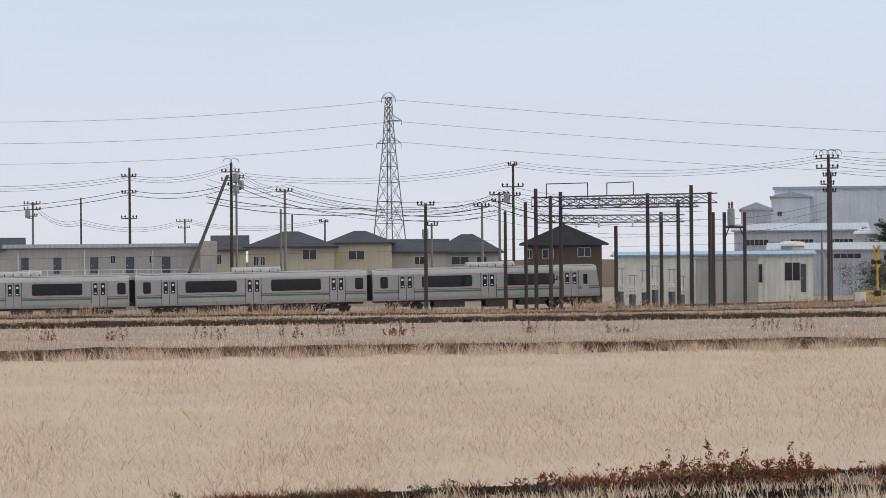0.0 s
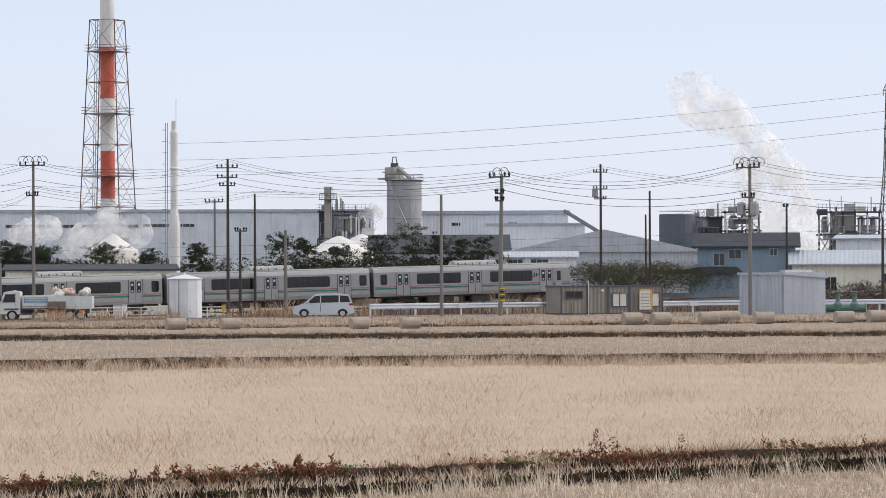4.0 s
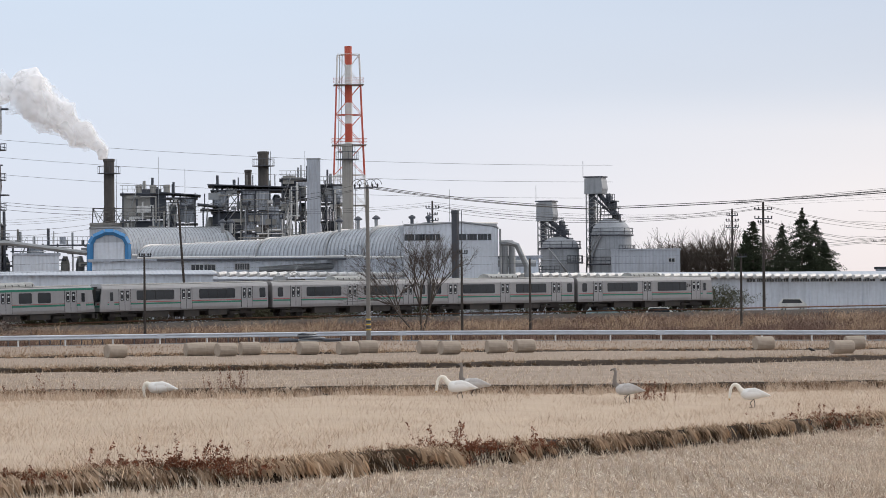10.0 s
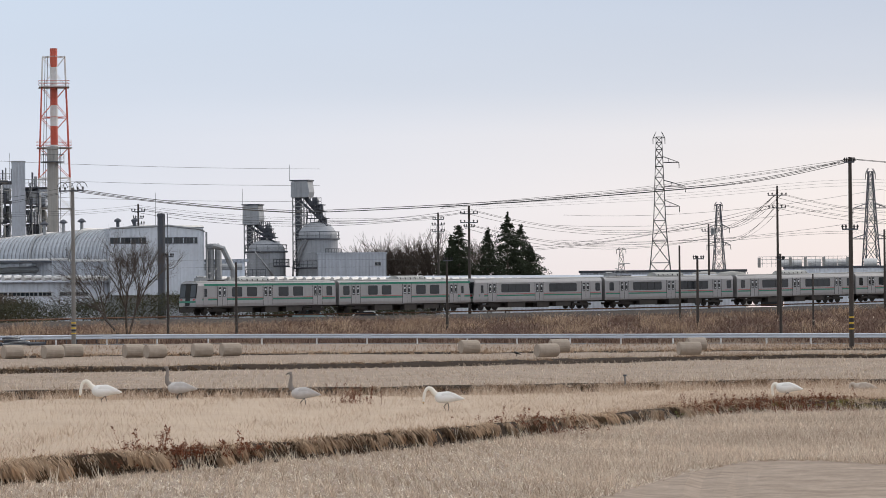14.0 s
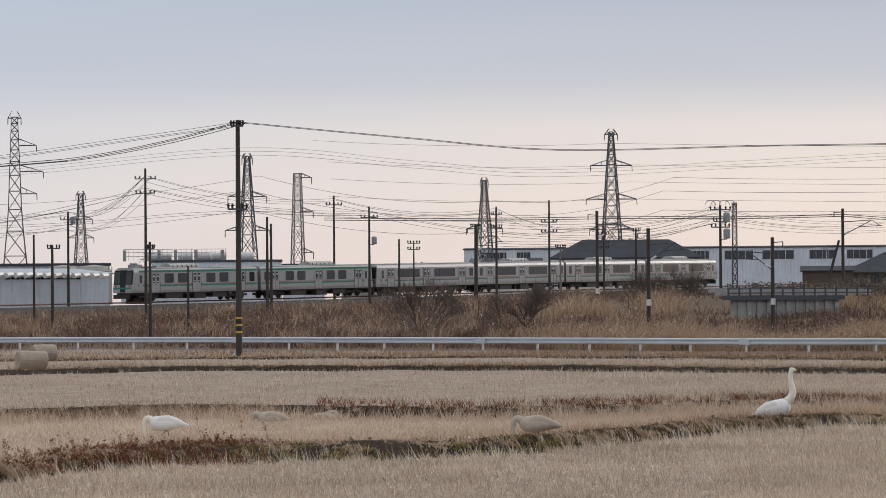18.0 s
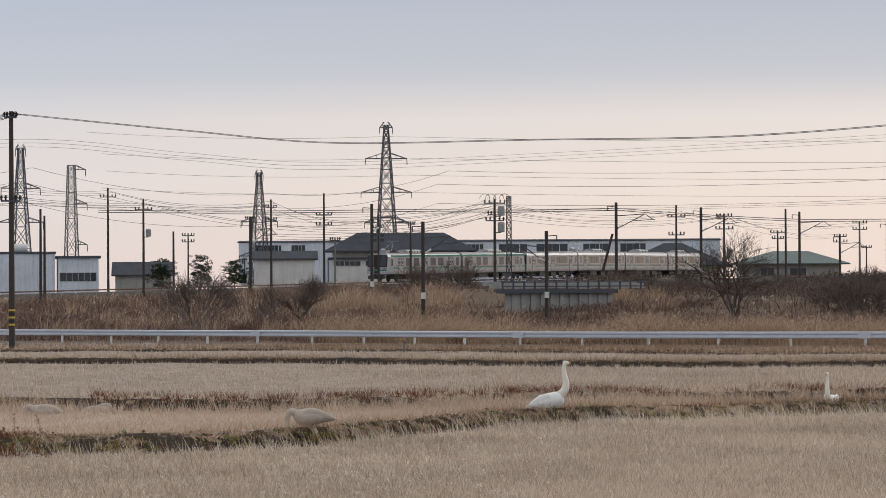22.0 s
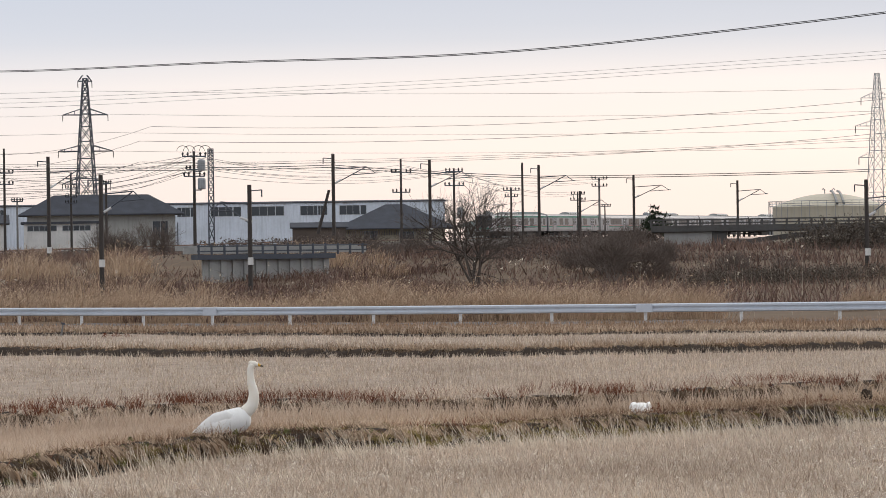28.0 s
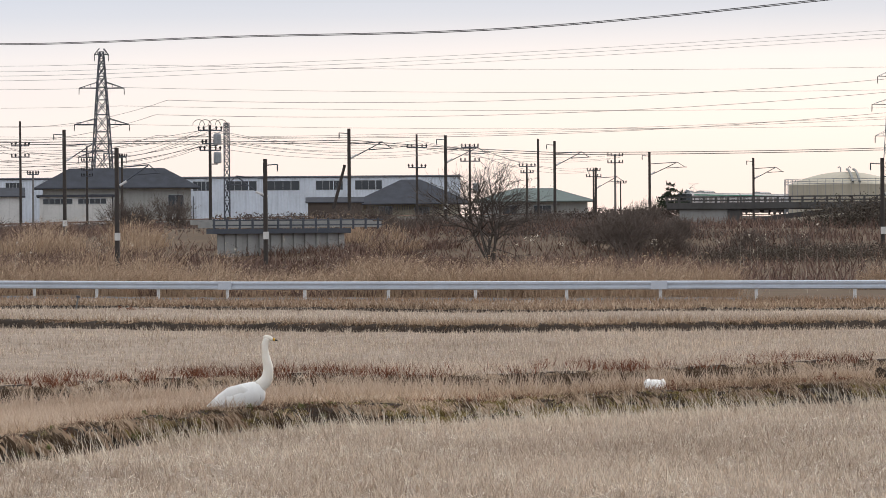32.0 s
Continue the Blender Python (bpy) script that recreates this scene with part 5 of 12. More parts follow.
def car_shell(length, x0=0.0, front=0.0, back=0.0):
    """Body side, roof curve; front/back: how far the ends lean in at the top."""
    prof = [(-1.42, 0.95), (1.42, 0.95), (1.45, 1.25), (1.45, 3.15), (1.36, 3.42), (1.1, 3.58), (-1.1, 3.58), (-1.36, 3.42), (-1.45, 3.15), (-1.45, 1.25)]
    n = len(prof)
    s = Shape()
    v = []
    for e, lean in ((x0, front), (x0 + length, -back)):
        for y, z in prof:
            v.append((e + lean * max(0, (z - 1.2) / 2.4), y, z))
    f = [(i, n + i, n + (i + 1) % n, (i + 1) % n) for i in range(n)] + [tuple(range(n)), tuple(range(2 * n - 1, n - 1, -1))]
    s.add(v, f)
    return s


CAR_PARTS = {}


def shared(key, make, material):
    if key not in CAR_PARTS:
        me = make().mesh(key)
        me.materials.append(mat(material))
        CAR_PARTS[key] = me
    return CAR_PARTS[key]


def bogie(car, x):
    def frame_shape():
        s = Shape()
        for y in (-1.0, 1.0):
            s.box(-1.5, 1.5, y - 0.08, y + 0.08, 0.42, 0.66)
            s.box(-0.35, 0.35, y - 0.16, y + 0.16, 0.6, 0.9)
        s.box(-0.3, 0.3, -1.0, 1.0, 0.45, 0.7)
        return s
    b = part("bogie", shared("bogie", frame_shape, "train_under"), None, car, at=pose(x, 0, 0))
    for dx in (-1.05, 1.05):
        part("wheel", shared("wheel", lambda: Shape().tube((0, -0.62, 0), (0, -0.5, 0), 0.43, n=18).tube((0, 0.5, 0), (0, 0.62, 0), 0.43, n=18).tube((0, -0.6, 0), (0, 0.6, 0), 0.08), "train_under"), None, b, at=pose(dx, 0, 0.43))


def rail_car(style, cab, unit_x=None, pantograph=False, label="", lead=0):
    """A carriage 19.5 m long, x along the track, z from the rail head. cab: -1 at the rear end, 1 at the front end, 0 none."""
    car = thing("train_carriage", pose(0, 0, 0), label, "train", "carriages of the train")
    L = 19.5
    x0 = -L / 2
    body = part("body", car_shell(L, x0, 0.35 if cab < 0 else 0, 0.3 if cab > 0 else 0), mat("train_steel"), car)
    part("roof", Shape().prism([(-1.18, 3.57), (1.18, 3.57), (0.9, 3.66), (-0.9, 3.66)], -L / 2 + 0.4, L / 2 - 0.4, Matrix.Rotation(-math.pi / 2, 4, "Z")), mat("train_roof"), car)
    if style == "commuter":
        doors = [2.85, 9.9, 17.0]
        big = [(4.2, 8.5), (11.4, 15.6)]
        small = [(0.65, 1.3), (18.5, 19.2)]
        if cab > 0:
            small = small[:1]
        elif cab < 0:
            small = small[1:]
    else:
        doors = [3.6 if cab < 0 else 2.4, 9.9, 16.9]
        big = [(4.95, 6.35), (7.0, 8.4), (11.4, 12.8), (13.45, 14.85)] if cab < 0 else [(4.2, 5.6), (6.2, 7.6), (11.3, 12.7), (13.35, 14.75)]
        small = [(18.2, 19.0)] if cab < 0 else [(0.6, 1.5)]
    for side in (-1, 1):
        y = 1.452 * side
        for a, b in big + small:
            z0, z1 = (2.02, 2.98) if style == "commuter" else (1.98, 3.0)
            w = b - a
            sh = lambda w=w, z0=z0, z1=z1: Shape().prism([(-w / 2, z0 + 0.1), (-w / 2 + 0.1, z0), (w / 2 - 0.1, z0), (w / 2, z0 + 0.1), (w / 2, z1 - 0.1), (w / 2 - 0.1, z1), (-w / 2 + 0.1, z1), (-w / 2, z1 - 0.1)], -0.012, 0.012)
            win = part("window", shared(f"window_{w:.2f}{style}", sh, "train_glass"), None, car, at=pose(x0 + (a + b) / 2, y, 0))
            if w > 3:
                for k in (0.25, 0.5, 0.75):
                    part("window_bar", shared("window_bar" + style, lambda: Shape().box(-0.025, 0.025, -0.02, 0.02, 2.04, 2.96), "rubber"), None, win, at=pose(w * (k - 0.5), 0, 0))
        for d in doors:
            dr = part("door", shared("door" + style, lambda: Shape().box(-0.65, 0.65, -0.014, 0.014, 1.05, 3.12), "train_steel"), None, car, at=pose(x0 + d, y, 0))
            for dx in (-0.31, 0.31):
                part("door_window", shared("door_window" + style, lambda: Shape().box(-0.17, 0.17, -0.026, 0.026, 2.0, 2.98), "train_glass"), None, dr, at=pose(dx, 0, 0))
                for zs, hs in ((2.62, 0.18), (2.1, 0.09)):
                    part("sticker", shared(f"sticker{zs}", lambda: Shape().box(-0.085, 0.085, -0.034, 0.034, zs, zs + hs), "sticker"), None, dr, at=pose(dx, 0, 0))
            part("door_seam", shared("door_seam" + style, lambda: Shape().box(-0.02, 0.02, -0.02, 0.02, 1.05, 3.12).box(-0.68, -0.64, -0.02, 0.02, 1.05, 3.15).box(0.64, 0.68, -0.02, 0.02, 1.05, 3.15), "rubber"), None, dr)
        edges = [x0 + 0.1] + [q for d in doors for q in (x0 + d - 0.68, x0 + d + 0.68)] + [x0 + L - 0.1]
        for a, b in zip(edges[::2], edges[1::2]):
            if cab < 0 and a == edges[0]:
                a += 0.8
            if style == "commuter":
                part("red_stripe", Shape().box(a, b, y - 0.008, y + 0.008, 1.80, 1.86), mat("stripe_red"), car, "thin red stripe")
                part("green_stripe", Shape().box(a, b, y - 0.008, y + 0.008, 1.60, 1.74), mat("stripe_green"), car, "green stripe")
            else:
                part("red_stripe", Shape().box(a, b, y - 0.008, y + 0.008, 1.84, 1.89), mat("stripe_red"), car, "thin red stripe")
                part("green_stripe", Shape().box(a, b, y - 0.008, y + 0.008, 1.62, 1.80), mat("stripe_green"), car, "green stripe")
        if style != "commuter":
            part("green_stripe", Shape().box(x0 + (1.2 if cab < 0 else 0.1), x0 + L - 0.1, y * 0.985 - 0.03, y * 0.985 + 0.03, 3.14, 3.36), mat("stripe_green"), car, "green stripe under the roof")
        if cab:
            xc = x0 + (1.35 if cab < 0 else L - 1.25)
            cd = part("cab_door", Shape().box(xc - 0.3, xc + 0.3, y - 0.014, y + 0.014, 1.1, 3.0), mat("train_steel"), car)
            part("cab_window", Shape().box(xc - 0.18, xc + 0.18, y - 0.026, y + 0.026, 2.0, 2.85), mat("train_glass"), cd)
        for x, w, z0, z1 in ((-3.2, 2.6, 0.3, 0.95), (0.8, 1.8, 0.25, 0.95), (3.9, 2.2, 0.35, 0.95)):
            part("underfloor_box", Shape().box(x - w / 2, x + w / 2, 0.6 * side, 1.3 * side, z0, z1), mat("train_under"), car)
        if cab > 0 and style == "commuter":
            lg = Shape().box(x0 + 15.75, x0 + 15.85, y - 0.006, y + 0.006, 2.45, 2.75).box(x0 + 15.6, x0 + 15.85, y - 0.006, y + 0.006, 2.38, 2.46).box(x0 + 15.95, x0 + 16.05, y - 0.006, y + 0.006, 2.38, 2.75).box(x0 + 16.05, x0 + 16.25, y - 0.006, y + 0.006, 2.55, 2.63)
            part("logo_mark", lg, mat("rubber"), car, "small black mark")
    part("underframe", Shape().box(x0 + 0.3, x0 + L - 0.3, -1.2, 1.2, 0.78, 0.97), mat("train_under"), car)
    bogie(car, -6.9)
    bogie(car, 6.9)
    for end in (-1, 1):
        if end != cab:
            part("gangway", Shape().box(end * L / 2 - 0.05, end * (L / 2) + 0.35 * end + 0.05, -0.55, 0.55, 1.0, 3.2), mat("rubber"), car)
    if cab:
        xe = cab * L / 2
        m = Matrix.Identity(4)
        lean = -cab * 0.33
        face = Shape()
        def slab(y0, y1, z0, z1, off):
            v = []
            for z in (z0, z1):
                for o in (off, off - 0.05):
                    for y in (y0, y1):
                        v.append((xe + lean * (z - 1.2) / 2.4 * (1 if z > 1.2 else 0) + cab * o, y, z))
            return Shape().add(v, [(0, 1, 5, 4), (2, 6, 7, 3), (4, 5, 7, 6), (0, 2, 3, 1), (1, 3, 7, 5), (0, 4, 6, 2)])
        part("windscreen", slab(-1.3, -0.45, 1.95, 3.25, 0.05), mat("train_glass"), car)
        part("windscreen", slab(0.45, 1.3, 1.95, 3.25, 0.05), mat("train_glass"), car)
        part("end_door", slab(-0.4, 0.4, 1.05, 3.2, 0.03), mat("rubber"), car, "dark end door")
        part("destination_box", slab(-0.5, 0.5, 3.22, 3.42, 0.06), mat("rubber"), car)
        for y in (-1.05, 1.05):
            part("tail_lamp", slab(y - 0.14, y + 0.14, 1.62, 1.78, 0.06), mat("stripe_red"), car, "red tail lamp")
        part("end_stripe", slab(-1.38, 1.38, 1.38, 1.56, 0.03), mat("stripe_green"), car, "green stripe round the cab")
        part("coupler", Shape().box(xe - 0.2, xe + cab * 0.45, -0.15, 0.15, 0.75, 1.0).box(xe - 0.2, xe + cab * 0.1, -1.2, 1.2, 0.35, 0.8), mat("train_under"), car)
        if style != "commuter":
            part("nose", slab(-1.42, 1.42, 1.85, 3.38, 0.02), mat("rubber"), car, "black cab surround")
    if unit_x is not None:
        def unit():
            n = 8
            return Shape().prism([(-0.95, 3.6)] + [(-0.95 + 1.9 * k / n, 3.72 + 0.34 * math.sin(math.pi * k / n) ** 0.6) for k in range(n + 1)] + [(0.95, 3.6)][::1], -2.05, 2.05, Matrix.Rotation(-math.pi / 2, 4, "Z"))
        u = part("roof_unit", shared("roof_unit", unit, "unit_cover"), None, car, "weathered rounded air-conditioning unit", at=pose(unit_x, 0, 0))
        for k in range(6):
            part("unit_rib", shared("unit_rib", lambda: Shape().box(-0.03, 0.03, -0.99, 0.99, 3.6, 3.84), "train_under"), None, u, at=pose(-1.8 + 0.72 * k, 0, 0))
    if pantograph:
        g = part("pantograph", Shape().path([(-0.9, -0.6, 3.75), (-0.1, -0.4, 4.5), (0.75, 0, 5.15), (-0.1, 0.4, 4.5), (-0.9, 0.6, 3.75)], 0.03).path([(0.9, -0.6, 3.75), (0.1, -0.4, 4.45), (-0.75, 0, 4.6), (0.1, 0.4, 4.45), (0.9, 0.6, 3.75)], 0.03), mat("steel"), car, at=pose(-6.3, 0, 0))
        part("contact_bar", Shape().box(-0.06, 0.06, -0.9, 0.9, 5.13, 5.2), mat("steel"), g, at=pose(0.7, 0, 0))
        part("roof_insulator", Shape().box(-1.1, 1.1, -0.7, -0.55, 3.6, 3.78).box(-1.1, 1.1, 0.55, 0.7, 3.6, 3.78), mat("train_under"), g)
        part("roof_gear", Shape().box(-9.0, -7.8, -0.5, 0.5, 3.6, 4.0).tube((-8.9, 0.2, 4.1), (-8.0, 0.2, 4.1), 0.12), mat("steel"), car, at=pose(0.6, 0, 0))
    return car


CARS = []
specs = [("suburban", -1, -1.2, True), ("suburban", 1, 1.5, False), ("commuter", -1, None, False), ("commuter", 0, 0.5, True), ("commuter", 0, 0.5, False), ("commuter", 1, 0.5, False)]
for st, cab_end, ux, pan in specs:
    CARS.append(rail_car(st, cab_end, ux, pan, "stainless steel commuter train carriage with red and green stripes" if st == "commuter" else "stainless steel train carriage with green bands and dark windows"))
# metres along the track of the train's tail, second by second
TAIL = [(0, 13.4), (1, 37.0), (2, 60.5), (3, 84.0), (4, 107.6), (4.5, 119.2), (5.5, 141.5), (6.5, 164.8), (7, 176), (8, 198.2), (9, 220.4), (10, 242.6), (11, 264.8), (12, 287.2), (13, 310.2), (14, 330.4), (15, 350.7), (15.5, 360.8), (16, 370.9), (16.5, 381.6), (17, 392.6), (18, 415.0), (19, 437.5), (20, 460.5), (21, 483.4), (22, 506.0), (23, 527.7), (24, 550.3), (25, 575.0), (25.5, 588.4), (26, 603.0), (27, 632.0), (27.5, 646.0), (28, 659.8), (29, 678.4), (30, 695.9), (31, 713.0), (32, 730.0)]


def tail_at(t):
    for (t0, s0), (t1, s1) in zip(TAIL, TAIL[1:]):
        if t <= t1:
            return s0 + (s1 - s0) * (t - t0) / (t1 - t0)
    return TAIL[-1][1]


def car_pose(k, t):
    s = tail_at(t) + 20.0 * k + 9.9
    a, _ = on_track(s - 6.9)
    b, _ = on_track(s + 6.9)
    d = b - a
    c = (a + b) / 2
    return Matrix.Translation(c) @ Matrix.Rotation(math.atan2(d.y, d.x), 4, "Z") @ Matrix.Rotation(-math.atan2(d.z, math.hypot(d.x, d.y)), 4, "Y")


def motions():
    for k, car in enumerate(CARS):
        walk(car, [(t, car_pose(k, t)) for t, _ in TAIL])
    # swans that wander while they graze
    for sw, steps in ((SW2, ((0, 0), (9, 0), (11, -0.9), (13, -2.1), (15, -2.4), (32, -2.4))), (SW4, ((0, 0), (9, 0), (13, -1.0), (15, -1.2), (32, -1.2))), (SW5, ((0, 0), (9, 0), (13, -0.75), (15.5, -0.1), (32, -0.1)))):
        m = sw.matrix_basis.copy()
        walk(sw, [(t, m @ Matrix.Translation((d, 0, 0))) for t, d in steps])
    # the resting swan lowers its neck
    walk(NECK11, [(0, pose(0, 0, 0)), (22.5, pose(0, 0, 0)), (22.9, pose(0.30, 0, -0.12, 0, -50, 0)), (23.2, pose(0.62, 0, 0.02, 0, -88, 0)), (32, pose(0.62, 0, 0.02, 0, -88, 0))])
    # steam drifts
    for t_, o, r in PLUMES:
        walk(t_, [(0, Matrix.Translation(o)), (16, Matrix.Translation(o + Vector((-0.35 * r, 0, 0.2 * r))) @ pose(0, 0, 0, 0, 0, 4)), (32, Matrix.Translation(o + Vector((-0.1 * r, 0, 0.1 * r))) @ pose(0, 0, 0, 0, 0, 8))])


# ---- houses and substation at the west end ----
def apartments():
    t = building("apartment_block", "long beige two-storey apartment block with an outside gallery", "building", (-307.16, 171.91, -1.45), (-297.09, 188.79), 5.65, 8, "plaster_grey", ("flat", 0.35, "roof_sheet", 0.35), wins=[(0.503, 0.733, 0.525, 0.857), (0.691, 0.733, 0.710, 0.857)], doors=[(0.071, 0.562, 0.107, 0.838), (0.227, 0.562, 0.265, 0.838), (0.404, 0.562, 0.443, 0.838), (0.577, 0.562, 0.617, 0.838), (0.751, 0.562, 0.792, 0.838)])
    part("gallery_floor", Shape().box(1.5, 18.3, -1.5, 0, 2.35, 2.5), mat("concrete"), t)
    r = part("railing", Shape().box(1.5, 18.3, -1.5, -1.45, 3.5, 3.56).box(1.5, 18.3, -1.5, -1.45, 3.15, 3.19).box(1.5, 18.3, -1.5, -1.45, 2.85, 2.89), mat("white_steel"), t, "white gallery railing")
    for k in range(15):
        part("railing_post", Shape().box(-0.03, 0.03, -1.51, -1.44, 2.4, 3.56), mat("white_steel"), r, at=pose(1.5 + 1.2 * k, 0, 0))
    for x in (0.1, 6.4, 12.9):
        part("downpipe", Shape().tube((x + 1.0, -0.1, 0), (x + 1.0, -0.1, 5.4), 0.05), mat("white_steel"), t)
    part("stair_tower", Shape().box(18.4, 20.0, -1.6, 3, -1.5, 6.2), mat("plaster_grey"), t)


apartments()
building("house", "cream plastered house under a dark tiled hip roof", "house", (-303.67, 197.05, -1.80), (-298.99, 204.08), 6.01, 8, "plaster_cream", ("hip", 1.5, "roof_dark", 0.5), wins=[(0.638, 0.787, 0.789, 0.944), (0.066, 0.694, 0.118, 0.833), (0.145, 0.694, 0.191, 0.833)])
building("house", "cream plastered house with a grey tiled roof", "house", (-304.26, 206.99, -1.95), (-300.66, 212.20), 6.51, 8, "plaster_cream", ("hip", 1.2, "roof_dark", 0.4), wins=[(0.321, 0.739, 0.562, 0.870)])
building("house", "low house with a brown-grey wall and dark roof", "house", (-303.92, 214.51, -2.06), (-300.72, 218.97), 5.66, 8, "plaster_grey", ("gable_x", 1.3, "roof_dark", 0.4), wins=[(0.427, 0.778, 0.604, 0.909)])
building("house", "house with a slate-grey hip roof and grey walls", "house", (-317.60, 229.77, -2.38), (-313.48, 235.35), 5.97, 9, "plaster_grey", ("hip", 1.9, "roof_dark", 0.5), wins=[(0.261, 0.778, 0.522, 0.909), (0.652, 0.778, 0.800, 0.909)])
building("house", "dark brown clad house with white-framed windows", "house", (-295.87, 225.49, -2.18), (-291.16, 231.53), 6.47, 8, "brown_wall", ("gable_y", 2.0, "roof_dark", 0.7), wins=[(0.224, 0.779, 0.358, 0.912), (0.687, 0.796, 0.851, 0.929), (0.015, 0.779, 0.075, 0.912)])
building("house", "small house with a dark tiled roof", "house", (-324.88, 206.59, -2.08), (-323.10, 209.37), 6.09, 7, "plaster_cream", ("gable_x", 1.5, "roof_dark", 0.4), wins=[(0.089, 0.748, 0.214, 0.903)])
building("house", "low house with a dark tiled roof behind the block", "house", (-333.60, 181.96, -1.76), (-330.81, 187.00), 5.97, 7, "plaster_grey", ("gable_x", 1.2, "roof_dark", 0.4))
yard = building("site_building", "long cream sheet-metal site building with a blue roof edge", "building", (-263.84, 211.26, -1.92), (-252.09, 225.16), 4.99, 9, "cream_sheet", ("mono", 0.3, "blue_sheet", 0.35), wins=[(0.858, 0.510, 0.932, 0.833), (0.710, 0.479, 0.744, 0.812)], doors=[(0.938, 0.292, 0.963, 0.812)])
building("shed", "grey windowless shed wall of the substation", "shed", (-252.98, 211.90, -1.71), (-249.38, 216.13), 4.30, 3, "plaster_grey", ("flat", 0.15, "concrete", 0.1))
building("warehouse", "large pale grey factory hall with a strip of windows", "factory", (-477.62, 426.00, -1.93), (-419.95, 482.95), 14.97, 40, "white_sheet", ("flat", 0.9, "roof_sheet", 0.3), wins=[(0.028, 0.875, 0.185, 0.914), (0.197, 0.888, 0.275, 0.928), (0.499, 0.921, 0.589, 0.961), (0.595, 0.921, 0.674, 0.961), (0.752, 0.934, 0.897, 0.974)], bars=12, panels=18)
building("warehouse", "white gabled end of a factory hall", "factory", (-474.52, 414.41, -1.80), (-470.16, 419.35), 14.73, 40, "white_sheet", ("gable_y", 0.8, "roof_sheet", 0.3), wins=[(0.162, 0.776, 0.265, 0.822)])
building("warehouse", "grey hall with a shallow roof", "factory", (-424.82, 364.87, 3.11), (-421.80, 368.36), 6.87, 30, "grey_sheet", ("gable_y", 1.0, "grey_sheet", 0.3))
building("warehouse", "low workshop with roof ventilators", "factory", (-357.11, 305.56, 1.66), (-345.95, 318.15), 4.47, 14, "grey_sheet", ("gable_x", 0.9, "roof_sheet", 0.4), wins=[(0.085, 0.565, 0.255, 0.726), (0.426, 0.565, 0.596, 0.726), (0.723, 0.565, 0.894, 0.726)], bars=4)
building("warehouse", "long low shed with a weathered sheet roof", "factory", (-324.05, 282.65, -0.27), (-315.20, 292.48), 3.84, 12, "grey_sheet", ("gable_x", 0.8, "roof_sheet", 0.4), wins=[(0.100, 0.724, 0.300, 0.862), (0.500, 0.724, 0.800, 0.862)], bars=4)


def roof_vent(x, y, z):
    t = thing("roof_ventilator", pose(x, y, z), "white curved roof ventilator on a workshop roof", "ventilator", "roof ventilators")
    part("hood", Shape().prism([(-1.1, 0)] + [(-1.1 * math.cos(math.pi * k / 8), 0.55 * math.sin(math.pi * k / 8)) for k in range(9)][::-1][::-1] + [(1.1, 0)], -1.2, 1.2, Matrix.Rotation(radians(90), 4, "Z")), mat("white_steel"), t)
    part("curb", Shape().box(-1.0, 1.0, -0.9, 0.9, -0.5, 0.02), mat("steel"), t)


for q in ((-362.68, 314.43, 6.02), (-361.23, 316.09, 6.15), (-355.59, 322.42, 6.07), (-354.02, 324.15, 6.05), (-323.88, 297.83, 5.37), (-321.12, 300.81, 5.34), (-322.28, 284.67, 4.00)):
    roof_vent(*q)


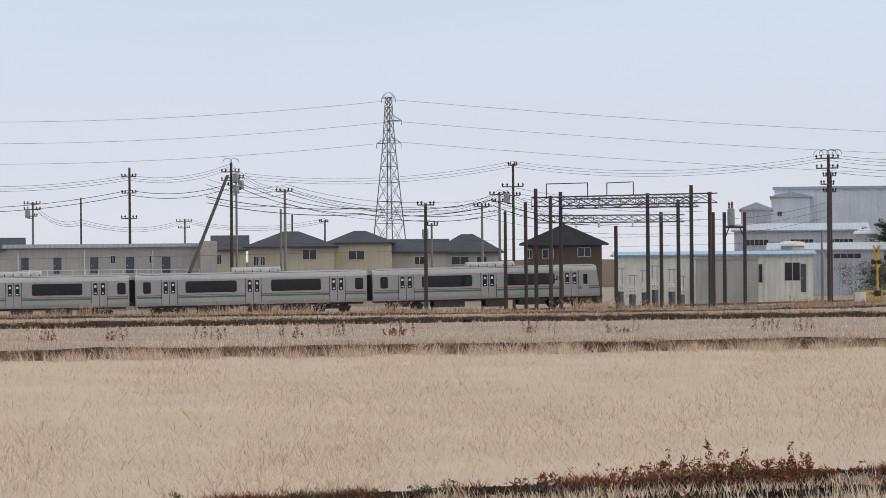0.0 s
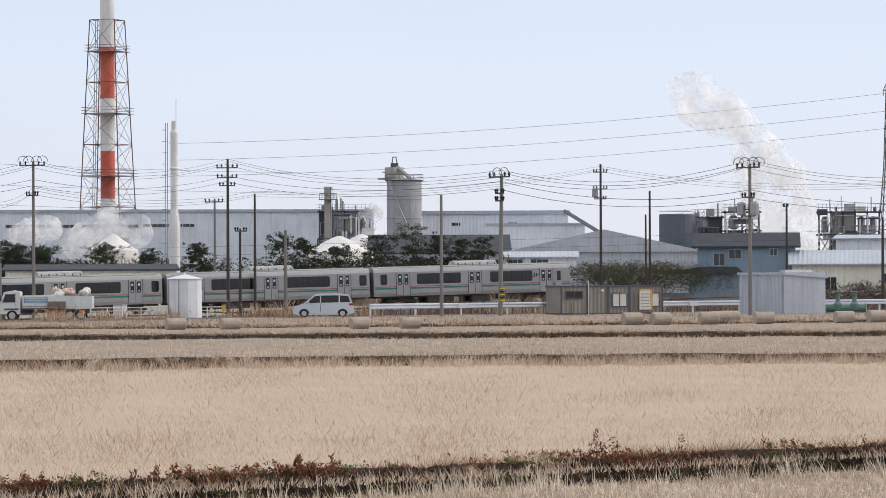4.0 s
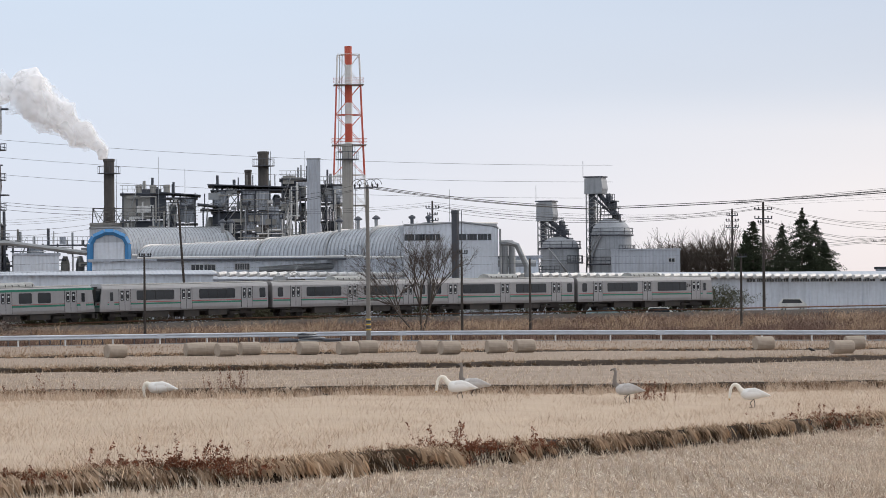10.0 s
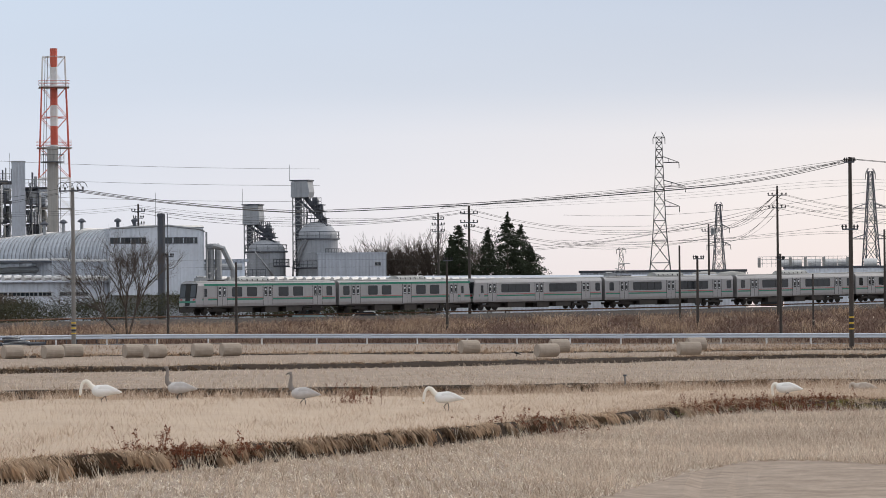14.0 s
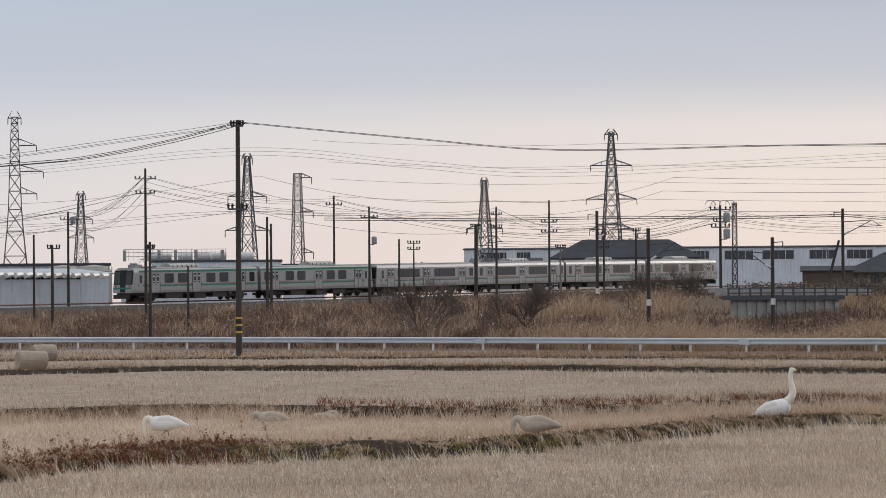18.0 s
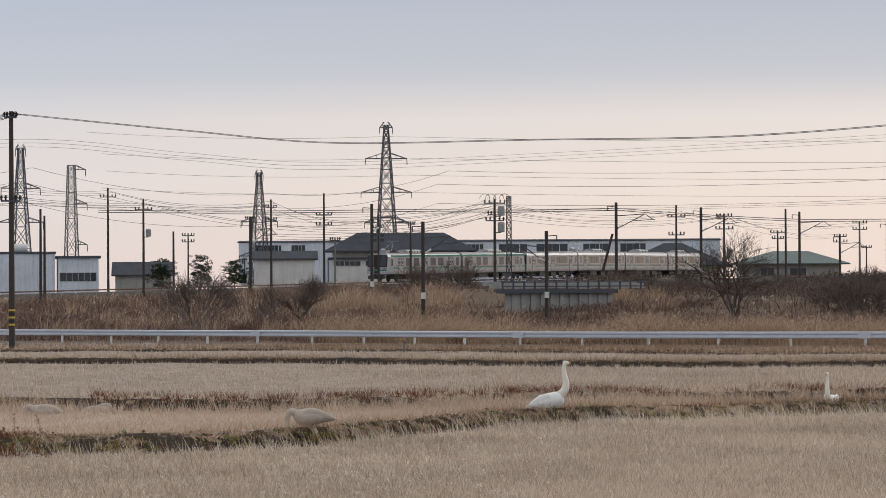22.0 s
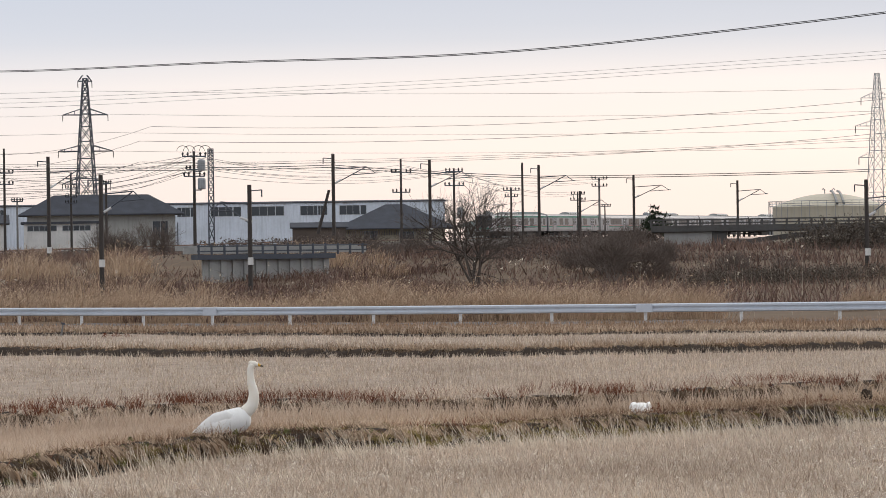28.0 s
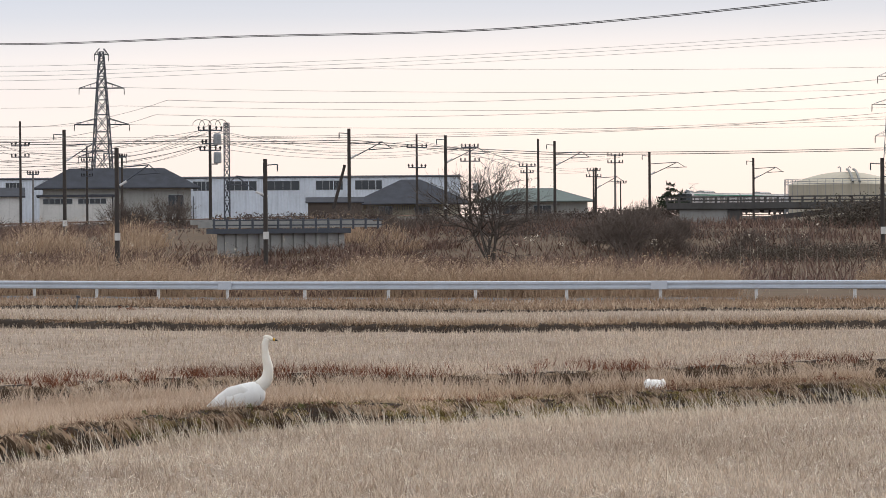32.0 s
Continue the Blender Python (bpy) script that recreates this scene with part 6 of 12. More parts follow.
def substation():
    t = thing("substation_gantry", Matrix.Identity(4), "dark steel gantry of a railway substation", "gantry")
    posts = [(-238.11, 182.50, 8.55), (-234.21, 181.00, 7.88), (-236.87, 184.10, 8.26), (-248.16, 189.10, 7.63), (-232.45, 189.65, 8.10), (-241.03, 198.11, 6.67), (-240.11, 199.23, 7.71), (-230.19, 192.39, 8.71), (-226.16, 190.96, 8.08), (-238.21, 201.49, 6.63), (-243.45, 195.13, 5.55)]
    for x, y, z in posts:
        part("post", Shape().tube((x, y, -1.8), (x, y, z), 0.17, 0.15, 8), mat("pole_dark"), t)

    def truss(name, p, q, dep):
        p, q = Vector(p), Vector(q)
        s = Shape()
        n = max(3, int((q - p).length / 1.4))
        for dz in (0, -dep):
            for dy in (0, 0.7):
                s.tube(p + Vector((0, dy, dz)), q + Vector((0, dy, dz)), 0.05, n=4)
        for k in range(n):
            a, b = p.lerp(q, k / n), p.lerp(q, (k + 1) / n)
            lo = Vector((0, 0, -dep))
            s.tube(a, b + lo, 0.03, n=3).tube(a + lo, b, 0.03, n=3).tube(a, a + lo, 0.03, n=3)
            s.tube(a + Vector((0, 0.7, 0)), b + lo + Vector((0, 0.7, 0)), 0.03, n=3)
        part(name, s, mat("steel_dark"), t)
    truss("truss", (-238.33, 182.20, 7.82), (-227.63, 192.32, 8.02), 0.75)
    truss("truss", (-236.87, 184.10, 7.66), (-230.14, 192.45, 7.75), 0.75)
    truss("truss", (-241.29, 184.92, 6.38), (-240.12, 199.22, 6.46), 0.6)
    for x0, x1 in (((-237.57, 183.20, 8.92), (-235.50, 185.85, 8.98)), ((-234.53, 187.08, 8.96), (-233.17, 188.76, 9.03))):
        a, b = Vector(x0), Vector(x1)
        dn = Vector((0, 0, -1.1))
        part("bus_frame", Shape().tube(a, b, 0.045).tube(a, a + dn, 0.045).tube(b, b + dn, 0.045), mat("steel_dark"), t)
    ins = [(-237.35, 183.48, 7.71), (-236.36, 184.75, 7.70), (-234.93, 186.56, 7.77), (-233.78, 188.00, 7.75), (-232.77, 189.26, 7.74), (-231.46, 190.86, 7.81), (-230.58, 191.92, 7.80), (-240.81, 188.81, 6.28), (-239.64, 190.28, 6.27), (-239.43, 193.74, 6.31)]
    for p in ins:
        part("insulator", Shape().lathe([(0.05, -0.9), (0.13, -0.8), (0.06, -0.7), (0.13, -0.55), (0.06, -0.45), (0.13, -0.3), (0.05, -0.2), (0.05, 0)], 8, p), mat("white_steel"), t)
    for p, h in (((-247.5, 198.8), 3.6), ((-248.3, 200.8), 3.0), ((-245.6, 200.0), 3.4), ((-247.4, 202.6), 3.8), ((-244.5, 202.1), 3.5), ((-245.4, 203.9), 2.9)):
        g = thing("switchgear", pose(p[0], p[1], -1.7), "grey outdoor switchgear cabinet with white bushings", "switchgear", "substation switchgear")
        part("cabinet", Shape().box(-0.22, 0.22, -0.2, 0.2, 0.3, h * 0.45), mat("steel_dark"), g)
        for sx in (-0.35, 0.35):
            part("stand", Shape().box(sx - 0.05, sx + 0.05, -0.3, 0.3, 0, 0.3), mat("steel"), g)
        part("bus_frame", Shape().tube((-0.3, 0, h * 0.5), (-0.3, 0, h), 0.04).tube((0.3, 0, h * 0.5), (0.3, 0, h), 0.04).tube((-0.6, 0, h), (0.6, 0, h), 0.04), mat("steel"), g)
        for x in (-0.28, 0, 0.28):
            part("bushing", Shape().lathe([(0.05, 0), (0.1, 0.08), (0.05, 0.16), (0.1, 0.24), (0.05, 0.32), (0.04, 0.6)], 8, (x, 0, h * 0.55)), mat("white_steel"), g)


substation()


def frame_pole():
    """A two-legged transformer stand."""
    x0, y0, z0 = -228.46, 194.43, 5.28
    x1, y1, z1 = -227.39, 195.69, 5.27
    t = thing("transformer_stand", Matrix.Identity(4), "concrete two-pole stand with a grey transformer on top", "transformer")
    for x, y in ((x0, y0), (x1, y1)):
        part("post", Shape().tube((x, y, -1.8), (x, y, z0 + 1.2), 0.16, 0.14, 8), mat("pole_dark"), t)
    part("beam", Shape().tube((x0, y0, z0), (x1, y1, z1), 0.12).tube((x0, y0, z0 - 1), ((x0 + x1) / 2 * 0.5 + x0 * 0.5, (y0 + y1) / 4 + y0 * 0.5, z0), 0.06).tube((x1, y1, z0 - 1), ((x0 + x1) / 4 + x1 * 0.5, (y0 + y1) / 4 + y1 * 0.5, z0), 0.06), mat("steel_dark"), t)
    c = Vector(((x0 * 2 + x1) / 3, (y0 * 2 + y1) / 3, z0 + 0.1))
    k = part("tank", Shape().lathe([(0.1, 0), (0.3, 0.05), (0.3, 1.35), (0.12, 1.45)], 12, c), mat("steel"), t)
    for a in (0.0, 2.1, 4.2):
        part("bushing", Shape().lathe([(0.04, 0), (0.09, 0.1), (0.04, 0.2), (0.09, 0.3), (0.03, 0.55)], 8, c + Vector((0.16 * math.cos(a), 0.16 * math.sin(a), 1.42))), mat("rust"), k)


frame_pole()


def crossing_signal(x, y, z, h):
    t = thing("crossing_signal", pose(x, y, z), "black and yellow level crossing signal", "signal", "level crossing signals")
    part("mast", Shape().tube((0, 0, -0.3), (0, 0, h), 0.06), mat("yellow"), t)
    for a in (45, -45):
        part("cross_board", Shape().box(-0.55, 0.55, -0.09, -0.06, -0.09, 0.09), mat("yellow"), t, at=pose(0, 0, h - 0.4, 0, a, 0))
    for s in (-0.3, 0.3):
        part("lamp", Shape().tube((s, -0.2, h - 1.2), (s, 0, h - 1.2), 0.16, n=12), mat("dark"), t)
    part("striped_box", Shape().box(-0.2, 0.2, -0.15, 0.15, 0.6, 1.0), mat("dark"), t)


crossing_signal(-192.36, 177.89, -0.6, 4.2)
crossing_signal(-209.26, 193.48, -0.8, 3.6)


def crossing_barrier(x, y, z, turn):
    t = thing("crossing_barrier", pose(x, y, z, 0, 0, turn), "yellow crossing guard fence beside the track", "barrier", "crossing barriers")
    for k in range(4):
        part("post", Shape().box(-0.05, 0.05, -0.05, 0.05, -0.2, 1.1), mat("yellow"), t, at=pose(k * 0.9, 0, 0))
    for zz in (0.35, 0.7, 1.05):
        part("bar", Shape().box(0, 2.7, -0.03, 0.03, zz, zz + 0.09), mat("yellow"), t)


crossing_barrier(-209.75, 192.95, -1.0, 35)
crossing_barrier(-214.02, 210.22, -0.8, 35)
crossing_barrier(-206.71, 188.87, -0.9, 35)


def cabinet(x, y, z, h, w, label="pale grey trackside equipment cabinet"):
    t = thing("equipment_cabinet", pose(x, y, z), label, "cabinet", "trackside cabinets")
    part("body", Shape().box(-w / 2, w / 2, 0, 0.6, 0, h), mat("white_steel"), t)
    part("top", Shape().box(-w / 2 - 0.05, w / 2 + 0.05, -0.05, 0.65, h, h + 0.06), mat("steel"), t)
    part("door", Shape().box(-w / 2 + 0.06, w / 2 - 0.06, -0.02, 0.0, 0.1, h - 0.08), mat("white_steel"), t)


cabinet(-205.32, 204.80, -0.9, 1.7, 1.0)
cabinet(-190.53, 205.17, -0.6, 1.5, 0.9)
cabinet(-193.32, 176.84, -0.4, 0.7, 0.5)
lattice(-588.45, 414.88, -1, 35.5, 5.6, 0.9, 13, 20, arms=((0.745, 2.9), (0.87, -3.0), (0.995, 1.6)), waist=(0.74, 1.7))


# ---- poles and cables, west to east ----
A3 = ((0.25, 0.9), (0.9, 0.7))
A4 = ((0.2, 1.0), (0.85, 1.0), (1.6, 0.6))
pole(-365.01, 207.76, 9.67, -1.5, 0.16, A4, turn=40, boxes=((1.8, -1),))
pole(-327.79, 192.24, 9.46, -1.5, 0.11, (), "pole_dark", "plain dark pole without crossarms")
pole(-309.82, 187.23, 12.07, -1.5, 0.15, ((0.9, 0.75), (2.5, 0.75), (5.0, 0.8)), "pole_dark", "tall dark utility pole with three crossarms", turn=40)
pole(-424.03, 264.94, 8.49, -1.0, 0.16, ((0.3, 1.2), (1.2, 0.9)), turn=30)
pole(-296.13, 190.29, 12.24, -1.5, 0.17, ((0.9, 0.9), (1.7, 0.9)), "pole_dark", "dark utility pole with a raking strut", turn=40, boxes=((1.9, 1), (3.0, 1)), loops=2)
strut = solid("pole_strut", Shape().tube((-288.14, 180.48, 1.72), (-295.50, 189.43, 10.92), 0.17, 0.15, 8), mat("pole_dark"), "dark raking strut that props a utility pole", "strut")
pole(-299.23, 192.86, 11.25, -1.5, 0.13, ((0.4, 0.8), (1.1, 0.8)), turn=40, boxes=((1.5, 1),))
pole(-291.67, 193.47, 9.62, -1.5, 0.16, ((0.2, 0.8),), turn=40)
pole(-287.72, 190.38, 7.67, -1.5, 0.13, ())
pole(-332.91, 221.75, 7.79, -1.5, 0.12, (), "pole_dark", "plain dark pole without crossarms")
pole(-347.47, 235.94, 7.36, -1.5, 0.12, ((0.2, 0.9),), "pole_dark", "dark utility pole with one crossarm")
pole(-245.10, 176.44, 7.46, -1.5, 0.16, ((0.15, 0.7),), "pole_dark", "dark railway pole beside the track", turn=60)
pole(-267.51, 193.23, 6.09, -1.5, 0.12, ((0.2, 0.6),), turn=40, boxes=((1.4, -1),))
pole(-264.83, 196.89, 7.83, -1.5, 0.13, ((0.3, 0.7),), turn=40)
pole(-271.88, 204.16, 9.01, -1.5, 0.14, A3, turn=40)
pole(-239.62, 180.50, 6.73, -1.5, 0.16, (), "pole_dark", "dark railway pole beside the track")
pole(-267.92, 202.77, 11.51, -1.5, 0.14, ((0.15, 0.4), (2.1, 1.0), (2.9, 0.7)), "pole_dark", "tall dark utility pole with crossarms", turn=40, boxes=((3.6, -1),))
pole(-222.88, 200.81, 11.08, -1.2, 0.16, ((0.3, 1.05), (1.1, 1.0), (2.4, 0.6)), "pole_dark", "tall dark utility pole with crossarms and jumper loops", turn=20, loops=4)
pole(-225.74, 203.61, 9.74, -1.2, 0.13, ((0.3, 0.6), (1.6, 0.6)), "pole_dark", "dark utility pole with a crossarm", turn=20)
pole(-204.63, 183.71, 2.92, -0.9, 0.09, ())
pole(-215.83, 193.69, 4.86, -1.0, 0.1, ())
pole(-214.08, 202.96, 10.09, -0.9, 0.13, (), "pole_concrete", "grey concrete pole beside the crossing", lean=(0.3, 0))
pole(-212.70, 211.56, 9.68, -0.6, 0.13, ((0.3, 0.5),), turn=20)
pole(-207.46, 209.73, 4.20, -0.6, 0.14, ())
pole(-196.51, 202.26, 11.88, -0.2, 0.13, ((0.3, 1.1), (2.6, 0.5)), "pole_concrete", "grey concrete utility pole with jumper loops", turn=15, loops=4)
pole(-210.62, 240.91, 13.25, -0.3, 0.14, ((0.75, 0.95), (1.6, 0.9), (2.3, 0.7)), "pole_dark", "dark utility pole with three crossarms", turn=25)
pole(-215.38, 250.02, 10.47, 0.0, 0.12, (), "pole_dark", "plain dark pole without crossarms")
pole(-224.70, 255.17, 10.24, 0.0, 0.12, ((0.3, 0.9),), "pole_concrete", turn=20)
pole(-196.71, 226.50, 6.94, 0.0, 0.12, ((0.2, 0.5),), "pole_dark", "dark railway pole beside the track", turn=60)
pole(-173.23, 204.49, 6.38, 0.0, 0.14, ())
pole(-149.06, 191.91, 8.38, 0.3, 0.12, (), "pole_concrete", "slender bare concrete pole beside the guard rail")
pole(-147.67, 196.74, 9.83, 0.3, 0.15, ((0.2, 1.0), (1.3, 0.4), (1.8, 0.4)), "pole_concrete", "leaning concrete utility pole with a striped foot", turn=-10, loops=2, band=True, lean=(-0.2, 0))
pole(-214.07, 301.79, 14.20, 0.8, 0.14, ((0.8, 0.7), (2.5, 0.7), (3.5, 0.6)), "pole_dark", "dark utility pole with crossarms", turn=25, boxes=((3.3, -1),))
pole(-210.03, 304.61, 11.50, 0.8, 0.13, (), "pole_dark", "plain dark pole without crossarms")
pole(-209.23, 302.73, 9.08, 0.8, 0.11, (), "pole_dark", "plain dark pole without crossarms")
pole(-131.91, 202.89, 10.30, 0.3, 0.13, ((0.25, 0.95), (2.2, 0.5), (3.0, 0.6)), "pole_concrete", "grey concrete utility pole with transformers and jumper loops", turn=-5, boxes=((3.4, 1), (3.4, -1)), loops=4)
pole(-203.97, 320.62, 10.31, 0.8, 0.13, ((0.3, 0.3),), "pole_dark", "dark pole behind the railway")
pole(-149.29, 248.62, 6.65, 0.3, 0.12, (), "pole_dark", "dark railway pole beside the track")
pole(-168.27, 283.87, 12.24, 0.6, 0.13, ((1.2, 0.7),), "pole_dark", "dark utility pole with a crossarm", turn=25)
pole(-127.20, 215.22, 7.38, 0.3, 0.15, (), "pole_concrete", "stout concrete pole beside the guard rail")
pole(-188.99, 329.67, 11.38, 0.8, 0.12, (), "pole_dark", "plain dark pole without crossarms")
pole(-154.43, 257.20, 7.62, 0.4, 0.12, (), "pole_dark", "dark railway pole beside the track")
pole(-165.33, 285.60, 7.39, 0.6, 0.12, ((0.3, 0.5),), "pole_dark", "dark railway pole beside the track", turn=60)
pole(-185.70, 376.72, 15.56, 1.2, 0.15, ((0.3, 0.9),), "pole_dark", "leaning dark utility pole with one crossarm", turn=20, lean=(1.0, 0))
pole(-155.38, 308.03, 8.32, 0.9, 0.12, ((0.3, 0.6),), "pole_dark", "dark railway pole with a bracket", turn=50)
pole(-111.89, 259.94, 12.52, 0.3, 0.16, ((0.25, 1.05),), "pole_concrete", "tall concrete utility pole with jumper loops and a striped foot", turn=-5, loops=4, band=True)
pole(-166.80, 407.16, 15.81, 1.0, 0.14, ((0.9, 0.8), (1.7, 0.6), (2.4, 0.7)), "pole_dark", "dark utility pole with crossarms", turn=25)
pole(-124.56, 310.98, 8.23, 0.9, 0.12, ((0.3, 0.5),), "pole_dark", "dark railway pole beside the track", turn=50)
pole(-118.77, 313.24, 7.38, 0.9, 0.12, (), "pole_dark", "dark railway pole beside the track")
pole(-142.19, 447.98, 15.29, 1.0, 0.15, ((0.9, 0.7), (1.6, 0.8), (2.4, 0.8)), "pole_dark", "dark utility pole with crossarms", turn=20)
pole(-123.69, 401.37, 14.70, 1.0, 0.16, ((0.9, 1.0), (1.9, 1.0), (2.4, 0.6)), "pole_dark", "tall dark utility pole with crossarms", turn=20)
pole(-106.63, 338.61, 7.92, 1.0, 0.12, ((0.3, 0.5),), "pole_dark", "dark railway pole with a sign", turn=50)
pole(-80.99, 335.36, 7.74, 1.4, 0.13, ((0.3, 0.6),), "pole_dark", "dark railway pole beside the track", turn=50)
pole(-100.57, 407.78, 9.95, 1.6, 0.13, (), "pole_dark", "dark railway pole beside the track")
pole(-108.90, 457.21, 13.47, 1.6, 0.15, ((0.9, 0.9),), "pole_dark", "dark utility pole with a crossarm", turn=20, boxes=((1.4, 1),))



def run(label, tops, r=0.016, sag=0.6, shifts=((0, 0, 0),)):
    """Cables from point to point, repeated with small shifts."""
    sp = []
    for dx, dy, dz in shifts:
        for a, b in zip(tops, tops[1:]):
            sp.append(((a[0] + dx, a[1] + dy, a[2] + dz), (b[0] + dx, b[1] + dy, b[2] + dz), sag))
    return lines(label, sp, r * (1.7 if math.hypot(tops[0][0], tops[0][1]) > 400 else 1.15))


def flow(label, pts, r=0.016, shifts=((0, 0, 0),)):
    """Cables that run smoothly through points."""
    t = thing("overhead_cable", Matrix.Identity(4), label, "cable", "overhead cables")
    n = 12 * (len(pts) - 1)
    c = [spline(pts, k / 12) for k in range(n + 1)]
    for d in shifts:
        part("cable", Shape().path([q + Vector(d) for q in c], r, 4), mat("wire"), t)
    return t


three = ((-0.6, 0.4, -0.15), (0, 0, 0.32), (0.6, -0.4, 0.06))
run("three sagging black power cables over the houses", [(-336.00, 177.50, 10.73), (-309.82, 187.22, 11.01), (-296.13, 190.29, 11.81), (-291.67, 193.47, 9.51), (-275.94, 198.63, 7.39), (-271.88, 204.16, 8.91), (-272.76, 219.32, 6.12)], 0.014, 0.7, three)
run("thick black telephone cables over the houses", [(-336.01, 177.48, 8.13), (-309.83, 187.21, 9.40), (-295.88, 190.69, 9.96), (-283.46, 196.65, 7.19), (-271.89, 204.15, 6.92)], 0.0245, 0.7, ((0, 0, 0), (0, 0, 0.45)))
run("thin cables from pole to pole", [(-365.11, 207.60, 9.41), (-327.80, 192.22, 6.85), (-424.04, 264.94, 8.19), (-347.47, 235.94, 7.23)], 0.0105, 1.0, three)
run("black power cables over the substation", [(-296.13, 190.28, 11.05), (-267.92, 202.77, 11.41), (-222.88, 200.81, 10.80), (-196.49, 202.28, 11.61), (-210.63, 240.91, 12.96), (-147.68, 196.74, 9.76), (-131.92, 202.89, 10.23), (-126.92, 229.21, 10.44), (-111.89, 259.94, 12.34)], 0.0119, 1.1, three)
run("lower power cables along the road", [(-222.89, 200.80, 9.89), (-196.49, 202.27, 10.18), (-210.63, 240.91, 11.48), (-147.68, 196.74, 9.00), (-131.92, 202.88, 8.26), (-145.74, 262.22, 9.26), (-185.58, 376.77, 15.10)], 0.014, 0.9, three[:2])
run("cables along the line of dark poles", [(-214.08, 202.96, 9.72), (-212.71, 211.56, 9.54), (-196.51, 202.25, 9.56), (-215.38, 250.02, 10.37), (-214.07, 301.78, 13.68), (-168.28, 283.87, 10.97), (-185.70, 376.72, 15.11), (-166.81, 407.16, 15.33), (-142.20, 447.97, 14.57)], 0.0112, 0.9, three)
run("black road cables that rise to the tall pole", [(-111.89, 259.94, 12.26), (-101.51, 282.30, 10.91), (-72.25, 301.46, 13.04), (-49.59, 250.11, 13.01)], 0.021, 0.25, ((0, 0, 0), (0.3, 0, 0.15), (0.6, 0, 0.0)))
run("cables beyond the railway", [(-166.81, 407.15, 14.99), (-123.70, 401.37, 14.06), (-108.91, 457.21, 13.18), (-91.82, 420.08, 15.88)], 0.0119, 1.6, three)
run("lower cables beyond the railway", [(-123.72, 401.36, 12.32), (-108.92, 457.20, 11.74), (-91.83, 420.08, 14.42)], 0.0119, 1.8, three)
run("high voltage conductors between lattice towers", [(-644.01, 321.95, 26.47), (-587.68, 415.97, 29.74), (-488.64, 582.09, 20.27)], 0.0154, 2.0, ((0, 0, 0), (0, 0, -4), (0, 0, 4.2)))
run("high voltage conductors between lattice towers", [(-428.81, 475.10, 23.32), (-306.61, 515.74, 29.68), (-213.17, 603.46, 24.61)], 0.014, 1.5, ((0, 0, 0), (0, 0, 2.9), (0, 0, -2.8)))
run("railway contact wires over the track", [tuple(on_track(s)[0] + Vector((0, 0, 5.15))) for s in range(20, 420, 45)], 0.0084, 0.1, ((0, 0, 0), (0, 0, 0.8)))

run("low service wires over the houses", [(-253.49, 160.45, 9.12), (-250.00, 165.83, 8.64), (-243.48, 175.27, 7.13), (-243.28, 183.95, 8.34), (-237.32, 199.44, 7.06)], 0.013, 0.5, ((0, 0, 0), (0.3, 0, -0.35), (0.3, 0, 0.4), (0, 0, -1.1)))
run("bundled service cable over the houses", [(-249.27, 157.77, 8.03), (-242.33, 168.23, 6.99), (-240.27, 179.65, 7.66), (-235.50, 185.85, 6.05)], 0.026, 0.4, ((0, 0, 0), (0.2, 0, -0.5)))
run("wires that cross behind the catenary gantry", [(-264.60, 197.20, 7.77), (-253.94, 210.75, 6.31), (-249.03, 224.08, 7.68)], 0.013, 0.6, ((0, 0, 0), (0.3, 0, -0.6), (0, 0, -1.3)))


# ---- works, silos and yard in the middle stretch ----
def vapour(name, low, high, start=0.34):
    """White vapour that thins out in soft patches."""
    m = bpy.data.materials.new(name)
    m.use_nodes = True
    t = m.node_tree
    t.nodes.remove(t.nodes["Principled BSDF"])
    tc, n, r = t.nodes.new("ShaderNodeTexCoord"), t.nodes.new("ShaderNodeTexNoise"), t.nodes.new("ShaderNodeMapRange")
    n.inputs["Scale"].default_value, n.inputs["Detail"].default_value = 0.2, 2.5
    t.links.new(tc.outputs["Object"], n.inputs["Vector"])
    r.inputs[1].default_value, r.inputs[2].default_value, r.inputs[3].default_value, r.inputs[4].default_value = start, 0.68, low, high
    t.links.new(n.outputs[0], r.inputs[0])
    d, l, x, y, z = (t.nodes.new("ShaderNode" + q) for q in ("BsdfDiffuse", "BsdfTranslucent", "MixShader", "BsdfTransparent", "MixShader"))
    for k in (d, l):
        k.inputs[0].default_value = (0.99, 0.99, 1.0, 1)
    x.inputs[0].default_value = 0.6
    t.links.new(d.outputs[0], x.inputs[1])
    t.links.new(l.outputs[0], x.inputs[2])
    t.links.new(r.outputs[0], z.inputs[0])
    t.links.new(y.outputs[0], z.inputs[1])
    t.links.new(x.outputs[0], z.inputs[2])
    t.links.new(z.outputs[0], t.nodes["Material Output"].inputs[0])
    return m


MAT["steam"] = vapour("steam", 1.0, 1.0)
MAT["steam_edge"] = vapour("ragged_steam", 0.0, 0.6)
MAT["steam_thin"] = vapour("thin_steam", 0.0, 0.62, 0.41)
MAT["stack_rusty"] = surface("rusty_dark_stack", (0.055, 0.05, 0.05), (0.13, 0.115, 0.105), scale=0.5, rough=0.8, streak=0.5)
MAT["silo_grey"] = surface("stained_silo_steel", (0.33, 0.35, 0.38), (0.22, 0.23, 0.25), scale=0.5, rough=0.6, streak=0.5)
MAT["tank_slate"] = surface("slate_blue_cladding", (0.10, 0.12, 0.15), scale=0.4, rough=0.7, streak=0.3)
PLUMES = []


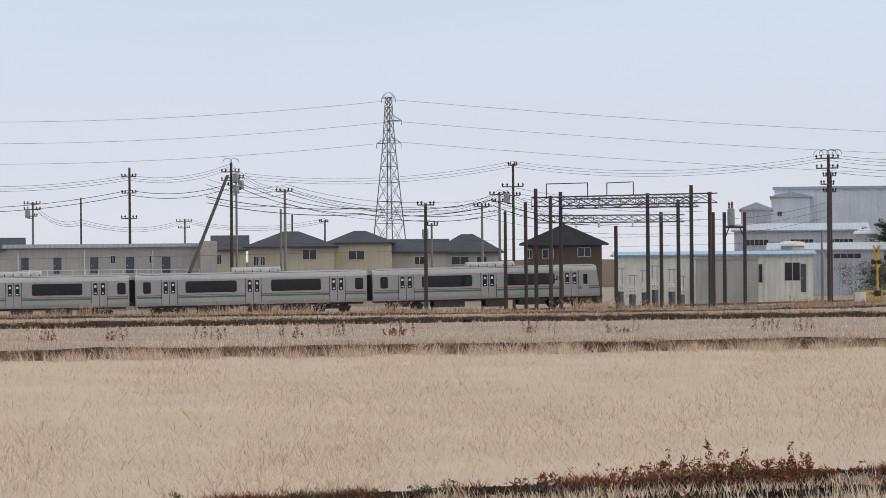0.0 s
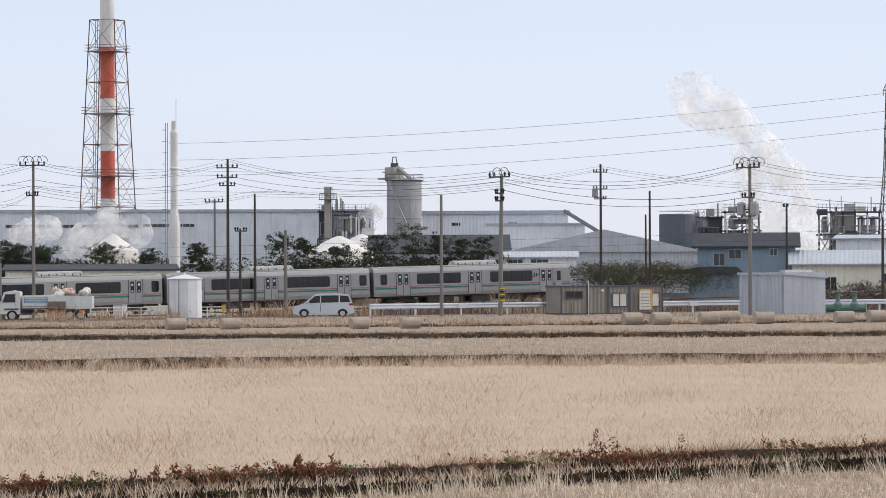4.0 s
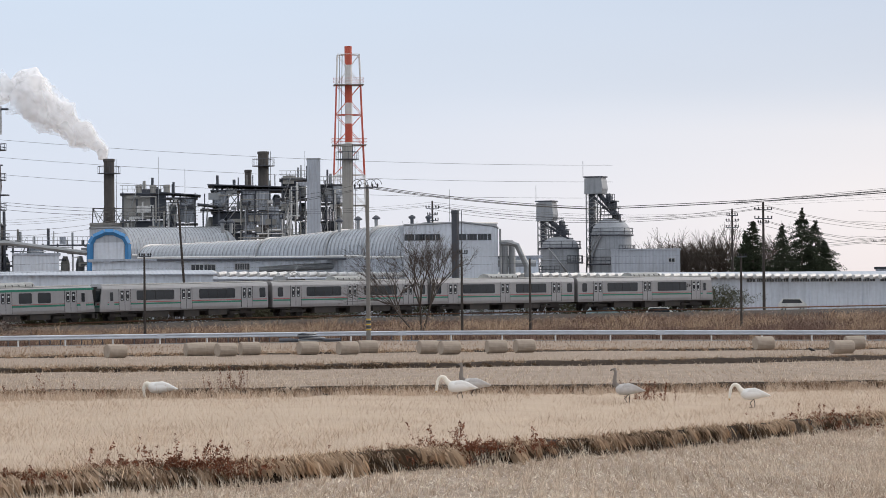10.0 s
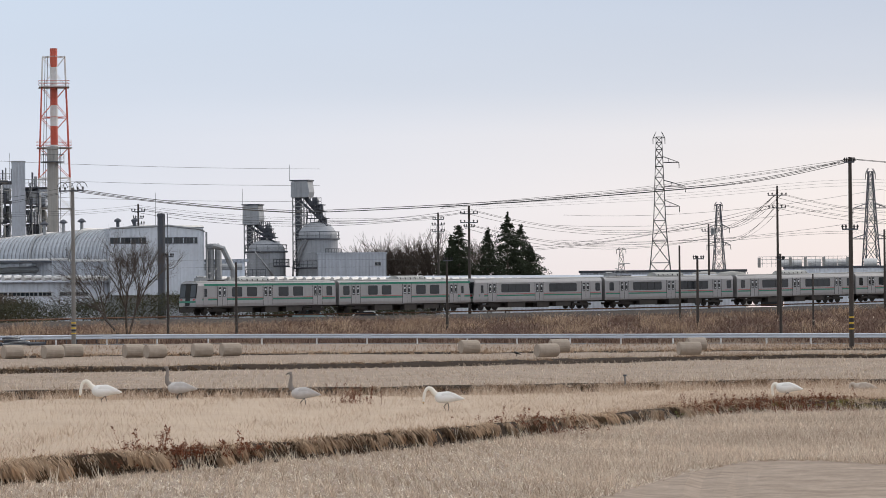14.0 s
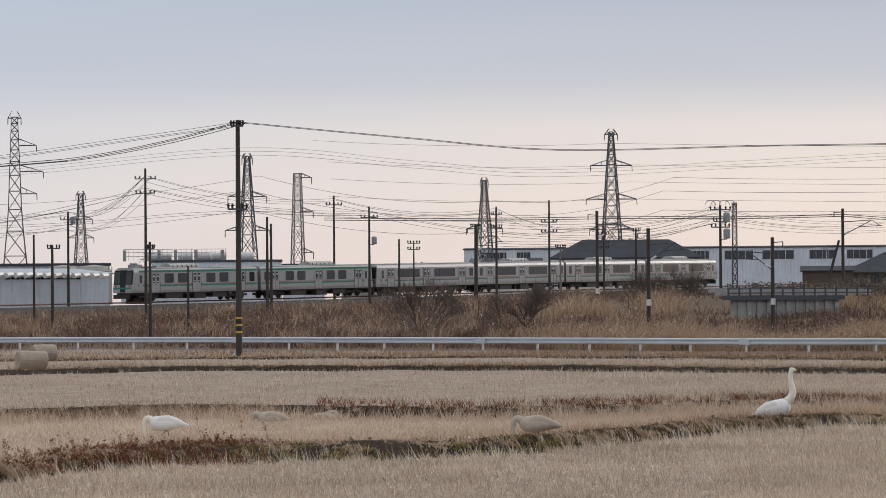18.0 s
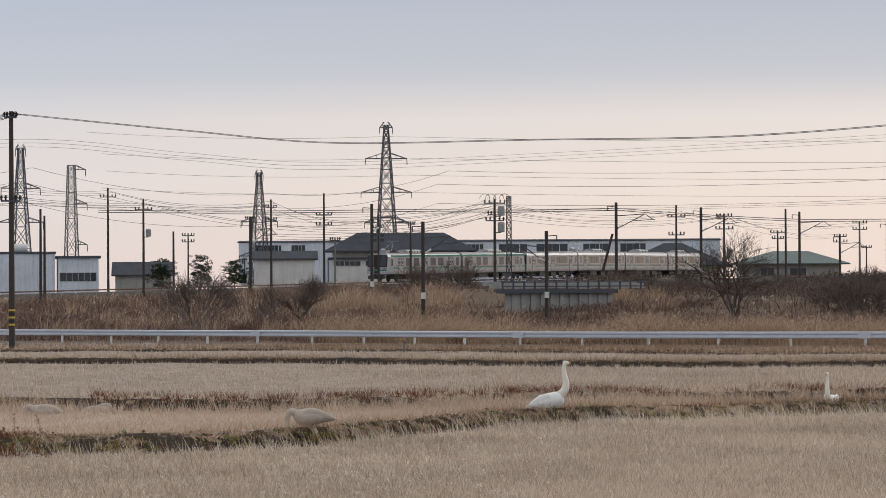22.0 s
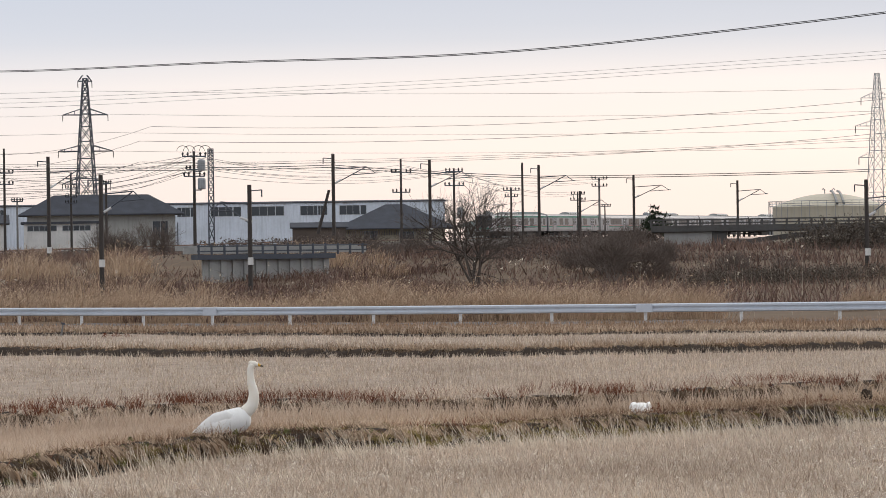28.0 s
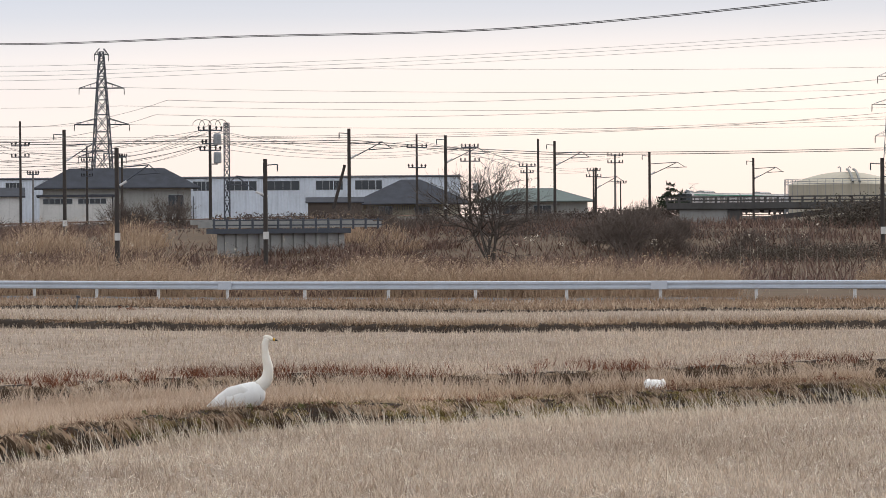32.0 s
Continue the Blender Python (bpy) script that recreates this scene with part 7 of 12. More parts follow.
def billow(path, radii, seed, grow=1.0, rough=1.0, n=56, m=72):
    """A closed trail of vapour along a path, swelling in rounded bulges."""
    v = []
    last = len(path) - 1
    o = path[0]
    for k in range(m + 1):
        u = k / m
        i = min(int(u * last), last - 1)
        g = u * last - i
        g = g * g * (3 - 2 * g)
        c = spline(path, u * last) - o
        r = (radii[i] + (radii[i + 1] - radii[i]) * g) * grow * max(0.0, 1 - max(0.0, (u - 0.82) / 0.18) ** 2) ** 0.5
        d = (spline(path, min(u * last + 0.3, last)) - spline(path, max(u * last - 0.3, 0))).normalized()
        e1 = d.cross(Vector((0, 0, 1)) if abs(d.z) < 0.9 else Vector((1, 0, 0))).normalized()
        e2 = d.cross(e1)
        for j in range(n):
            a = 2 * math.pi * j / n
            w = e1 * math.cos(a) + e2 * math.sin(a)
            q = (c + w * r) / max(radii) + Vector((seed, seed * 0.3, 0))
            bulge = 0.8 * noise.voronoi(q * 1.1)[0][0] + 0.28 * noise.voronoi(q * 2.6)[0][0] + 0.05 * noise.voronoi(q * 5.5)[0][0]
            v.append(c + w * r * (1 + rough * (0.42 - bulge) + 0.12 * noise.noise(q * 0.8)))
    f = [(k * n + j, (k + 1) * n + j, (k + 1) * n + (j + 1) % n, k * n + (j + 1) % n) for k in range(m) for j in range(n)]
    return Shape().add(v, f)


def plume(label, path, radii, seed, dense=True):
    """Steam as a bulging trail inside a ragged thinner one; the whole drifts slowly."""
    path = [Vector(p) for p in path]
    t = thing("steam_plume", Matrix.Translation(path[0]), label, "steam")
    if dense:
        part("core", billow(path, radii, seed, 0.86), mat("steam"), t, smooth=True)
        part("wisp", billow(path, radii, seed, 1.0), mat("steam_edge"), t, smooth=True)
        part("wisp", billow(path, radii, seed + 3.3, 1.14), mat("steam_thin"), t, smooth=True)
    else:
        part("wisp", billow(path, radii, seed, 0.7, 0.6), mat("steam_thin"), t, smooth=True)
        part("wisp", billow(path, radii, seed + 2.1, 1.05, 0.6), mat("steam_thin"), t, smooth=True)
    PLUMES.append((t, path[0], max(radii)))
    return t


def chimney_tower(x, y, base, top, r, w0, w1, bands, label, turn=20, tower_top=None, backlit_tone=None):
    """A red and white stack inside a lattice frame. bands: heights where the colour changes, from the top down.
    backlit_tone: one dark colour for a frame seen against the light.
    """
    t = thing("red_white_chimney", pose(x, y, base, 0, 0, turn), label, "chimney")
    h = top - base
    zs = [h] + [b - base for b in bands] + [0]
    red = True
    for a, b in zip(zs, zs[1:]):
        part("stack_band", Shape().tube((0, 0, b), (0, 0, a), r, r, 20), mat("red_paint" if red else "white_steel"), t, "red painted band" if red else "white painted band")
        red = not red
    th = (tower_top - base) if tower_top else h * 0.97
    lv = 9
    half = lambda z: (w0 + (w1 - w0) * z / th) / 2
    cor = [(-1, -1), (1, -1), (1, 1), (-1, 1)]
    P = lambda z, c: (c[0] * half(z), c[1] * half(z), z)
    levels = [th * k / lv for k in range(lv + 1)]
    for k, (a, b) in enumerate(zip(levels, levels[1:])):
        zm = (a + b) / 2
        i = sum(1 for q in zs if q > zm)
        colour = backlit_tone or ("red_paint" if i % 2 == 1 else "white_steel")
        s = Shape()
        for c, d in zip(cor, cor[1:] + cor[:1]):
            s.tube(P(a, c), P(b, c), 0.10, n=5)
            s.tube(P(a, c), P(b, d), 0.042, n=4).tube(P(a, d), P(b, c), 0.042, n=4).tube(P(b, c), P(b, d), 0.05, n=4)
        for c in cor:
            s.tube(P(b, c), (c[0] * r, c[1] * r * 0.3, b), 0.05, n=3)
        part("frame_section", s, mat(colour), t)
        if k % 2 == 1:
            hw = half(b) + 0.5
            pl = part("platform", Shape().box(-hw, hw, -hw, hw, b - 0.1, b), mat("steel"), t)
            rl = Shape()
            for zz in (b + 0.5, b + 1.0):
                rl.path([(-hw, -hw, zz), (hw, -hw, zz), (hw, hw, zz), (-hw, hw, zz), (-hw, -hw, zz)], 0.035)
            part("handrail", rl, mat(colour), pl)
    part("ladder", Shape().tube((-half(0) * 0.6, -0.6, 0), (-r - 0.4, -0.3, th), 0.06, n=4).tube((-half(0) * 0.6 - 0.4, -0.6, 0), (-r - 0.8, -0.3, th), 0.06, n=4), mat("steel"), t)
    return t


tower_a = (-436.67, 467.89)
zt = lambda p: p[2]
# frame is red and white too; its backlit darkness is painted as rust brown
chimney_tower(tower_a[0], tower_a[1], -1, zt((-436.42, 468.12, 58.58)), 1.25, 8.6, 4.6, [zt((-436.44, 468.11, 53.18)), zt((-436.46, 468.08, 42.97)), zt((-436.48, 468.06, 34.04)), zt((-436.51, 468.04, 24.92)), zt((-436.53, 468.02, 16.68))], "tall red and white banded chimney in a lattice frame", 20, tower_top=zt((-436.45, 468.09, 47.68)), backlit_tone="rust")


def slim_stack():
    x, y, z = -267.62, 297.28, 20.00
    t = thing("white_stack", pose(x, y, 0), "slim white steel stack with a wider foot and a caged ladder", "chimney")
    part("shaft", Shape().lathe([(0.62, 0), (0.62, zt((-267.66, 297.26, 8.58))), (0.4, zt((-267.65, 297.26, 10.43))), (0.4, zt((-267.63, 297.28, 18.71))), (0.28, zt((-267.63, 297.28, 19.02))), (0.28, z)], 18), mat("white_steel"), t)
    part("ladder", Shape().tube((-0.9, -0.2, 2), (-0.75, -0.2, z - 0.2), 0.05, n=4).tube((-1.2, -0.2, 2), (-1.05, -0.2, z - 0.2), 0.05, n=4), mat("steel"), t)
    cage = Shape()
    for k in range(14):
        zz = 3 + (z - 4) * k / 13
        cage.path([(-1.2, -0.2, zz), (-1.2, -0.6, zz), (-0.8, -0.6, zz), (-0.8, -0.2, zz)], 0.03)
    part("ladder_cage", cage, mat("steel"), t)
    part("lightning_rod", Shape().tube((0.3, 0, z), (0.3, 0, z + 2.4), 0.03), mat("steel"), t)
    part("flange", Shape().lathe([(0.45, 0), (0.5, 0.1), (0.45, 0.2)], 18, (0, 0, zt((-267.64, 297.27, 14.72)))), mat("white_steel"), t)


slim_stack()


def stack(x, y, base, top, r, material, label, ladder=True, ring=True, frame_w=0.0, frame_h=0.52):
    t = thing("chimney_stack", pose(x, y, base), label, "chimney")
    h = top - base
    part("shaft", Shape().lathe([(r * 1.05, 0), (r, h * 0.3), (r, h - 0.4), (r * 1.12, h - 0.35), (r * 1.12, h)], 18), mat(material), t)
    # black disc on the solid shaft paints the shade inside the flue
    part("mouth_shade", Shape().tube((0, 0, h - 0.05), (0, 0, h + 0.02), r * 0.85, n=16), mat("dark"), t)
    if ladder:
        part("ladder", Shape().tube((r + 0.15, -0.2, 0), (r + 0.15, -0.2, h), 0.04, n=4).tube((r + 0.5, -0.2, 0), (r + 0.5, -0.2, h), 0.04, n=4), mat("steel_dark"), t)
    if ring:
        p = part("platform", Shape().lathe([(r, 0), (r + 0.9, 0.02), (r + 0.9, 0.12), (r, 0.14)], 16, (0, 0, h - 2.2)), mat("steel_dark"), t)
        c = [((r + 0.85) * math.cos(2 * math.pi * k / 12), (r + 0.85) * math.sin(2 * math.pi * k / 12), h - 1.1) for k in range(13)]
        s = Shape().path(c, 0.035)
        for q in c[:-1]:
            s.tube(q, (q[0], q[1], h - 2.1), 0.03, n=3)
        part("handrail", s, mat("steel_dark"), p)
    if frame_w:
        hh = h * frame_h
        s = Shape()
        cor = [(-1, -1), (1, -1), (1, 1), (-1, 1)]
        P = lambda z, c: (c[0] * (frame_w + (r * 1.6 - frame_w) * z / hh * 0.6), c[1] * (frame_w + (r * 1.6 - frame_w) * z / hh * 0.6), z)
        for k in range(4):
            a, b = hh * k / 4, hh * (k + 1) / 4
            for c, d in zip(cor, cor[1:] + cor[:1]):
                s.tube(P(a, c), P(b, c), 0.1, n=4).tube(P(a, c), P(b, d), 0.06, n=3).tube(P(a, d), P(b, c), 0.06, n=3).tube(P(b, c), P(b, d), 0.06, n=3)
        part("support_frame", s, mat("lattice"), t)
    return t


stack(-452.33, 424.02, -1, zt((-452.22, 424.15, 18.69)), 0.75, "concrete", "grey steel stack with a service frame", frame_w=1.9)
stack(-447.48, 429.14, -1, zt((-447.36, 429.26, 18.62)), 0.75, "concrete", "plain grey steel stack")
stack(-388.86, 469.99, 0, zt((-388.82, 470.02, 17.90)), 0.6, "concrete", "grey steel stack with a platform", frame_w=1.6)
for k, q in enumerate(((-449.28, 438.78, 11.82), (-448.07, 440.02, 11.81), (-446.85, 441.26, 11.79), (-445.63, 442.49, 11.87), (-444.41, 443.72, 11.86), (-443.18, 444.94, 11.84))):
    fn = thing("round_fan", pose(*q, 90, 0, 47), "round dark extractor fan in the factory wall", "fan", "fans in the factory wall")
    part("housing", Shape().lathe([(0.85, -0.5), (0.85, 0.3), (0.7, 0.3), (0.7, -0.3)], 18), mat("white_steel"), fn)
    part("grille", Shape().tube((0, 0, 0.0), (0, 0, 0.2), 0.72, n=18), mat("steel_dark"), fn)


def plant_frame(name, label, a, b, h, dep, seed, floors=3, bays=4, fill=0.5, wall="grey_sheet", roof=True, tanks=3):
    """An open steel process building: columns, floors, braces, clad bays, vessels and pipes."""
    rng = random.Random(seed)
    m, w = facing(a, b)
    t = thing(name, m, label, "process plant")
    for i in range(bays + 1):
        for y in (0, dep):
            part("column", Shape().box(w * i / bays - 0.11, w * i / bays + 0.11, y - 0.11, y + 0.11, -2.6, h), mat("steel_dark"), t)
    for k in range(1, floors + 1):
        z = h * k / floors
        f = part("floor_deck", Shape().box(-0.4, w + 0.4, -0.4, dep + 0.4, z - 0.3, z - 0.14), mat("steel_dark"), t)
        if k < floors or not roof:
            rl = Shape()
            for zz in (z + 0.45, z + 0.95):
                rl.tube((-0.4, -0.4, zz), (w + 0.4, -0.4, zz), 0.035, n=4)
            for i in range(bays * 3 + 1):
                rl.tube((w * i / bays / 3, -0.4, z), (w * i / bays / 3, -0.4, z + 0.95), 0.03, n=3)
            part("handrail", rl, mat("steel"), f)
    fh = h / floors
    for k in range(floors):
        for i in range(bays):
            x0, x1, z0, z1 = w * i / bays, w * (i + 1) / bays, fh * k, fh * (k + 1) - 0.35
            c = rng.random()
            if c < fill:
                part("cladding", Shape().box(x0 + 0.1, x1 - 0.1, 0.3, 0.5, z0 + rng.choice((0, 0, fh * 0.3)), z1), mat(rng.choice((wall, wall, "grey_sheet", "concrete", "steel_dark"))), t)
            elif c < fill + 0.25:
                part("brace", Shape().tube((x0, 0, z0), (x1, 0, z1), 0.06, n=4).tube((x1, 0, z0), (x0, 0, z1), 0.06, n=4), mat("steel_dark"), t)
            if rng.random() < 0.85:
                r = min(fh * 0.3, (x1 - x0) * 0.3)
                part("vessel", Shape().lathe([(r * 0.3, 0), (r, r * 0.3), (r, fh * 0.6), (r * 0.5, fh * 0.75)], 12, ((x0 + x1) / 2, dep * rng.uniform(0.3, 0.6), z0)), mat(rng.choice(("steel", "concrete", "grey_sheet"))), t)
    for k in range(tanks * 5):
        x, z = rng.uniform(0, w), rng.uniform(0.2, 0.95) * h
        x2 = x + rng.uniform(-0.4, 0.4) * w
        x2 = min(max(x2, 0), w)
        part("pipe", Shape().path([(x, -0.5, z), (x2, -0.5, z), (x2, -0.5, z - rng.uniform(0.2, 0.4) * h)], rng.uniform(0.05, 0.16), 7), mat(rng.choice(("steel", "white_steel", "steel_dark", "concrete"))), t)
    zig = Shape()
    for k in range(floors):
        zig.tube((w * 0.08, -0.6, fh * k), (w * 0.32, -0.6, fh * (k + 1)), 0.08, n=4).tube((w * 0.08, -0.6, fh * k + 0.9), (w * 0.32, -0.6, fh * (k + 1) + 0.9), 0.03, n=4)
    part("stair", zig, mat("steel"), t)
    for k in range(bays * 2):
        x, top = rng.uniform(0.05, 0.95) * w, h + rng.uniform(0.4, 2.2)
        part("vent_pipe", Shape().tube((x, dep * 0.4, h - 0.2), (x, dep * 0.4, top), rng.uniform(0.05, 0.22), n=8), mat(rng.choice(("steel", "concrete", "steel_dark"))), t)
    for k in range(floors * bays):
        x, z = rng.uniform(0, w), rng.uniform(0.1, 1.0) * h
        l = rng.uniform(0.3, 1.1)
        part("equipment_box", Shape().box(x - l, x + l, -0.2, 0.6, z, z + rng.uniform(0.4, 1.2)), mat(rng.choice(("steel", "concrete", "grey_sheet", "steel_dark", "white_steel"))), t)
    if roof:
        part("roof", Shape().prism([(-0.8, h + 0.5), (w + 0.8, h + 0.05), (w + 0.8, h + 0.2), (-0.8, h + 0.65)], -0.8, dep + 0.8), mat("steel_dark"), t, "dark rusting sheet roof")
        for k in range(bays + 1):
            part("roof_post", Shape().tube((w * k / bays, 0.1, h - 0.2), (w * k / bays, 0.1, h + 0.5), 0.07, n=4), mat("steel_dark"), t)
    return t


def silo(x, y, base, top, r, cone, label, head=None, ladder=1):
    t = thing("silo", pose(x, y, base), label, "silo")
    h = top - base
    shoulder = [(r * math.cos(math.pi / 2 * k / 7), h + cone * math.sin(math.pi / 2 * k / 7)) for k in range(1, 7)]
    part("shell", Shape().lathe([(r, -1), (r, h)] + shoulder + [(0.1, h + cone)], 36), mat("silo_grey"), t, smooth=False)
    for k in range(1, 6):
        part("hoop", Shape().lathe([(r, 0), (r + 0.06, 0.02), (r + 0.06, 0.12), (r, 0.14)], 36, (0, 0, h * k / 6)), mat("silo_grey"), t)

    def gallery(z, rr, a0, a1):
        n = 22
        c = [(rr * math.cos(a0 + (a1 - a0) * k / n), rr * math.sin(a0 + (a1 - a0) * k / n)) for k in range(n + 1)]
        g = part("gallery", Shape().path([(p[0], p[1], z) for p in c], 0.11, 4), mat("steel_dark"), t)
        s = Shape().path([(p[0], p[1], z + 0.95) for p in c], 0.045).path([(p[0], p[1], z + 0.5) for p in c], 0.035)
        for p in c[::2]:
            s.tube((p[0], p[1], z), (p[0], p[1], z + 0.95), 0.04, n=3)
        part("handrail", s, mat("steel_dark"), g)
    gallery(h, r + 0.25, 0, 2 * math.pi)
    if head:
        gallery(h * 0.66, r + 0.6, math.pi * 0.9, math.pi * 1.6)
        gallery(h * 0.80, r + 0.5, -0.9, 0.7)
    st = Shape()
    for k in range(18):
        a0, a1 = -1.7 + 2.4 * k / 18 * ladder, -1.7 + 2.4 * (k + 1) / 18 * ladder
        z0, z1 = h * (1 - k / 18), h * (1 - (k + 1) / 18)
        P = lambda a, z, e: ((r + e) * math.cos(a), (r + e) * math.sin(a), z)
        st.tube(P(a0, z0, 0.1), P(a1, z1, 0.1), 0.08, n=4).tube(P(a0, z0, 0.7), P(a1, z1, 0.7), 0.08, n=4).tube(P(a0, z0 + 1, 0.7), P(a1, z1 + 1, 0.7), 0.04, n=3)
    part("spiral_stair", st, mat("steel"), t)
    if head:
        rng = random.Random(int(r * 100))
        hx, hw, hz0, hz1 = head  # offset, half width, foot and top above the base
        box = Shape().prism([(-hw * 0.92, hz0), (hw * 0.92, hz0), (hw * 1.05, hz0 + (hz1 - hz0) * 0.3), (hw * 0.85, hz1), (-hw * 0.9, hz1 - 0.2)], -hw * 0.8, hw * 0.8)
        hh = part("head_house", box, mat("silo_grey"), t, "weathered grey head house", at=pose(hx, 0, 0))
        part("head_roof", Shape().box(-hw, hw * 1.0, -hw * 0.85, hw * 0.85, hz1 - 0.1, hz1 + 0.08), mat("steel_dark"), hh)
        leg = Shape().box(-hw * 0.62, -hw * 0.12, -0.4, 0.4, -1, hz0)
        part("lift_leg", leg, mat("steel_dark"), t, at=pose(hx, 0, 0))
        tr = Shape()
        n = 14
        for k in range(n):
            z0, z1 = hz0 * k / n, hz0 * (k + 1) / n
            for x0, x1 in ((-hw * 0.85, hw * 0.35),):
                for yy in (-0.6, 0.6):
                    tr.tube((x0, yy, z0), (x1, yy, z1), 0.05, n=3).tube((x1, yy, z0), (x0, yy, z1), 0.05, n=3).tube((x0, yy, z1), (x1, yy, z1), 0.05, n=3)
                    tr.tube((x0, yy, z0), (x0, yy, z1), 0.09, n=4).tube((x1, yy, z0), (x1, yy, z1), 0.09, n=4)
        for x0, x1 in ((-hw * 0.85, hw * 0.35),):
            for k in range(0, n, 2):
                tr.tube((x0, -0.6, hz0 * k / n), (x0, 0.6, hz0 * k / n), 0.05, n=3).tube((x1, -0.6, hz0 * k / n), (x1, 0.6, hz0 * k / n), 0.05, n=3)
        part("leg_frame", tr, mat("steel"), t, at=pose(hx, 0, 0))
        gap = hz0 - h - cone * 0.6
        for k in range(4):
            z = h + cone * 0.75 + gap * k / 4.6
            w = r * (0.62 - 0.10 * k)
            pl = part("machine_deck", Shape().box(-w * 0.75, w, -0.9, 0.9, z, z + 0.14), mat("steel_dark"), t)
            rl = Shape()
            for j in range(6):
                xx = -w * 0.75 + 1.75 * w * j / 5
                rl.tube((xx, -0.9, z), (xx, -0.9, z + 1.0), 0.045, n=3)
            rl.tube((-w * 0.75, -0.9, z + 1.0), (w, -0.9, z + 1.0), 0.045, n=3).tube((-w * 0.75, -0.9, z + 0.5), (w, -0.9, z + 0.5), 0.035, n=3)
            part("deck_rail", rl, mat("steel_dark"), pl)
            for j in range(3):
                xx, zz = rng.uniform(-0.5, 0.7) * w, z + 0.1
                rr = rng.uniform(0.22, 0.42)
                part("machine", Shape().lathe([(rr * 0.8, 0), (rr, 0.1), (rr, gap * 0.16), (rr * 0.4, gap * 0.24)], 12, (xx, rng.uniform(-0.5, 0.5), zz)), mat(rng.choice(("steel_dark", "steel_dark", "steel"))), pl)
        ch = Shape().tube((hx + hw * 0.4, 0, hz0), (r * 0.35, 0, h + cone + 0.2), 0.34, n=8).tube((hx, -0.5, hz0 - 0.5), (r * 0.5, -0.5, h + cone * 0.8), 0.16)
        part("chute", ch, mat("steel_dark"), t)
        part("lightning_rod", Shape().tube((hx + hw * 0.3, 0, hz1), (hx + hw * 0.3, 0, hz1 + 2.2), 0.035), mat("steel"), hh)
    return t


sx, sy = -372.80, 470.13
silo(sx, sy, 0, zt((-372.76, 470.16, 18.63)), 2.85, 0.3, "tall plain grey silo with a machine house on top", None)
hopper = thing("silo_machinery", pose(sx - 1.9, sy, zt((-372.76, 470.16, 18.63))), "grey steel machinery on top of the silo", "machinery")
part("deck", Shape().box(-2.4, 1.2, -1.6, 1.6, 0.2, 0.5), mat("steel"), hopper)
part("housing", Shape().box(-1.2, 0.8, -1.2, 1.2, 0.5, 2.2).box(-1.6, 1.0, -1.3, 1.3, 1.3, 1.5), mat("concrete"), hopper)
part("cap_frame", Shape().tube((-0.8, 0, 2.2), (-0.4, 0, 3.9), 0.08).tube((0.6, 0, 2.2), (0.2, 0, 3.9), 0.08).tube((-0.5, 0, 3.9), (0.3, 0, 3.9), 0.08).box(-0.6, 0.4, -0.4, 0.4, 2.2, 2.9), mat("steel_dark"), hopper)
part("slanted_conveyor", Shape().tube((0.5, 0, 2.3), (3.4, 0, 0.2), 0.3), mat("steel"), hopper)
building("warehouse", "white flat-roofed factory block", "factory", (-379.75, 483.75, 2.92), (-360.26, 498.43), 10.41, 25, "white_sheet", ("flat", 0.6, "roof_sheet", 0.3), wins=[(0.202, 0.818, 0.260, 0.864), (0.589, 0.818, 0.647, 0.864)], panels=8)
building("warehouse", "grey low factory wing", "factory", (-481.69, 421.40, 3.41), (-401.81, 498.14), 10.83, 25, "white_sheet", ("flat", 0.5, "roof_sheet", 0.3), wins=[(0.425, 0.759, 0.534, 0.804), (0.543, 0.759, 0.630, 0.804), (0.639, 0.768, 0.718, 0.812)], bars=10, panels=20)
building("warehouse", "white factory annexe under a pipe bridge", "factory", (-362.16, 478.38, 2.88), (-349.23, 487.89), 8.31, 10, "white_sheet", ("flat", 0.4, "roof_sheet", 0.2))
building("warehouse", "wide low hall with a dark weathered gable roof", "factory", (-314.34, 388.83, 2.20), (-299.46, 400.40), 4.00, 30, "grey_sheet", ("gable_x", 2.6, "roof_dark", 0.5))
building("warehouse", "wide low hall with a grey corrugated roof", "factory", (-299.16, 400.63, 2.12), (-278.49, 415.27), 4.23, 34, "grey_sheet", ("gable_y", 2.9, "roof_sheet", 0.5), panels=9)
building("warehouse", "low shed with two roof cowls", "factory", (-273.07, 363.95, 2.20), (-265.75, 369.33), 3.15, 10, "white_sheet", ("gable_x", 0.7, "roof_sheet", 0.4), wins=[(0.077, 0.711, 0.269, 0.889), (0.385, 0.711, 0.615, 0.889)], bars=2)
building("warehouse", "long pale flat-roofed depot behind the railway", "building", (-270.37, 274.09, -0.76), (-257.44, 286.27), 4.61, 14, "cream_sheet", ("mono", 0.6, "roof_dark", 0.4), panels=7)
for q, s in (((-317.60, 386.18, 8.52), 0.55), ((-327.82, 403.65, 8.97), 0.5), ((-340.66, 365.99, 8.86), 0.4)):
    mound = solid("covered_mound", Shape().lathe([(9 * s, -8), (8.6 * s, -2.2), (6.0 * s, -1.5), (2.6 * s, -0.5), (0.3, 0)], 24, q), mat("plaster_white"), "white covered heap beside the works", "heap")
conv = thing("conveyor_bridge", Matrix.Identity(4), "dark inclined conveyor bridge between the works", "conveyor")
part("gallery", Shape().tube((-354.82, 490.03, 13.61), (-324.10, 456.68, 9.53), 0.35, n=4), mat("steel_dark"), conv)
part("trestle", Shape().tube((-324.24, 456.58, 9.53), (-324.26, 456.57, 4.54), 0.15), mat("steel_dark"), conv)
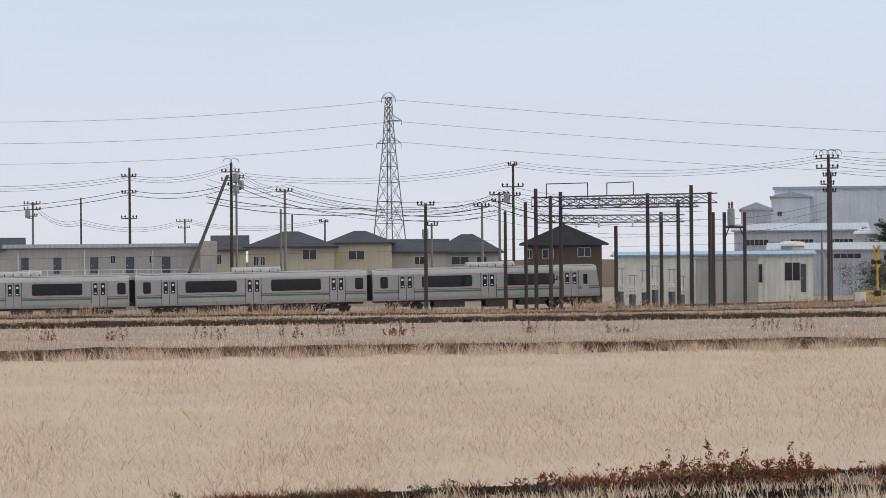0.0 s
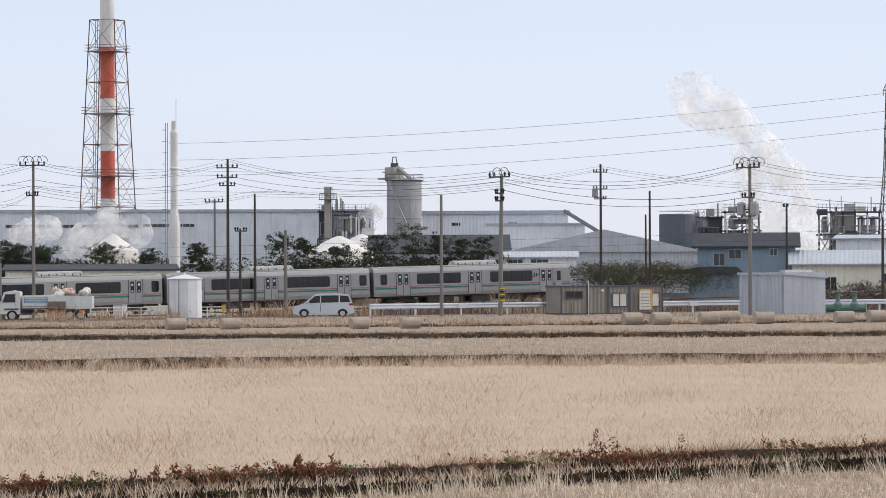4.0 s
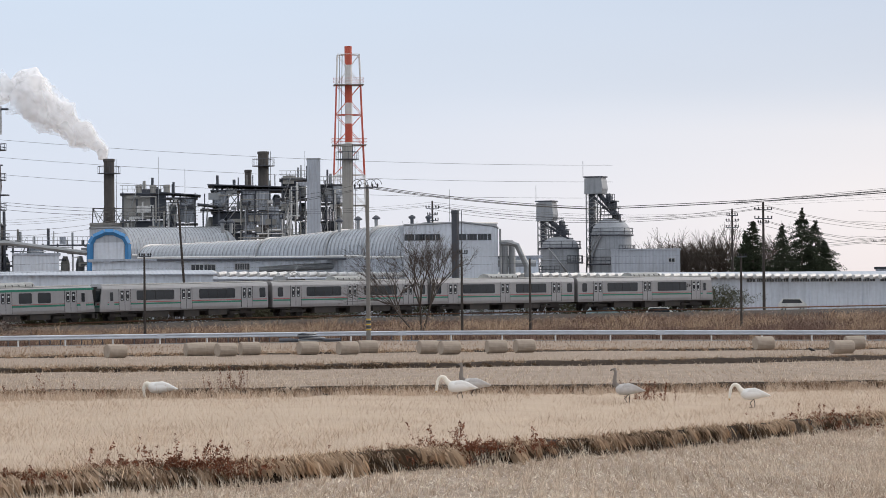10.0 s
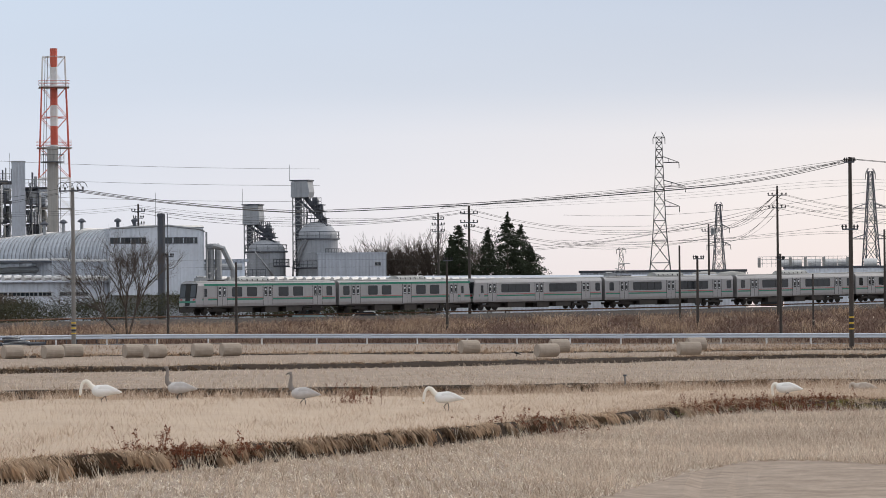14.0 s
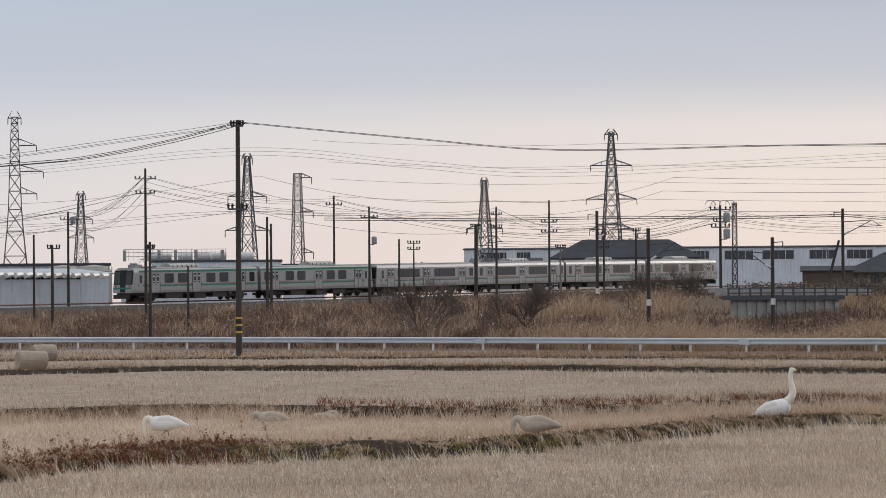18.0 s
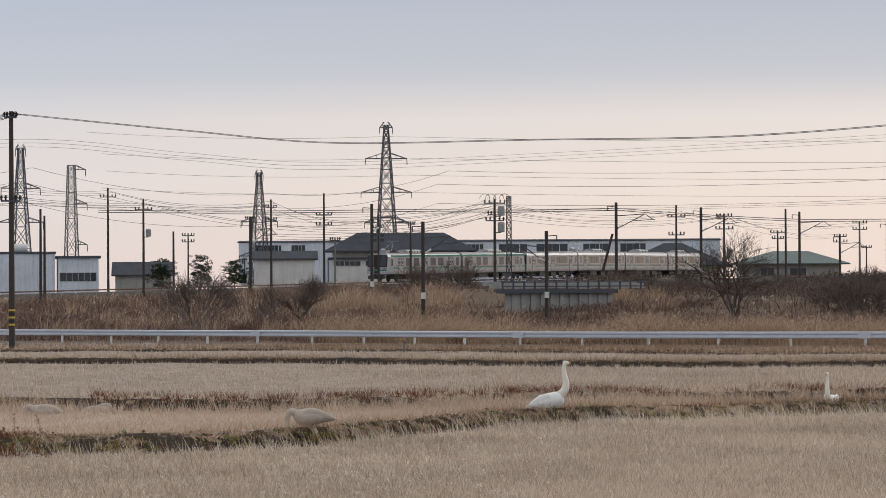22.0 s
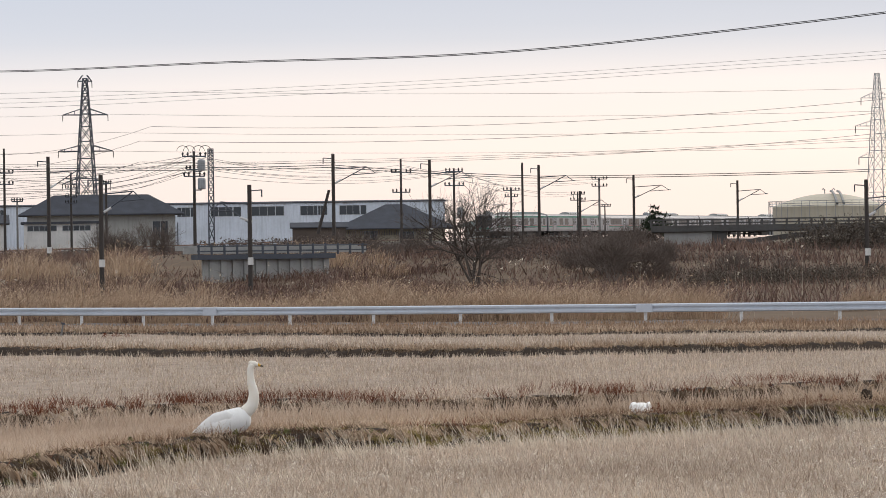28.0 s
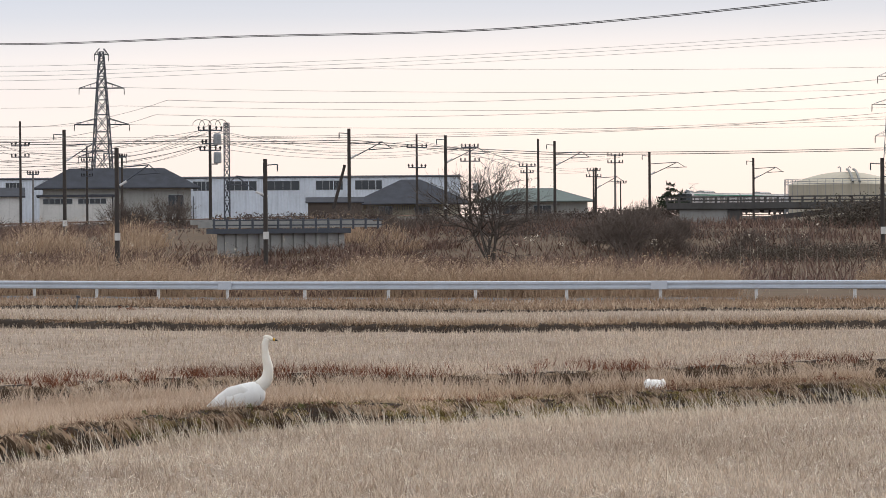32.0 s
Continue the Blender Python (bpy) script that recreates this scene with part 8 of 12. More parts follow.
plant_frame("process_plant", "cluster of grey ducts and vessels on a steel frame", (-391.22, 470.63, 3.93), (-384.74, 475.94), 10.16, 6, 3, 2, 4, 0.6, roof=False, tanks=4)
plant_frame("process_plant", "dark tank house with pipework on top", (-313.23, 466.62, 3.62), (-309.93, 468.81), 8.45, 6, 4, 3, 2, 0.6, "steel_dark", roof=False, tanks=3)
plant_frame("process_plant", "small process plant wrapped in pipes", (-308.42, 467.41, 4.19), (-304.11, 470.23), 8.61, 6, 7, 3, 2, 0.3, roof=False, tanks=4)
plant_frame("process_plant", "group of small vessels on steel frames", (-288.55, 462.35, 5.75), (-280.94, 467.01), 6.69, 6, 8, 2, 5, 0.2, "concrete", roof=False, tanks=6)
plant_frame("process_plant", "dark works with pipe racks beside the tall column", (-269.21, 456.54, 5.60), (-260.95, 461.31), 6.93, 8, 9, 2, 5, 0.6, "steel_dark", roof=False, tanks=6)
plant_frame("pipe_rack", "elevated pipe rack on trestles", (-252.33, 454.68, 5.45), (-241.28, 460.64), 7.04, 3, 10, 1, 6, 0.1, "steel_dark", roof=False, tanks=6)
building("warehouse", "white works block beside the column", "factory", (-248.03, 451.34, 5.41), (-242.46, 454.36), 5.39, 8, "white_sheet", ("flat", 0.3, "roof_sheet", 0.2))
solid("pipe_bridge", Shape().path([(-257.10, 446.23, 12.62), (-248.82, 450.90, 12.55), (-239.06, 456.15, 11.04)], 0.35, 8), mat("steel"), "grey pipe bridge that dips towards the works", "pipe")
lattice(-302.79, 506.38, 0, zt((-302.65, 506.46, 32.52)), 4.3, 0.8, 12, 20, arms=((0.88, -2.9), (0.76, -3.0), (0.64, -3.0), (0.995, 0.9)), waist=(0.62, 1.5))


def column_tower():
    x, y, z = -253.00, 454.30, 31.87
    t = thing("process_column", pose(x, y, 0, 0, 0, 30), "tall dark process column with a boxed head and caged frame", "process plant")
    z0, z1, z2, z3 = 28.4, 25.6, 23.4, 15.0
    part("column", Shape().lathe([(1.5, -1), (1.5, z3), (1.25, z3 + 0.5), (1.2, 18.5), (1.4, 20.5), (1.25, z2), (0.75, z1), (0.7, z0)], 20), mat("stack_rusty"), t)
    hb = part("head_box", Shape().lathe([(0.9, z0 - 0.6), (1.3, z0 - 0.5), (1.35, z), (0.7, z + 0.55), (0.1, z + 0.8)], 12), mat("silo_grey"), t, "pale louvred head box")
    gr = Shape()
    for k in range(12):
        a = 2 * math.pi * k / 12
        gr.tube((1.38 * math.cos(a), 1.38 * math.sin(a), z0 - 0.5), (1.38 * math.cos(a), 1.38 * math.sin(a), z), 0.05, n=4)
    for k in range(4):
        zz = z0 - 0.4 + (z - z0 + 0.3) * k / 3
        gr.path([(1.4 * math.cos(2 * math.pi * j / 12), 1.4 * math.sin(2 * math.pi * j / 12), zz) for j in range(13)], 0.04)
    part("box_ribs", gr, mat("steel"), hb)
    part("davit", Shape().tube((0, 0, z + 0.4), (0, 0, z + 1.7), 0.06).tube((0.8, 0, z - 0.4), (2.4, 0, z - 0.4), 0.16), mat("steel_dark"), t)
    for k in range(11):
        q = 4.5 + (z1 - 4.5) * k / 10
        w = 2.0 + 0.45 * (k % 3 == 1) - 0.4 * (k > 8)
        pl = part("platform", Shape().lathe([(1.0, 0), (w, 0.02), (w, 0.16), (1.0, 0.18)], 16, (0, 0, q)), mat("steel_dark"), t)
        if k % 2 == 0:
            c = [(w * math.cos(2 * math.pi * j / 14), w * math.sin(2 * math.pi * j / 14), q + 1.0) for j in range(15)]
            rl = Shape().path(c, 0.04).path([(p[0], p[1], q + 0.5) for p in c], 0.035)
            for p in c[:-1]:
                rl.tube(p, (p[0], p[1], q), 0.035, n=3)
            part("handrail", rl, mat("steel_dark"), pl)
    rng = random.Random(12)
    for k in range(14):
        a = 2 * math.pi * k / 14
        rr = 1.72 + 0.12 * (k % 2)
        part("riser_pipe", Shape().tube((rr * math.cos(a), rr * math.sin(a), -0.5), (rr * math.cos(a), rr * math.sin(a), rng.uniform(0.45, 0.95) * z2), rng.uniform(0.10, 0.22), n=7), mat(rng.choice(("steel_dark", "stack_rusty", "steel"))), t)
    fx = (-5.0, -3.4, -1.8)
    top, n = 28.2, 11
    for xx in fx:
        for yy in (-1.3, 1.3):
            part("frame_column", Shape().box(xx - 0.15, xx + 0.15, yy - 0.15, yy + 0.15, -1, top), mat("steel_dark"), t)
    for k in range(n):
        a, b = top * k / n, top * (k + 1) / n
        br = Shape()
        for yy in (-1.3, 1.3):
            for p, q in zip(fx, fx[1:]):
                br.tube((p, yy, a), (q, yy, b), 0.08, n=4).tube((q, yy, a), (p, yy, b), 0.08, n=4).tube((p, yy, b), (q, yy, b), 0.13, n=4)
        br.box(fx[0], fx[1] if k % 2 else fx[2], -1.2, 1.2, b - 0.08, b + 0.06)
        br.tube((fx[0], -1.4, b + 0.9), (fx[2], -1.4, b + 0.9), 0.05, n=3)
        part("frame_bay", br, mat("steel_dark"), t)
    part("frame_ladder", Shape().tube((fx[1] - 0.2, -1.6, 0), (fx[1] - 0.2, -1.6, top), 0.05, n=4).tube((fx[1] + 0.2, -1.6, 0), (fx[1] + 0.2, -1.6, top), 0.05, n=4), mat("steel"), t)


column_tower()
plume("thin white steam drifting high above the works", [(-341.24, 541.43, 2.8), (-343.25, 540.1, 11.48), (-345.04, 538.8, 18.36), (-347.15, 537.25, 24.26), (-350.71, 534.71, 29.19), (-355.5, 531.33, 33.15), (-359.46, 528.48, 36.13)], (6.5, 7.2, 5.6, 4.8, 4.5, 4.7, 3.5), 3, False)
plume("white steam close to the works roofs", [(-351.51, 513.15, 3.2), (-347.93, 515.54, 9.9), (-343.55, 518.44, 11.78), (-338.78, 521.57, 12.04)], (2.5, 3.0, 3.2, 2.5), 4, False)
plume("thick white steam from the dark stack", [(-249.84, 483.88, 24.7), (-250.07, 483.66, 26.7), (-253.25, 481.89, 28.92), (-256.47, 480.02, 31.79), (-259.08, 478.44, 34.57), (-261.4, 477.03, 36.68)], (0.75, 1.0, 2.3, 3.0, 3.4, 2.9), 5)
plume("white steam round the chimney foot", [(-414.1, 434.18, 6.39), (-410.75, 437.31, 10.05), (-407.05, 440.73, 10.95), (-404.03, 443.54, 8.64)], (2.2, 3.0, 3.2, 2.0), 6, False)
plume("low white steam behind the pines", [(-420.64, 427.83, 7.8), (-418.67, 429.73, 10.08), (-416.36, 431.95, 10.99), (-414.73, 433.54, 9.6)], (1.8, 2.4, 2.2, 1.4), 7, False)
plume("steam wisps beside the silo", [(-382.08, 469.04, 3.4), (-380.61, 470.2, 11.81), (-379.29, 471.23, 13.38), (-378.41, 471.92, 13.94)], (1.5, 1.8, 1.6, 1.0), 8, False)
plume("torn faint steam that the wind has carried off", [(-261.42, 477.05, 36.26), (-264.78, 475.34, 34.21), (-269.11, 472.89, 34.26), (-272.17, 470.84, 38.44)], (2.6, 2.2, 3.0, 2.4), 9, False)
for i, (q, h, w) in enumerate((((-311.04, 318.25), 3.0, 5.5), ((-305.87, 316.30), 2.6, 3.5), ((-303.79, 325.17), 3.2, 4.5), ((-296.73, 324.89), 2.6, 3.2), ((-295.65, 332.59), 3.4, 3.0), ((-284.42, 335.71), 4.4, 4.0), ((-279.40, 333.40), 3.6, 3.0), ((-279.49, 339.83), 3.0, 4.0), ((-275.56, 343.03), 4.8, 4.2), ((-269.55, 341.42), 5.2, 4.5), ((-270.51, 347.02), 4.4, 3.0), ((-268.11, 348.88), 3.6, 3.4), ((-259.91, 342.56), 4.4, 3.4), ((-322.27, 299.57), 3.0, 3.5), ((-321.24, 307.94), 4.2, 5.0), ((-316.22, 305.94), 3.8, 4.0), ((-316.23, 313.08), 4.0, 3.5), ((-312.37, 316.94), 3.6, 4.5), ((-309.20, 320.03), 3.2, 4.0))):
    pine(q[0], q[1], 0.4, h * 0.95 + 3.4, w * 1.45, 100 + i)
scrub("hillside_scrub", "olive-brown scrub along the foot of the works", [(-295.95, 272.04, -1.6), (-291.31, 276.99, -1.6), (-286.18, 282.29, -1.6), (-280.96, 287.49, -1.6), (-275.67, 292.56, -1.6)], 3.0, 3.6, 80000, "hedge", 57, 0.075)
scrub("hillside_scrub", "dark green undergrowth below the pines", [(-310.71, 300.14, 0.4), (-296.74, 313.96, 0.4), (-282.22, 324.43, 0.4), (-271.09, 333.78, 0.6), (-256.19, 340.36, 0.8)], 3.0, 2.8, 80000, "hedge", 49, 0.07)
scrub("hillside_scrub", "dark green scrub on the slope behind the railway", [(-230.20, 320.99, 1.0), (-225.75, 324.14, 1.6), (-222.17, 330.22, 1.2)], 4.0, 2.6, 30000, "hedge", 41, 0.08)
scrub("hillside_scrub", "dark green scrub on the slope behind the railway", [(-187.80, 357.70, 1.2), (-178.86, 364.48, 1.4), (-173.02, 369.50, 1.4), (-168.47, 373.79, 1.0)], 3.0, 3.4, 80000, "bramble", 42, 0.09)
scrub("hillside_scrub", "olive-brown scrub on the bank behind the railway", [(-192.49, 348.35, 1.2), (-188.25, 350.66, 1.2), (-183.98, 352.92, 1.2), (-180.2, 354.87, 1.2)], 3.0, 2.6, 60000, "hedge", 54, 0.075)
scrub("hillside_scrub", "brown-green scrub between the railway and the store", [(-165.82, 344.14, 1.6), (-158.69, 351.87, 1.2), (-152.91, 360.95, 1.4), (-147.19, 370.86, 2.0), (-139.51, 383.41, 1.8)], 2.6, 2.6, 52000, "hedge", 44, 0.075)
scrub("hillside_scrub", "dark evergreen hedge beside the railway", [(-146.15, 398.01, 1.4), (-140.04, 408.67, 1.8), (-133.70, 419.19, 1.9)], 4.0, 3.0, 44000, "hedge", 43, 0.09)
scrub("garden_scrub", "leafless brown brush behind the sheds", [(-159.04, 254.37, 0.3), (-156.64, 267.51, 0.3), (-154.93, 279.99, 0.5)], 2.0, 1.6, 14000, "brush", 44, 0.1)
building("house", "pale blue clad house under a grey sheet roof", "house", (-223.91, 333.87, 0.97), (-215.01, 339.67), 5.18, 8, "blue_wall", ("gable_x", 1.5, "roof_dark", 0.6), wins=[(0.168, 0.595, 0.277, 0.845), (0.324, 0.738, 0.445, 0.917), (0.746, 0.798, 0.815, 0.940)])
skirt = thing("porch_roof", facing((-224.00, 330.19, 3.14), (-218.31, 333.98))[0], "dark lean-to roof round the blue house", "roof")
part("roof_slab", Shape().prism([(-0.1, 0), (7.0, 0), (7.0, 0.15), (6.4, 0.75), (1.9, 0.75), (-0.1, 0.15)], 0, 3.0), mat("roof_dark"), skirt)
part("porch_wall", Shape().box(1.2, 6.8, 0.6, 2.6, -3.5, 0), mat("blue_wall"), skirt)
tank_dark = thing("dark_process_tank", pose(-313.89, 462.55, 0), "dark blue-grey process tank beside the works", "tank")
part("shell", Shape().lathe([(2.75, -1), (2.75, zt((-313.86, 462.57, 12.12))), (2.6, zt((-313.86, 462.57, 12.29)))], 24), mat("tank_slate"), tank_dark)
part("top_rail", Shape().path([(2.7 * math.cos(0.3 * k), 2.7 * math.sin(0.3 * k), zt((-313.86, 462.57, 12.72))) for k in range(22)], 0.04, 4), mat("steel"), tank_dark)
building("house", "low pale green house with a grey tiled roof", "house", (-213.17, 336.10, 0.13), (-199.44, 344.42), 4.03, 9, "cream_sheet", ("gable_x", 1.5, "roof_sheet", 0.6), wins=[(0.220, 0.303, 0.295, 0.636), (0.614, 0.455, 0.670, 0.727)])
building("shed", "small barn with a blue and white roof", "shed", (-192.75, 339.04, 0.09), (-188.31, 341.52), 3.10, 6, "plaster_grey", ("gable_x", 0.6, "blue_sheet", 0.3))

scrub("pine_belt", "dark green pine belt behind the railway", [(-316.04, 317.53, 2.2), (-304.24, 328.85, 2.2), (-289.61, 339.18, 2.2), (-276.73, 347.21, 2.3), (-263.52, 352.36, 2.3)], 2.5, 2.6, 30000, "needles", 50, 0.13)
scrub("pine_belt", "dark green pine belt behind the railway", [(-329.30, 303.75, 2.2), (-318.85, 314.71, 2.2), (-309.55, 323.85, 2.2)], 2.5, 2.4, 16000, "needles", 53, 0.13)


# ---- roadside yard ----
def site_office():
    t = thing("site_office", *[facing(*PF)[0] for PF in [((-146.87, 202.31, 0.35), (-142.76, 210.08))]], "row of grey-brown prefabricated site cabins", "cabin")
    w = 7.85
    cuts = [0, 2.05, 3.6, 5.25, w]
    for a, b in zip(cuts, cuts[1:]):
        u = part("cabin_unit", Shape().box(a + 0.03, b - 0.03, 0, 2.4, 0.1, 1.85), mat("taupe_sheet"), t)
        part("cabin_frame", Shape().box(a, a + 0.09, -0.03, 0.05, 0, 1.95).box(b - 0.09, b, -0.03, 0.05, 0, 1.95).box(a, b, -0.04, 2.44, 1.85, 1.97).box(a, b, -0.03, 2.4, 0, 0.1), mat("steel_dark"), u)
    window(t, 3.95, 5.0, 0.55, 1.4, 0, 1, "plaster_white", "steel_dark")
    window(t, 7.0, 7.5, 0.55, 1.4, 0, 0, "plaster_white", "steel_dark")
    window(t, 0.4, 1.6, 1.15, 1.55, 0, 1, "glass", "steel_dark")
    part("door", Shape().box(0.85, 1.5, -0.04, 0.0, 0.1, 0.8), mat("taupe_sheet"), t)
    sg = part("notice_board", Shape().box(6.0, 6.8, -0.12, -0.06, 0.3, 1.6), mat("plaster_white"), t, "white notice board in an orange frame")
    part("board_frame", Shape().box(5.95, 6.0, -0.14, -0.05, 0.25, 1.65).box(6.8, 6.95, -0.14, -0.05, 0.25, 1.7).box(5.95, 6.9, -0.14, -0.05, 1.6, 1.7), mat("yellow"), sg)
    for k in range(5):
        part("printed_bar", Shape().box(6.08, 6.72, -0.125, -0.118, 0.45 + 0.22 * k, 0.52 + 0.22 * k), mat("steel"), sg)
    part("lamp", Shape().box(3.05, 3.2, -0.15, 0, 1.55, 1.7), mat("white_steel"), t)
    part("cable", Shape().tube((2.1, -0.05, 0), (2.1, -0.05, 2.3), 0.04), mat("white_steel"), t)


MAT["taupe_sheet"] = ribbed("taupe_sheet", (0.235, 0.21, 0.185), 0.3, 0.6, 0.1)
site_office()
culvert = thing("concrete_culvert", pose(-149.91, 205.04, 0.3, 0, 0, 35), "open grey concrete box culverts beside the cabins", "culvert")
for k in range(2):
    part("box_section", Shape().box(k * 0.9 - 0.8, k * 0.9 - 0.7, 0, 1.2, 0, 0.75).box(k * 0.9, k * 0.9 + 0.1, 0, 1.2, 0, 0.75).box(k * 0.9 - 0.8, k * 0.9 + 0.1, 0, 1.2, 0.75, 0.85), mat("concrete"), culvert)
shed = building("tool_shed", "tall grey sheet-metal shed with a roller door", "shed", (-137.98, 210.87, 0.18), (-132.70, 208.33), 2.98, 3.2, "grey_sheet", ("mono", -0.25, "grey_sheet", 0.12))
part("roller_door", Shape().box(0.25, 2.2, -0.05, 0.0, 0, 2.5), mat("grey_sheet"), shed, "grey roller door")
building("tool_shed", "side wall of the grey sheet-metal shed with a window", "shed", (-132.70, 208.33, 0.29), (-133.85, 213.52), 2.84, 0.3, "grey_sheet", ("flat", 0.1, "grey_sheet", 0.05), wins=[(0.511, 0.467, 0.894, 0.640)])


def pump(x, y, z, turn):
    t = thing("irrigation_pump", pose(x, y, z, 0, 0, turn), "green cast-iron irrigation valves on pipes", "pump", "irrigation valves")
    part("pipe", Shape().tube((-1.7, 0, 0.45), (1.5, 0, 0.45), 0.26, n=12).tube((-1.9, 0, 0.45), (-1.7, 0, 0.45), 0.36, n=12).tube((1.45, 0, 0.45), (1.55, 0, 0.45), 0.34, n=12), mat("pump_green"), t)
    for k in (-0.4, 0.75):
        v = part("valve", Shape().lathe([(0.3, 0.3), (0.34, 0.7), (0.16, 0.9), (0.13, 1.3), (0.2, 1.32), (0.2, 1.4), (0.05, 1.45)], 12, (k, 0, 0)), mat("pump_green"), t)
        part("hand_wheel", Shape().lathe([(0.2, 0), (0.24, 0.03), (0.24, 0.08), (0.2, 0.1)], 14, (k, 0, 1.5)).tube((k, 0, 1.4), (k, 0, 1.6), 0.04), mat("pump_green"), v)
    part("footing", Shape().box(-1.6, 1.4, -0.3, 0.3, -0.1, 0.2), mat("concrete"), t)


MAT["pump_green"] = surface("green_enamel", (0.10, 0.20, 0.165), (0.07, 0.12, 0.10), scale=2, rough=0.5)
pump(-132.53, 215.51, 0.25, 28)


def silo_bin():
    x, y, z = -165.42, 184.77, 3.15
    t = thing("grain_bin", pose(x, y, 0.2), "white eight-sided sheet-metal bin with a shallow cone roof", "bin")
    h = zt((-165.42, 184.77, 2.88)) - 0.2
    part("shell", Shape().lathe([(1.15, -0.3), (1.15, h)], 10), mat("bin_white"), t)
    part("cone_roof", Shape().lathe([(1.22, h - 0.03), (1.22, h + 0.03), (0.08, h + 0.3), (0.05, h + 0.45)], 10), mat("bin_white"), t)
    for a in (-1.2, -2.1):
        part("seam_strip", Shape().tube((1.14 * math.cos(a), 1.14 * math.sin(a), 0), (1.14 * math.cos(a), 1.14 * math.sin(a), h), 0.05), mat("steel"), t)
    part("fill_pipe", Shape().path([(-1.25, -0.2, 0), (-1.25, -0.2, h + 0.1), (-0.9, -0.2, h + 0.25)], 0.04, 5), mat("steel"), t)


MAT["bin_white"] = surface("chalky_white_sheet", (0.72, 0.73, 0.75), (0.55, 0.56, 0.6), scale=1.2, rough=0.6, streak=0.35)
silo_bin()


def white_fence(x0, y0, x1, y1, z):
    m, w = facing((x0, y0, z), (x1, y1))
    t = thing("white_fence", m, "white tubular roadside fence", "fence")
    n = 8
    for k in range(n + 1):
        part("post", Shape().tube((w * k / n, 0, -0.2), (w * k / n, 0, 0.85), 0.045), mat("white_steel"), t)
    for zz in (0.35, 0.6, 0.82):
        part("bar", Shape().tube((0, 0, zz), (w, 0, zz), 0.035), mat("white_steel"), t)


white_fence(-168.71, 179.03, -164.78, 188.01, 0.15)
for q in ((-162.80, 185.75), (-154.63, 195.16)):
    g = thing("marker_post", pose(q[0], q[1], 0.2), "small yellow marker sign on a post", "sign", "yellow marker posts")
    part("stake", Shape().tube((0, 0, -0.2), (0, 0, 0.7), 0.03), mat("steel"), g)
    part("plate", Shape().box(-0.16, 0.16, -0.03, 0.0, 0.55, 0.95), mat("yellow"), g)


# vehicles
MAT["van_paint"] = surface("silver_van_paint", (0.56, 0.58, 0.62), (0.52, 0.54, 0.58), scale=1, rough=0.3, metal=0.3)
MAT["tail_red"] = glassy("tail_lamp_red", (0.35, 0.02, 0.02), 0.15)
MAT["truck_white"] = surface("truck_white_paint", (0.70, 0.71, 0.70), (0.5, 0.5, 0.48), scale=1, rough=0.45, streak=0.3)
MAT["truck_blue"] = surface("truck_blue_panel", (0.10, 0.28, 0.42), (0.3, 0.4, 0.45), scale=2, rough=0.5)


def wheel_on(parent, x, y, r, w=0.2):
    tyre = part("wheel", Shape().tube((x, y - w / 2, r), (x, y + w / 2, r), r, n=20), mat("rubber"), parent)
    part("rim", Shape().tube((x, y - w / 2 - 0.015, r), (x, y - w / 2 + 0.02, r), r * 0.62, n=14).tube((x, y + w / 2 - 0.02, r), (x, y + w / 2 + 0.015, r), r * 0.62, n=14), mat("frame"), tyre)


